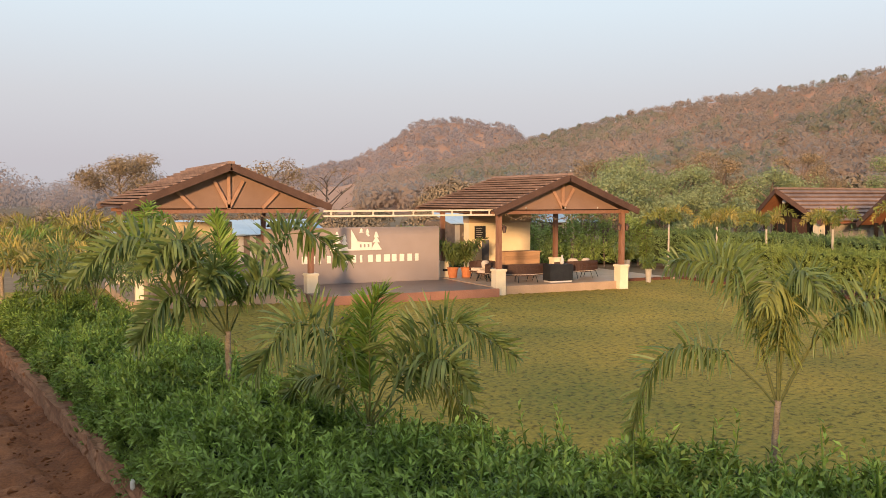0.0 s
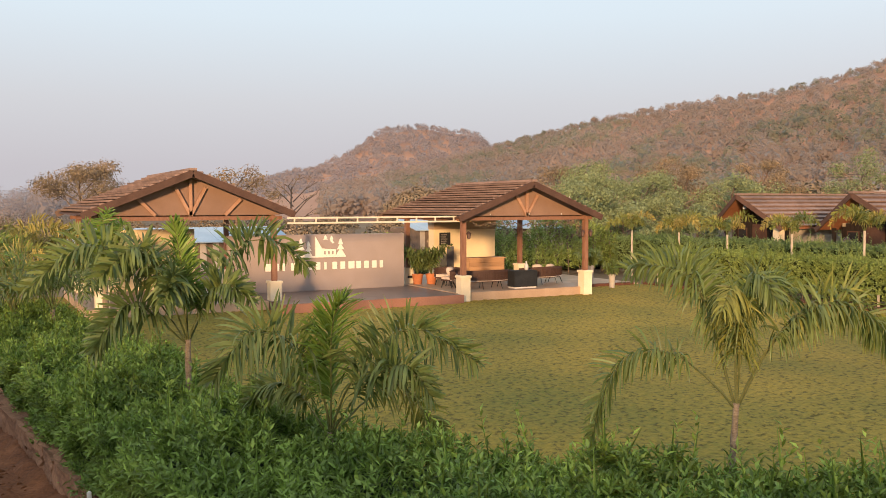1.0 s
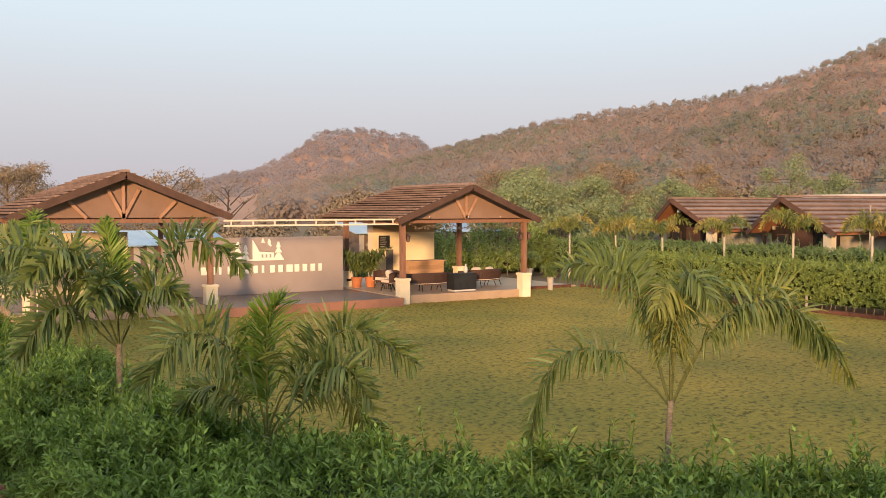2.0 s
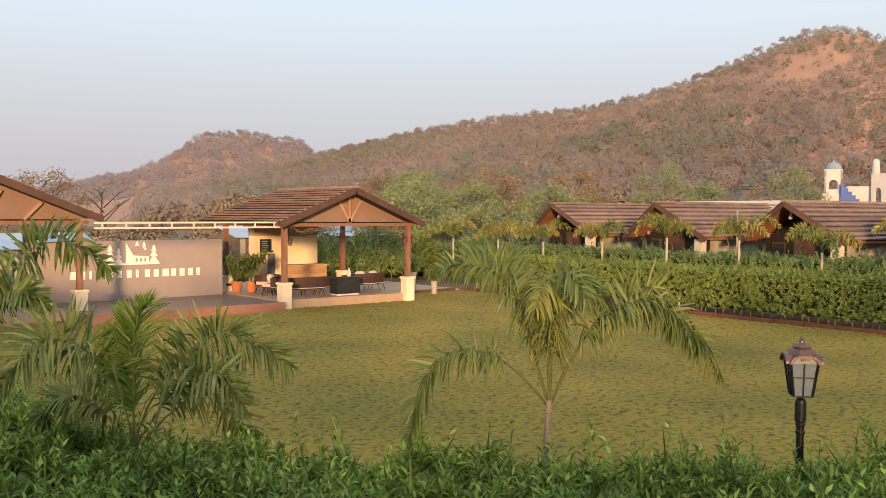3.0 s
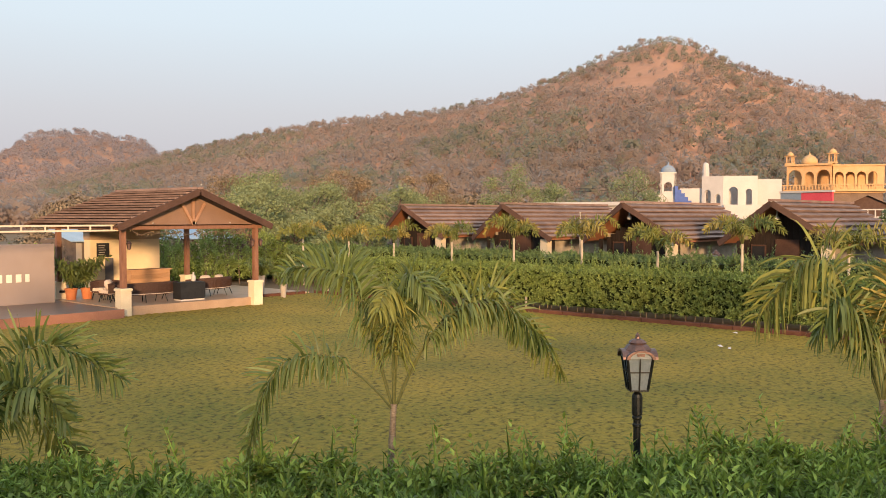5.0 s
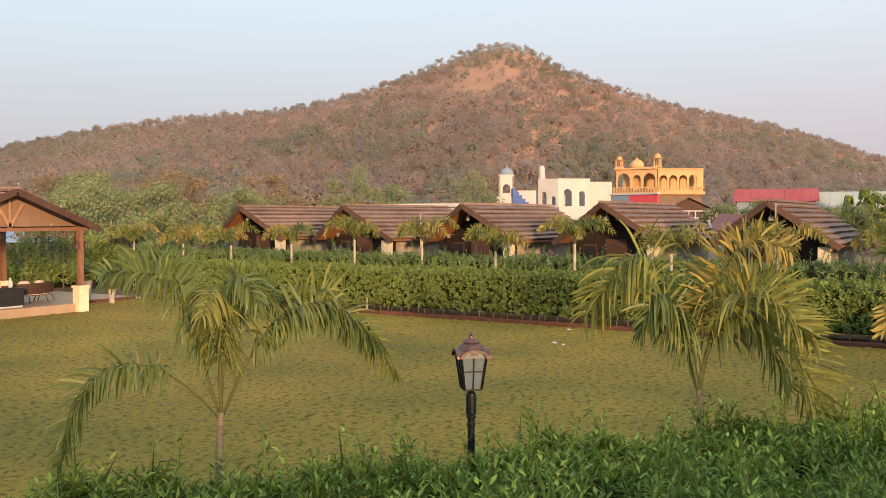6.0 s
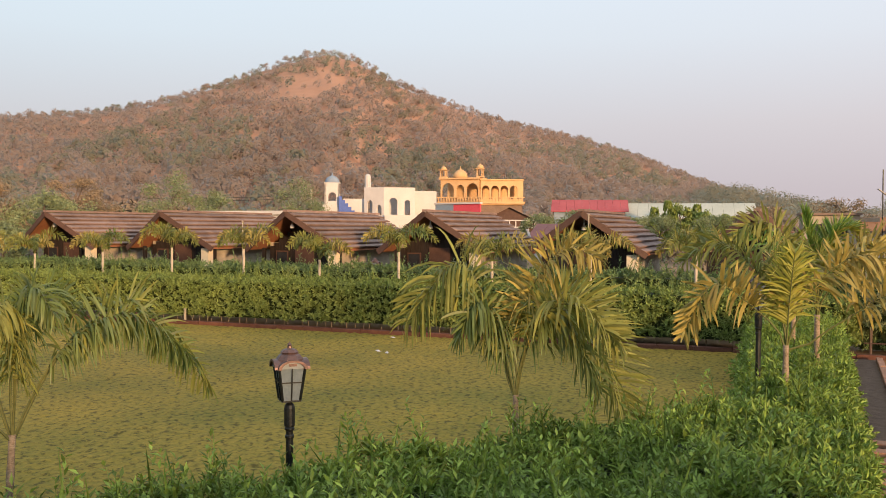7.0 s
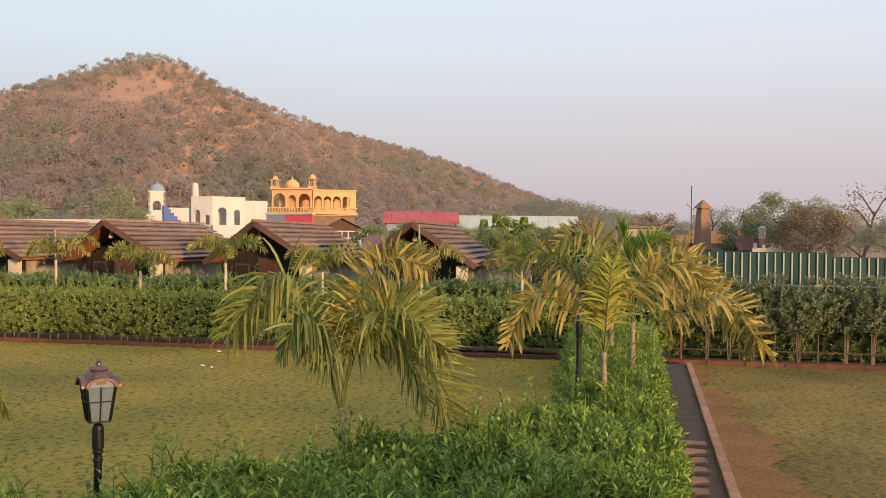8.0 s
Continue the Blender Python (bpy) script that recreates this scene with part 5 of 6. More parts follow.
garland(14.3, 18.6, 25.22, 2.6, 501, "dry brown vine garland hung under the pavilion beam")
garland(4.2, 7.6, 26.22, 2.68, 502, "dry brown vine garland hung under the larger pavilion's beam")
for k, (bx, bz) in enumerate(((15.0, 2.79), (16.5, 2.79), (17.8, 2.79), (16.5, 4.0), (17.9, 3.36), (15.2, 3.36))):
    bulb = thing("bulb", (bx, 24.87 if bz > 3 else 25.2, bz), label="small white bulb fixed on the pavilion gable", category="bulb", group="bulbs on the gable")
    bm = bmesh.new()
    lathe(bm, [(0.008, -0.03), (0.012, -0.012), (0.02, 0.006), (0.017, 0.024), (0.005, 0.033)], 8)
    part("globe", bm, M_WHITE, bulb)
plate_box = thing("socket_box", (14.05, 29.29, 0.52), label="small black socket box on a cream pier", category="socket")
part("socket_plate", boxes((-0.09, 0.09, -0.03, 0.008, -0.04, 0.04), bevel=0.006), M_BLACK, plate_box)
bell = thing("pendant_lamp", (7.4, 28.2, 2.2), label="small black bell-shaped pendant lamp under the roof", category="lamp")
bm = bmesh.new()
lathe(bm, [(0.16, 0.0), (0.14, 0.06), (0.06, 0.14), (0.02, 0.18)], 12)
part("shade", bm, M_IRON, bell)
part("rod", boxes((-0.008, 0.008, -0.008, 0.008, 0.18, 1.05)), M_IRON, bell)


# ---- cottages ----
def cottage_build(y, label):
    """A timber cottage: boarded front under a deep gable, cream side walls, lapped roof."""
    root = thing("cottage", (0, y, 0), label=label, category="cottage", group="row of cottages")
    half, ax, tx, back, apex, eave = 2.05, 30.45, 31.0, 38.6, 3.5, 2.1
    part("side_wall", boxes((32.0, 38.2, -1.62, 1.62, 0, 2.32)), M_STONEWALL, root)
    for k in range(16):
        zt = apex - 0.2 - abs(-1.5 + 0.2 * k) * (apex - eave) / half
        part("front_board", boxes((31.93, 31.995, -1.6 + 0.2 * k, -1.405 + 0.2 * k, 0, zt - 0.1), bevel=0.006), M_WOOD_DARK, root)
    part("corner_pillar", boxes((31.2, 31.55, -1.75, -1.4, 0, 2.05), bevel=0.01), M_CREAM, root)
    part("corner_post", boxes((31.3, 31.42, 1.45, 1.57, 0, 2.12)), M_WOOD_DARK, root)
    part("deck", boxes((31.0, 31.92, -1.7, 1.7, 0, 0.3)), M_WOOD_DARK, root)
    door = part("door", boxes((31.885, 31.926, -0.42, 0.42, 0.3, 2.2), bevel=0.006), M_BARGE, root)
    part("handle", boxes((31.85, 31.884, 0.3, 0.34, 1.15, 1.3)), M_IRON, door)
    window = part("window", boxes((31.89, 31.926, 0.75, 1.3, 1.1, 2.0)), M_BARGE, root)
    part("pane", boxes((31.884, 31.889, 0.8, 1.25, 1.15, 1.95)), M_BLACK, window)
    for k in range(7):
        part("baluster", boxes((31.03, 31.07, 0.55 + 0.15 * k, 0.59 + 0.15 * k, 0.3, 1.15)), M_WOOD_DARK, root)
    part("handrail", boxes((31.01, 31.09, 0.5, 1.6, 1.152, 1.21)), M_WOOD_DARK, root)
    for sgn in (-1, 1):
        roof_slope(root, (ax, 0, apex), (back, 0, apex), (tx, sgn * half, eave), (back + 0.6, sgn * half, eave), 8, M_TILE, thick=0.105)
        bm = bmesh.new()
        d = 0.03
        vs = [bm.verts.new(p) for p in ((ax + 0.03, 0, apex - d), (tx + 0.03, sgn * half, eave - d), (back, sgn * half, eave - d), (back, 0, apex - d), (ax + 0.03, 0, apex - 0.07), (tx + 0.03, sgn * half, eave - 0.07), (back, sgn * half, eave - 0.07), (back, 0, apex - 0.07))]
        for f in ((0, 1, 2, 3), (7, 6, 5, 4), (0, 4, 5, 1), (1, 5, 6, 2), (2, 6, 7, 3), (3, 7, 4, 0)):
            bm.faces.new([vs[i] for i in f])
        bmesh.ops.recalc_face_normals(bm, faces=bm.faces)
        part("soffit", bm, M_SOFFIT, root)
        bm = bmesh.new()
        beam(bm, (ax - 0.03, 0, apex - 0.04), (tx - 0.03, sgn * (half + 0.06), eave - 0.08), 0.06, 0.2)
        part("barge_board", bm, M_BARGE, root)
    bm = bmesh.new()
    beam(bm, (ax - 0.05, 0, apex + 0.06), (back + 0.1, 0, apex + 0.06), 0.2, 0.08)
    part("ridge_cap", bm, M_TILE, root)
    bm = bmesh.new()
    lathe(bm, [(0.03, 2.88), (0.09, 2.9), (0.08, 3.0), (0.03, 3.06), (0.01, 3.3)], 8, centre=(30.95, 0))
    part("hanging_lamp", bm, M_WHITE, root)
    return root


FIRST = cottage_build(1.0, "dark timber cottage with brown shingle gable roof behind the hedge")
for cy in (6.57, 12.2, 17.92, 23.7, 29.65):
    copy_thing(FIRST, pose(0, cy, 0))


def street_lamp(x, y, height, label, group=""):
    """A garden lamp: turned iron pole, tapered lantern with four panes, arched roof and finial."""
    root = thing("garden_lamp", (x, y, 0), 43, label=label, category="lamp", group=group)
    h = height
    bm = bmesh.new()
    lathe(bm, [(0.09, 0.0), (0.09, 0.12), (0.038, 0.16), (0.034, h - 0.86), (0.042, h - 0.85), (0.042, h - 0.83), (0.034, h - 0.82), (0.034, h - 0.79)], 14)
    part("pole", bm, M_IRON, root, smooth=False)
    bm = bmesh.new()
    lathe(bm, [(0.035, h - 0.789), (0.046, h - 0.775), (0.046, h - 0.76), (0.038, h - 0.75), (0.050, h - 0.74), (0.050, h - 0.58), (0.042, h - 0.55), (0.023, h - 0.53), (0.03, h - 0.515)], 14)
    part("collar", bm, M_IRON, root)
    zb, zt, wb, wt = h - 0.50, h - 0.20, 0.08, 0.118
    part("lantern_base", boxes((-0.092, 0.092, -0.092, 0.092, h - 0.514, zb), bevel=0.006), M_IRON, root)
    for k in range(4):
        c, s = (1, 0, -1, 0)[k], (0, 1, 0, -1)[k]
        def at(u, f, out=0.0):
            w = wb + (wt - wb) * f + out
            return Vector((c * w - s * u * w, s * w + c * u * w, zb + (zt - zb) * f))
        bm = bmesh.new()
        vs = [bm.verts.new(at(u, f, o)) for o in (-0.004, -0.008) for u, f in ((-0.93, 0.0), (0.93, 0.0), (0.93, 1.0), (-0.93, 1.0))]
        for f in ((0, 1, 2, 3), (7, 6, 5, 4), (0, 4, 5, 1), (1, 5, 6, 2), (2, 6, 7, 3), (3, 7, 4, 0)):
            bm.faces.new([vs[i] for i in f])
        part("pane", bm, M_FROST, root, "frosted white glass pane")
        bm = bmesh.new()
        beam(bm, at(-1, 0), at(-1, 1), 0.018, 0.018)
        part("corner_bar", bm, M_IRON, root)
        bm = bmesh.new()
        beam(bm, at(0, 0, 0.002), at(0, 1, 0.002), 0.011, 0.012)
        beam(bm, at(-0.95, 0.55, 0.002), at(0.95, 0.55, 0.002), 0.012, 0.011)
        part("glazing_bar", bm, M_IRON, root)
        bm = bmesh.new()
        n = 12
        inner, outer = [], []
        for i in range(n + 1):
            a = math.pi * i / n
            for rr, arr in ((0.104, inner), (0.134, outer)):
                u = math.cos(a) * rr
                zz = zt - 0.01 + math.sin(a) * rr * 0.62
                arr.append([Vector((c * w - s * u, s * w + c * u, zz)) for w in (0.09, 0.16)])
        vi = [[bm.verts.new(p) for p in q] for q in inner]
        vo = [[bm.verts.new(p) for p in q] for q in outer]
        for i in range(n):
            bm.faces.new((vo[i][0], vo[i + 1][0], vo[i + 1][1], vo[i][1]))
            bm.faces.new((vi[i][1], vi[i + 1][1], vi[i + 1][0], vi[i][0]))
            bm.faces.new((vo[i][1], vo[i + 1][1], vi[i + 1][1], vi[i][1]))
        bmesh.ops.recalc_face_normals(bm, faces=bm.faces)
        part("roof_arch", bm, M_COPPER, root)
        bm = bmesh.new()
        pts = [bm.verts.new(Vector((c * 0.134 - s * math.cos(math.pi * i / 10) * 0.102, s * 0.134 + c * math.cos(math.pi * i / 10) * 0.102, zt - 0.006 + math.sin(math.pi * i / 10) * 0.063))) for i in range(11)]
        bm.faces.new(pts)
        part("arch_pane", bm, M_FROST, root)
        bm = bmesh.new()
        beam(bm, Vector((c * 0.14 + s * 0.035, s * 0.14 - c * 0.035, zt + 0.03)), Vector((c * 0.14 - s * 0.035, s * 0.14 + c * 0.035, zt + 0.03)), 0.012, 0.025)
        part("scroll_badge", bm, M_COPPER, root)
    bm = bmesh.new()
    lathe(bm, [(0.13, zt + 0.05), (0.126, zt + 0.07), (0.1, zt + 0.105), (0.075, zt + 0.12), (0.085, zt + 0.13), (0.06, zt + 0.155), (0.025, zt + 0.165), (0.02, zt + 0.185)], 8)
    part("roof_cap", bm, M_COPPER, root)
    bm = bmesh.new()
    lathe(bm, [(0.012, zt + 0.185), (0.022, zt + 0.195), (0.012, zt + 0.208), (0.003, zt + 0.225)], 8)
    part("finial", bm, M_COPPER, root)
    return root


M_FROST = mat("frosted_lamp_glass", (0.11, 0.15, 0.18), (0.18, 0.225, 0.255), 6.0, 0.35, 0.05, 40.0, spec=0.5)
LAMP_LABEL = "black iron garden lamp with frosted lantern in the hedge"
near_lamp = street_lamp(7.72, 4.33, 1.915, LAMP_LABEL, "garden lamps")
street_lamp(13.5, 0.47, 2.4, "tall black iron garden lamp among the palms", "garden lamps")
for ly in (28.6, 22.4, 13.3):
    copy_thing(near_lamp, pose(28.6, ly, 0.0, 0, 0, 10))

spot = thing("garden_spotlight", (6.75, 19.4, 0), label="small black garden spotlight on a spike in the lawn", category="lamp")
part("spike", boxes((-0.012, 0.012, -0.012, 0.012, 0, 0.28)), M_IRON, spot)
bm = bmesh.new()
tube(bm, [(-0.1, 0, 0.24), (-0.02, 0, 0.3), (0.12, 0, 0.4)], [0.07, 0.09, 0.1], 10)
part("lamp_head", bm, M_IRON, spot)

# ---- kerbs, path and low wall ----
krng = random.Random(4)


def block_row(name, p, q, length, depth, height, material, label, piece, gap=0.005, category="kerb", rough=0.012):
    """A row of kerb blocks from p to q, each a block of its own with its edges eased."""
    p, q = Vector((*p, 0)), Vector((*q, 0))
    d = (q - p).normalized()
    turn = math.degrees(math.atan2(d.y, d.x))
    root = tagged(new(name), label, category, kind="structure")
    count = int((q - p).length / length)
    meshes = []
    for j in range(3):
        bm = boxes((gap / 2, length - gap / 2, -depth / 2, depth / 2, -0.02, height), bevel=0.008)
        for v in bm.verts:
            v.co += Vector((0, krng.uniform(-rough, rough), krng.uniform(-rough, rough) * (v.co.z > 0)))
        me = bpy.data.meshes.new(piece)
        bm.to_mesh(me)
        bm.free()
        me.materials.append(material)
        meshes.append(me)
    for k in range(count):
        ob = new(piece, meshes[k % 3])
        ob.parent = root
        at = p + d * length * k
        ob.matrix_basis = pose(at.x, at.y, krng.uniform(-0.006, 0.006), 0, 0, turn)
    return root


block_row("kerb_far", (23.3, -14.0), (23.3, 27.4), 0.9, 0.2, 0.105, M_KERB, "long dark red-brown stone kerb at the lawn's edge", "kerb_stone")
block_row("kerb_path", (6.5, -1.16), (23.15, -1.865), 0.5, 0.13, 0.1, M_PAVER, "pinkish stone kerb along the gravel path", "kerb_stone", rough=0.004)
block_row("kerb_side", (19.3, 27.5), (23.1, 27.5), 0.5, 0.14, 0.1, M_KERB, "low red-brown kerb beside the paving", "kerb_stone")
pavers = tagged(new("paver_edging"), "pale brick edging half hidden under the hedge", "edging", kind="structure")
for k in range(12):
    ob = part("paver", boxes((-0.13, 0.13, -0.19, 0.19, 0, 0.06), bevel=0.008), M_PAVER, pavers)
    px = 8.5 + 0.52 * k
    ob.matrix_basis = pose(px, -0.92 - 0.09 * (px - 11.6), 0, 0, 0, krng.uniform(-6, 6))


def low_wall(p, q, height, label):
    """A rough low wall of uneven stones along the hedge bed."""
    root = tagged(new("wall_low"), label, "wall", kind="structure")
    p, q = Vector((*p, 0)), Vector((*q, 0))
    d = (q - p).normalized()
    turn = math.degrees(math.atan2(d.y, d.x))
    at, row = 0.0, 0
    while at < (q - p).length:
        ln = krng.uniform(0.45, 1.1)
        z = 0.0
        for h in ((height,) if krng.random() < 0.6 else (height * krng.uniform(0.4, 0.6), height)):
            bm = bmesh.new()
            bmesh.ops.create_cube(bm, size=1.0)
            bmesh.ops.subdivide_edges(bm, edges=bm.edges, cuts=3, use_grid_fill=True)
            hh = h - z
            for v in bm.verts:
                c = v.co * 2
                v.co = Vector((c.x * 0.5 * ln * (1 - 0.06 * abs(c.y * c.z)), c.y * 0.11 * (1 - 0.12 * abs(c.x * c.z)), (c.z * 0.5 + 0.5) * hh)) + Vector([krng.uniform(-0.018, 0.018) for _ in range(3)])
            ob = part("stone", bm, M_MUDSTONE, root)
            pos = p + d * (at + ln / 2)
            ob.matrix_basis = pose(pos.x, pos.y, z - 0.01, 0, 0, turn + krng.uniform(-3, 3))
            z = h - 0.005
        at += ln - 0.015
    return root


M_MUDSTONE = mat("muddy_brown_stone", (0.15, 0.066, 0.034), (0.40, 0.20, 0.105), 3.0, 0.95, 0.9, 22.0, piece=0.18, stain=0.25)
low_wall((1.41, 6.6), (-0.52, 21.4), 0.32, "low rough wall of mud-covered stones along the hedge")
stub = part("pipe_stub", boxes((0.955, 1.0, 8.99, 9.04, 0.29, 0.39), bevel=0.012), M_LETTER)
tagged(stub, "short white plastic pipe end on the low wall", "pipe")
end_block = part("stone_block", boxes((-0.78, -0.36, 20.2, 20.6, 0.0, 0.4), bevel=0.02), M_LETTER)
tagged(end_block, "whitewashed stone block beside the low wall", "block")


def clods(n, seed):
    rng = np.random.default_rng(seed)
    x, y = rng.uniform(-7, 0.6, n), rng.uniform(8.0, 22, n)
    ok = x < 0.7 - (y - 9.0) * 0.105
    x, y = x[ok], y[ok]
    s = rng.exponential(0.014, len(x)) + 0.008
    tetra = np.array([[0, 0, 1.0], [0.9, 0.1, -0.3], [-0.5, 0.8, -0.3], [-0.4, -0.85, -0.2], [0.2, -0.2, 0.6], [0.4, 0.5, 0.4]])
    v = (tetra[None] * s[:, None, None] * rng.uniform(0.5, 1.4, (len(x), 6, 3)) * [1, 1, 0.55]) + np.c_[x, y, 0.05 + s * 0.2][:, None]
    f = np.array([[0, 4, 5], [4, 1, 5], [5, 2, 0], [1, 2, 5], [0, 3, 4], [3, 1, 4], [0, 2, 3], [1, 3, 2]])
    tagged(array_mesh("soil_clods", v.reshape(-1, 3), (np.arange(len(x))[:, None, None] * 6 + f[None]).reshape(-1, 3), M_SOIL), "loose red-brown clods and stones", "soil", kind="stuff")


clods(6000, 41)

# stems under the clipped hedge
def hedge_stems():
    rng = random.Random(12)
    bm = bmesh.new()
    for k in range(95):
        y = -1.25 + 0.296 * k + rng.uniform(-0.1, 0.1)
        tube(bm, [(23.82 + rng.uniform(-0.04, 0.16), y, 0), (23.9 + rng.uniform(-0.05, 0.2), y + rng.uniform(-0.08, 0.08), 0.5)], rng.uniform(0.008, 0.014), 5)
    tagged(part("hedge_stems", bm, M_BARK), "thin bare stems below the clipped hedge", "stems", kind="stuff")


hedge_stems()
for sy in (6.6, 17.3, 26.9):
    post = part("marker_post", boxes((23.5, 23.56, sy, sy + 0.06, 0, 0.44), bevel=0.008), M_STONEWALL)
    tagged(post, "short grey concrete post at the hedge's foot", "post")
for k, (lx, ly) in enumerate(((19.75, 8.8), (20.0, 9.08), (22.55, 9.83))):
    bm = bmesh.new()
    vs = [bm.verts.new(q) for q in ((0, 0, 0.01), (0.12, 0.03, 0.02), (0.14, 0.1, 0.035), (0.03, 0.09, 0.015), (0.07, 0.05, 0.05))]
    for f in ((0, 1, 4), (1, 2, 4), (2, 3, 4), (3, 0, 4)):
        bm.faces.new([vs[i] for i in f])
    ob = part("paper_scrap", bm, M_WHITE)
    ob.matrix_basis = pose(lx, ly, 0.005, 0, 0, 50 * k)
    tagged(ob, "small white paper scrap lying on the lawn", "litter")


# ---- poles by the cottages ----
def slim_pole(x, y, height, radius, material, label, lean=0.0):
    root = thing("pole", (x, y, 0), label=label, category="pole", group="slim poles")
    bm = bmesh.new()
    tube(bm, [(0, 0, 0), (0, lean * height * 0.5, height * 0.5), (0, lean * height, height)], radius, 8)
    part("pole_shaft", bm, material, root, smooth=True)
    bm = bmesh.new()
    lathe(bm, [(radius * 1.5, height - 0.02), (radius * 1.5, height + 0.015), (radius * 0.5, height + 0.03)], 8, centre=(0, lean * height))
    part("pole_cap", bm, material, root)
    return root


slim_pole(30.1, 6.24, 3.4, 0.025, M_STONEWALL, "slim pale pole standing before a cottage gable")
slim_pole(30.1, 19.6, 3.15, 0.025, M_STONEWALL, "slim pale pole standing before a cottage gable")
slim_pole(41.5, 10.55, 2.85, 0.06, M_WHITE, "leaning white pipe beside the maroon roof", lean=0.33)


# ---- the green fence ----
M_FENCE = mat("green_metal_sheet", (0.011, 0.044, 0.041), (0.02, 0.067, 0.058), 2.0, 0.5, 0.1, 20.0, piece=0.12)
# Paler than the sheet: light reflected on the ribs is painted as colour.
M_RIB = mat("rib_sheen_green", (0.33, 0.34, 0.30), (0.43, 0.44, 0.39), 2.0, 0.5, 0.1, 20.0)
fence = thing("sheet_fence", (25.4, 0, 0), label="tall dark green corrugated metal fence, reflections coloured into its ribs", category="fence")
for k in range(53):
    y1 = -2.12 - 0.208 * k
    top = 2.72 if y1 > -5.6 else 2.61
    panel = part("sheet", boxes((0.0, 0.02, y1 - 0.204, y1, -0.03, top)), M_FENCE, fence)
    part("rib", boxes((-0.035, -0.002, y1 - 0.05, y1 - 0.012, 0.6, top - 0.02), bevel=0.004), M_RIB, panel)
for z in (0.7, 1.83):
    part("cross_rail", boxes((-0.09, -0.04, -13.1, -2.12, z, z + 0.05)), M_RIB, fence)
low_rail = thing("iron_rail", (23.75, 0, 0), label="low thin iron rail before the shrubs", category="rail")
part("rail_bar", boxes((-0.012, 0.012, -13.5, -1.6, 0.3, 0.325)), M_BARGE, low_rail)
for k in range(9):
    part("rail_post", boxes((-0.014, 0.014, -1.75 - 1.4 * k, -1.72 - 1.4 * k, 0, 0.299)), M_BARGE, low_rail)

# ---- far buildings ----
M_SAND = mat("golden_sandstone", (0.50, 0.31, 0.155), (0.64, 0.42, 0.22), 0.8, 0.8, 0.2, 6.0)
M_PINK = mat("pink_red_paint", (0.52, 0.05, 0.08), (0.66, 0.09, 0.12), 0.5, 0.7, 0.1, 5.0)
M_BLUE = mat("deep_blue_paint", (0.05, 0.09, 0.30), (0.09, 0.15, 0.42), 0.5, 0.7, 0.1, 5.0)
M_STEEL_BLUE = mat("grey_blue_paint", (0.16, 0.22, 0.29), (0.25, 0.31, 0.38), 0.5, 0.7, 0.1, 5.0)
M_RED_ROOF = mat("red_sheet_roof", (0.30, 0.05, 0.055), (0.43, 0.09, 0.09), 0.4, 0.6, 0.1, 4.0)
M_MAROON = mat("maroon_sheet_roof", (0.12, 0.05, 0.05), (0.19, 0.085, 0.08), 0.6, 0.6, 0.1, 6.0)
M_NET = mat("pale_shade_net", (0.33, 0.36, 0.31), (0.46, 0.48, 0.42), 0.3, 0.8, 0.1, 4.0)
M_ORANGE = mat("orange_roof_sheet", (0.55, 0.20, 0.08), (0.70, 0.30, 0.13), 0.5, 0.7, 0.1, 5.0)
M_THATCH = mat("grey_brown_roof", (0.16, 0.115, 0.09), (0.27, 0.20, 0.16), 0.8, 0.9, 0.3, 8.0)


def arch_wall(width, height, thick, openings):
    """A wall in x and z, with arched openings (centre, sill, spring, half width) cut through it."""
    bm = bmesh.new()
    cuts = sorted(openings)
    x = -width / 2
    cells = []
    for c, sill, spring, hw in cuts:
        cells.append((x, c - hw, None))
        cells.append((c - hw, c + hw, (c, sill, spring, hw)))
        x = c + hw
    cells.append((x, width / 2, None))
    for x0, x1, op in cells:
        if x1 - x0 < 1e-4:
            continue
        if op is None:
            box(bm, x0, x1, 0, thick, 0, height)
            continue
        c, sill, spring, hw = op
        if sill > 0.01:
            box(bm, x0, x1, 0, thick, 0, sill)
        n = 8
        pts = [(c - hw * math.cos(math.pi * i / n), spring + hw * 1.05 * math.sin(math.pi * i / n)) for i in range(n + 1)]
        for (xa, za), (xb, zb) in zip(pts, pts[1:]):
            vs = [bm.verts.new(p) for p in ((xa, 0, za), (xb, 0, zb), (xb, 0, height), (xa, 0, height), (xa, thick, za), (xb, thick, zb), (xb, thick, height), (xa, thick, height))]
            for f in ((0, 1, 2, 3), (7, 6, 5, 4), (0, 4, 5, 1), (2, 6, 7, 3)):
                bm.faces.new([vs[i] for i in f])
    bmesh.ops.recalc_face_normals(bm, faces=bm.faces)
    return bm


def dome(bm, x, y, z, r, tall=1.0, n=14):
    lathe(bm, [(r * 0.92, z), (r, z + r * 0.25 * tall), (r * 0.94, z + r * 0.55 * tall), (r * 0.75, z + r * 0.85 * tall), (r * 0.45, z + r * 1.08 * tall), (r * 0.15, z + r * 1.2 * tall), (r * 0.06, z + r * 1.45 * tall), (r * 0.02, z + r * 1.7 * tall)], n, centre=(x, y))
    return bm


def place(ob, x, y, z, turn):
    ob.matrix_basis = pose(x, y, z, 0, 0, turn)
    return ob


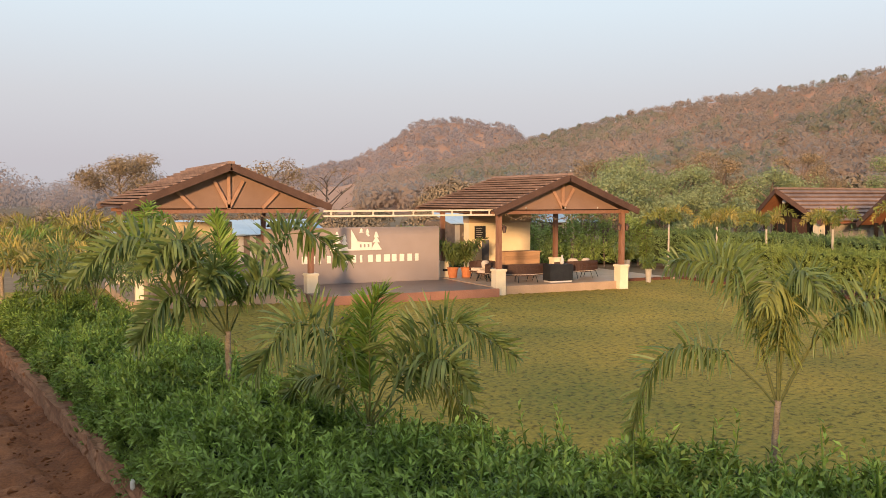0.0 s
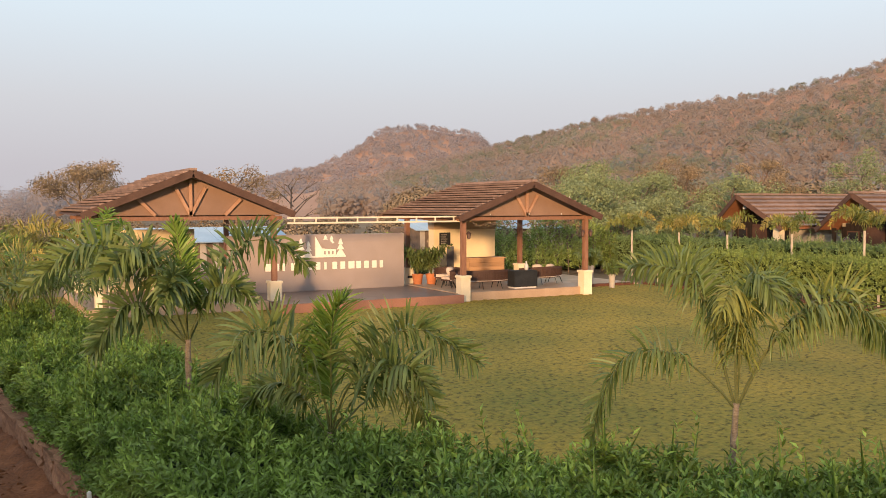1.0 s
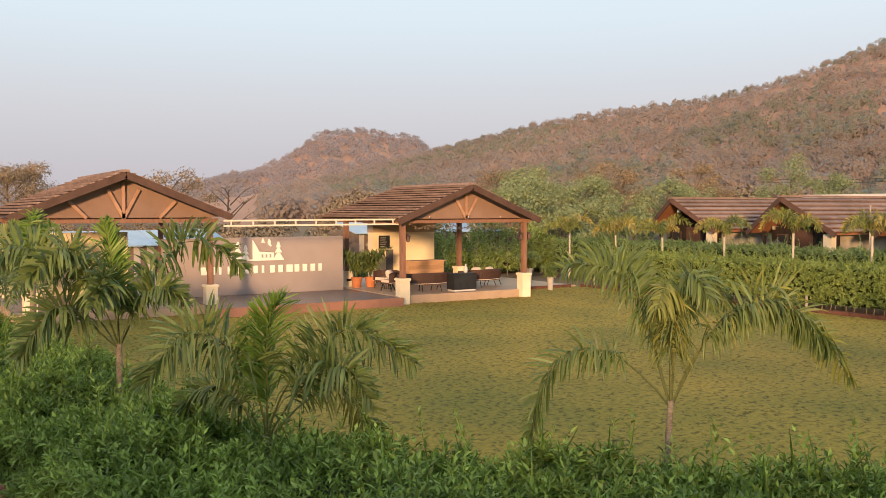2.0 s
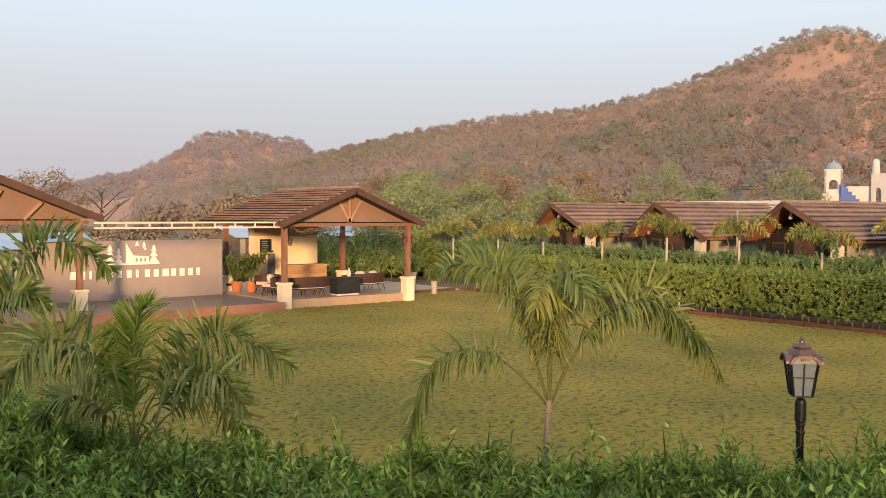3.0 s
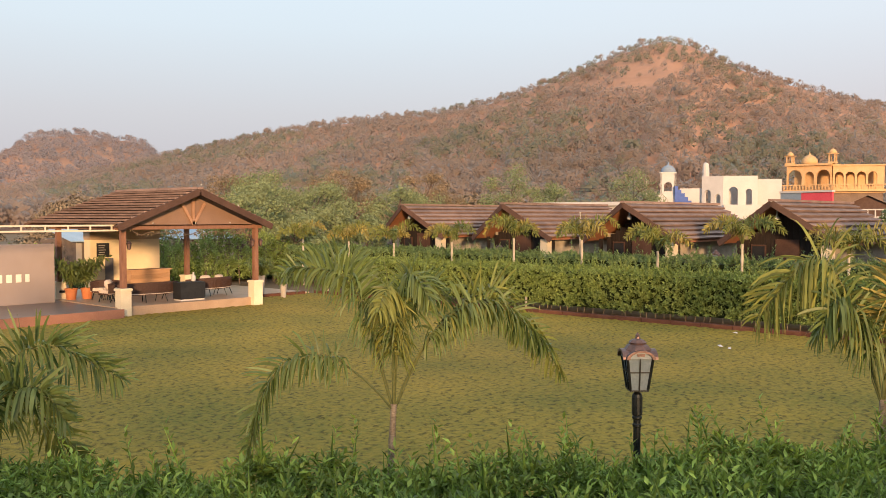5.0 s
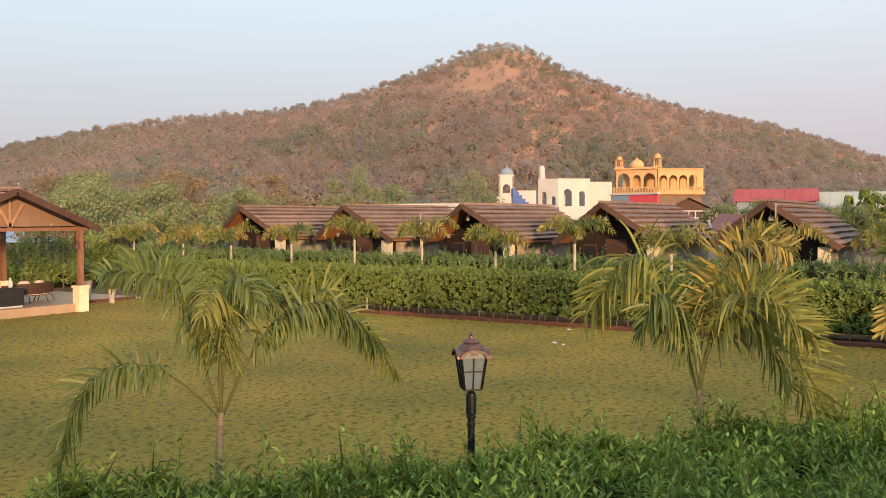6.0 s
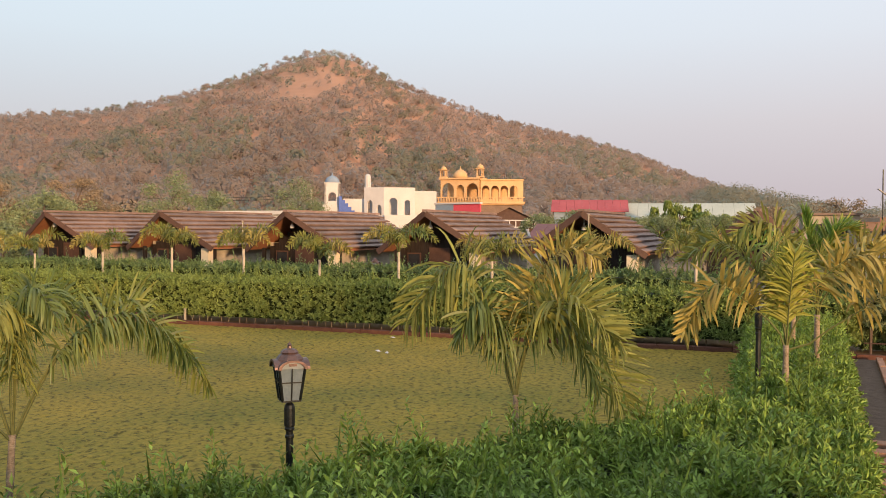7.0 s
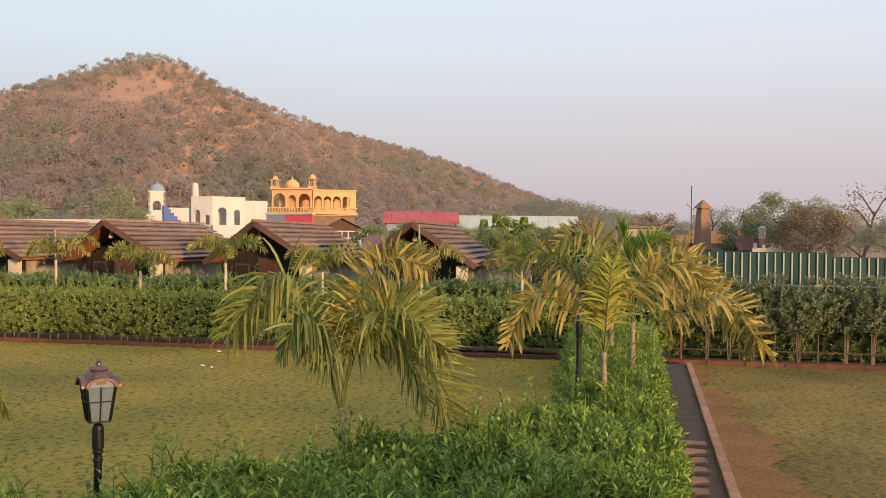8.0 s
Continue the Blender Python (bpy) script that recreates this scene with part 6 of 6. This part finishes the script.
# golden arcaded palace, its nearest corner towards the garden
palace = thing("palace_building", (123.2, 41.2, 0), label="golden sandstone arcaded palace with small domed turrets", category="building")
place(part("lower_storey", boxes((0.6, 6.3, 0.3, 6.3, 0, 6.29)), M_THATCH, palace), 0, 0, 0, 0)
left = part("arcade_wall", arch_wall(5.9, 3.2, 0.35, [(-1.85, 0.35, 1.7, 0.95), (0.08, 0.35, 1.8, 0.6), (1.9, 0.35, 1.7, 0.9)]), M_SAND, palace)
place(left, 0.0, 3.15, 6.6, -90)
right = part("arcade_wall", arch_wall(6.2, 3.05, 0.35, [(-2.35, 0.35, 1.75, 0.54), (-1.0, 0.35, 1.75, 0.54), (0.35, 0.35, 1.75, 0.54), (1.7, 0.35, 1.75, 0.54)]), M_SAND, palace)
place(right, 1.55, -2.75, 6.6, -64)
rear = part("rear_wall", boxes((-3.05, 3.05, 2.3, 2.6, 0, 3.0)), M_SAND, palace)
place(rear, 1.55, -2.75, 6.6, -64)
cap = part("wing_cornice", boxes((-3.2, 3.2, -0.15, 2.7, 3.052, 3.25), bevel=0.04), M_SAND, palace)
place(cap, 1.55, -2.75, 6.6, -64)
foot = part("wing_base", boxes((-3.2, 3.2, -0.3, 2.7, -0.5, -0.002), bevel=0.04), M_SAND, palace)
place(foot, 1.55, -2.75, 6.6, -64)
under = part("wing_lower_storey", boxes((-3.0, 3.0, 0.0, 1.8, -6.6, -0.502)), M_THATCH, palace)
place(under, 1.55, -2.75, 6.6, -64)
part("floor_cornice", boxes((-0.6, 6.0, -0.3, 6.4, 6.3, 6.6), bevel=0.05), M_SAND, palace)
part("back_wall", boxes((2.6, 3.0, 0.2, 6.0, 6.6, 9.7)), M_SAND, palace)
part("roof_slab", boxes((-0.35, 3.2, 0.0, 6.3, 9.8, 10.05), bevel=0.05), M_SAND, palace)
for k in range(16):
    part("baluster", boxes((-0.75, -0.65, -0.2 + 0.42 * k, -0.08 + 0.42 * k, 6.6, 7.15)), M_SAND, palace)
part("balustrade_rail", boxes((-0.8, -0.6, -0.3, 6.5, 7.15, 7.27)), M_SAND, palace)
for k in range(15):
    place(part("baluster", boxes((-3.1 + 0.42 * k, -2.98 + 0.42 * k, -0.75, -0.65, 0, 0.55)), M_SAND, palace), 1.55, -2.75, 6.6, -64)
place(part("balustrade_rail", boxes((-3.15, 3.2, -0.8, -0.6, 0.551, 0.67)), M_SAND, palace), 1.55, -2.75, 6.6, -64)
place(part("balcony_slab", boxes((-3.2, 3.25, -0.9, -0.302, -0.3, -0.002)), M_SAND, palace), 1.55, -2.75, 6.6, -64)
for tx, ty, r, hh in ((0.2, 5.7, 0.42, 0.9), (0.2, 0.1, 0.5, 1.0)):
    turret = part("turret", boxes((tx - 0.5, tx + 0.5, ty - 0.5, ty + 0.5, 10.05, 10.25)), M_SAND, palace)
    for a, b in ((-1, -1), (-1, 1), (1, -1), (1, 1)):
        part("turret_post", boxes((tx + a * 0.35 - 0.07, tx + a * 0.35 + 0.07, ty + b * 0.35 - 0.07, ty + b * 0.35 + 0.07, 10.25, 10.25 + hh)), M_SAND, turret)
    bm = boxes((tx - 0.6, tx + 0.6, ty - 0.6, ty + 0.6, 10.25 + hh, 10.35 + hh))
    dome(bm, tx, ty, 10.35 + hh, r)
    part("turret_dome", bm, M_SAND, turret)
bm = bmesh.new()
dome(bm, 1.0, 3.4, 10.05, 1.05, 1.0, 18)
part("main_dome", bm, M_SAND, palace, smooth=True)

shop = thing("painted_wall", (121.0, 44.8, 0), -20, label="long low wall painted pink-red and grey-blue", category="wall")
part("pink_panel", boxes((0, 0.3, -5.2, -0.4, 0, 6.1)), M_PINK, shop)
part("blue_panel", boxes((0, 0.3, -0.398, 3.2, 0, 6.15)), M_STEEL_BLUE, shop)
part("coping", boxes((-0.15, 0.45, -5.3, 3.3, 6.16, 6.4)), M_WHITE, shop)

tower = thing("white_tower", (115.4, 60.9, 0), -62, label="white bell tower with slate blue dome", category="tower")
part("tower_base", boxes((-1.35, 1.35, -1.3, 1.3, 0, 6.0), bevel=0.05), M_WHITE, tower)
for k in range(4):
    ob = part("tower_face", arch_wall(2.2, 3.0, 0.25, [(0.0, 0.5, 1.2, 0.55)]), M_WHITE, tower)
    place(ob, (0, 1.1, 0, -1.1)[k], (-1.1, 0, 1.1, 0)[k], 6.0, 90 * k)
part("tower_lid", boxes((-1.15, 1.15, -1.15, 1.15, 9.0, 9.15)), M_WHITE, tower)
bm = bmesh.new()
dome(bm, 0, 0, 9.0, 1.05, 0.95, 16)
part("tower_dome", bm, M_STEEL_BLUE, tower, smooth=True)
for k in range(5):
    part("stair_block", boxes((0.9 + 0.45 * k, 1.35 + 0.45 * k, -1.75, -1.3, 0, 7.2 - 0.5 * k)), M_BLUE, tower)
white = thing("white_house", (118.6, 53.6, 0), -65, label="white plastered house with arched openings and chimney", category="house")
part("low_wing", boxes((-6.4, -2.9, 0.0, 3.0, 0, 6.9), bevel=0.03), M_WHITE, white)
place(part("front_wall", arch_wall(4.6, 8.5, 0.4, [(-0.9, 4.6, 6.4, 0.6), (1.15, 4.6, 6.3, 0.42)]), M_WHITE, white), 1.6, -1.6, 0, 12)
place(part("side_wall", arch_wall(3.2, 8.5, 0.4, [(-0.7, 4.6, 6.2, 0.45), (0.8, 4.6, 5.6, 0.4)]), M_WHITE, white), -2.0, -1.35, 0, -28)
part("house_body", boxes((-2.6, 3.6, 0.2, 4.0, 0, 8.4)), M_WHITE, white)
part("right_wing", boxes((3.602, 7.0, 0.6, 4.0, 0, 8.1)), M_WHITE, white)
bm = bmesh.new()
lathe(bm, [(0.5, 8.0), (0.48, 9.4), (0.42, 10.2), (0.3, 10.4), (0.06, 10.5)], 10, centre=(-2.9, 0.6))
part("chimney", bm, M_WHITE, white)
part("terrace_wall", boxes((-0.5, 4.2, -2.6, -2.3, 0, 4.6)), M_WHITE, white)
flat_house = thing("flat_roofed_house", (53.0, 33.0, 0), label="low white flat-roofed house behind the cottages", category="house")
part("wall", boxes((-2.0, 4.0, -3.0, 4.6, 0, 3.7)), M_WHITE, flat_house)
part("roof_slab", boxes((-2.3, 4.3, -3.3, 4.9, 3.702, 3.95), bevel=0.03), M_WHITE, flat_house)


def gable_shed(name, x, y, turn, length, depth, wall_h, ridge_h, wall_m, roof_m, label, over=0.4, sheets=10):
    """A plain building: walls, gable ends and a roof of lapped sheets; its length runs along y."""
    root = thing(name, (x, y, 0), turn, label=label, category="shed")
    part("wall", boxes((-depth / 2, depth / 2, -length / 2, length / 2, 0, wall_h)), wall_m, root)
    for sgn in (-1, 1):
        for k in range(sheets):
            y0 = -length / 2 - over + k * (length + 2 * over) / sheets
            y1 = y0 + (length + 2 * over) / sheets - 0.02
            e = depth / 2 + over
            drop = (ridge_h - wall_h) * e / (depth / 2)
            bm = bmesh.new()
            vs = [bm.verts.new(p) for p in ((0, y0, ridge_h), (0, y1, ridge_h), (sgn * e, y1, ridge_h - drop), (sgn * e, y0, ridge_h - drop), (0, y0, ridge_h + 0.06), (0, y1, ridge_h + 0.06), (sgn * e, y1, ridge_h - drop + 0.06), (sgn * e, y0, ridge_h - drop + 0.06))]
            for f in ((0, 1, 2, 3), (7, 6, 5, 4), (0, 4, 5, 1), (1, 5, 6, 2), (2, 6, 7, 3), (3, 7, 4, 0)):
                bm.faces.new([vs[i] for i in f])
            bmesh.ops.recalc_face_normals(bm, faces=bm.faces)
            part("roof_sheet", bm, roof_m, root)
        bm = bmesh.new()
        vs = [bm.verts.new((dx, sgn * (length / 2 - 0.01) - d, z)) for d in (0, sgn * 0.1) for dx, z in ((-depth / 2, wall_h), (depth / 2, wall_h), (0, ridge_h - 0.01))]
        for f in ((0, 1, 2), (5, 4, 3), (0, 3, 4, 1), (1, 4, 5, 2), (2, 5, 3, 0)):
            bm.faces.new([vs[i] for i in f])
        bmesh.ops.recalc_face_normals(bm, faces=bm.faces)
        part("gable", bm, wall_m, root)
    return root


canopy = gable_shed("canopy_hall", 92.5, 27.6, 106, 5.0, 5.4, 3.7, 5.0, M_BARGE, M_THATCH, "open hall with grey-brown sheet roof and white lattice front")
for k in range(9):
    part("lattice_post", boxes((-2.66 + 0.65 * k, -2.54 + 0.65 * k, 2.52, 2.6, 0, 3.7)), M_WHITE, canopy)
for z in (2.2, 2.9, 3.6):
    part("lattice_rail", boxes((-2.7, 2.7, 2.61, 2.67, z, z + 0.12)), M_WHITE, canopy)
gable_shed("red_roofed_hall", 110.5, 22.8, 12, 8.4, 6.0, 5.0, 6.3, M_STEEL_BLUE, M_RED_ROOF, "long hall with a red sheet roof")
gable_shed("net_house", 113.0, 13.5, 7, 19.0, 7.0, 4.2, 5.9, M_NET, M_NET, "long pale shade-net greenhouse", sheets=16)
block = thing("concrete_block_house", (72.0, -2.9, 0), 3, label="grey unplastered flat-roofed block house", category="house")
part("wall", boxes((0, 4.0, -1.9, 1.9, 0, 3.95)), M_STONEWALL, block)
part("side_room", boxes((0.6, 4.0, -3.3, -1.902, 0, 3.8)), M_STONEWALL, block)
part("roof_slab", boxes((-0.25, 4.25, -2.05, 2.1, 3.952, 4.12), bevel=0.02), M_THATCH, block)
for wy in (-1.1, 0.5):
    part("window", boxes((-0.03, -0.002, wy, wy + 0.8, 2.4, 3.3)), M_BLACK, block)
gable_shed("orange_roofed_hut", 73.5, -7.4, 4, 4.6, 3.0, 3.0, 3.75, M_WHITE, M_ORANGE, "small hut with a sunlit orange roof")
gable_shed("red_roofed_hut", 71.5, -10.1, 20, 1.7, 2.2, 2.6, 3.4, M_STEEL_BLUE, M_MAROON, "small hut with a dull red roof")
gable_shed("cottage_annex", 45.5, 10.2, 0, 3.0, 3.5, 2.5, 3.1, M_CREAM, M_MAROON, "low annex with a maroon sheet roof", sheets=6)
M_MILL = mat("weathered_brown_shingle", (0.19, 0.115, 0.08), (0.33, 0.205, 0.14), 0.9, 0.85, 0.3, 9.0, piece=0.12)
mill = thing("windmill_tower", (70.4, -6.95, 0), 28, label="brown shingled square tower with a pointed cap", category="tower")
for k in range(10):
    bm = bmesh.new()
    z0, z1 = 0.55 * k, 0.55 * k + 0.56
    lathe(bm, [(0.86 - 0.042 * k, z0), (0.83 - 0.042 * k, z1)], 4)
    part("shingle_course", bm, M_MILL, mill)
bm = bmesh.new()
lathe(bm, [(0.68, 5.46), (0.67, 5.52), (0.36, 5.82), (0.03, 6.1)], 4)
part("cap", bm, M_MILL, mill)
bm = bmesh.new()
lathe(bm, [(1.1, 2.35), (1.1, 2.45)], 8)
part("gallery", bm, M_THATCH, mill)
part("mast", boxes((-0.03, 0.03, 0.95, 1.01, 2.5, 7.1)), M_IRON, mill)
bm = bmesh.new()
beam(bm, (0, 0.75, 5.35), (0, 1.35, 5.75), 0.16, 0.05)
part("wind_vane", bm, M_POTGREY, mill)
tank = thing("water_tank", (69.8, -11.1, 0), label="grey water tank on a slim stand", category="tank")
bm = bmesh.new()
lathe(bm, [(0.28, 3.2), (0.28, 4.0), (0.2, 4.1), (0.05, 4.15)], 10)
part("tank_body", bm, M_POTGREY, tank)
part("stand", boxes((-0.22, 0.22, -0.22, 0.22, 0, 3.198)), M_THATCH, tank)
yard = thing("yard_wall", (69.0, -11.2, 0), 6, label="white yard wall with stepped posts", category="wall")
part("wall", boxes((0, 0.15, -1.2, 0.9, 0, 2.55)), M_WHITE, yard)
for k in range(4):
    part("wall_post", boxes((-0.05, 0.2, -1.2 + 0.6 * k, -1.0 + 0.6 * k, 2.551, 2.8 + 0.12 * (k % 2))), M_WHITE, yard)


def cypress(x, y, h, seed):
    rng = np.random.default_rng(seed)
    root = thing("conical_shrub", (x, y, 0), label="clipped conical green shrub before the greenhouse", category="shrub", group="conical shrubs")
    n = 420
    z = rng.uniform(0.05, 1, n)
    a = rng.uniform(0, 6.28, n)
    r = h * 0.26 * (1 - z * 0.85) * rng.uniform(0.7, 1.05, n)
    p = np.c_[r * np.cos(a), r * np.sin(a), z * h]
    v, f = leaves(p, unit(np.c_[np.cos(a) * 0.6, np.sin(a) * 0.6, np.ones(n)]), unit(np.c_[np.cos(a), np.sin(a), 0.3 * np.ones(n)]), 0.5 * np.ones(n), 0.3 * np.ones(n))
    array_mesh("foliage", v, f, M_LEAF_FAR, root)
    bm = bmesh.new()
    tube(bm, [(0, 0, 0), (0, 0, h * 0.8)], [0.08, 0.03], 6)
    part("trunk", bm, M_BRANCH, root)
    return root


for k in range(5):
    cypress(103.4 + 0.3 * k + 0.5 * math.sin(k * 2.1), 14.0 - 1.2 * k + 0.4 * math.sin(k * 3.7), 5.0 + 0.7 * math.sin(k * 1.7), 400 + k)
for k in range(9):
    tree("tree", 103.0 + 0.35 * (k % 3), 11.6 - 0.92 * k, 5.7 - 0.17 * k + 0.25 * math.sin(k * 2.3), 1.25, M_LEAF_FAR, 430 + k, "bushy green tree before the greenhouse", n=1500, leaf=0.3, first=0.08)
for k, (px, py) in enumerate(((96.0, 53.5),)):
    pole = thing("utility_pole", (px, py, 0), label="slim grey utility pole with a short crossarm", category="pole")
    bm = bmesh.new()
    tube(bm, [(0, 0, 0), (0, 0, 7.4)], [0.11, 0.07], 8)
    part("pole_shaft", bm, M_POTGREY, pole)
    part("crossarm", boxes((-0.05, 0.05, -0.7, 0.7, 6.9, 7.0)), M_POTGREY, pole)

cable = thing("power_cable", label="thin sagging cables strung from the utility pole", category="cable")
for k, dz in enumerate((0.0, -0.35)):
    bm = bmesh.new()
    tube(bm, [(96.0, 53.5, 7.0 + dz), (93.0, 58.0, 6.4 + dz), (90.0, 63.5, 6.2 + dz), (86.0, 70.0, 6.5 + dz)], 0.025, 5)
    part("cable_line", bm, M_IRON, cable)
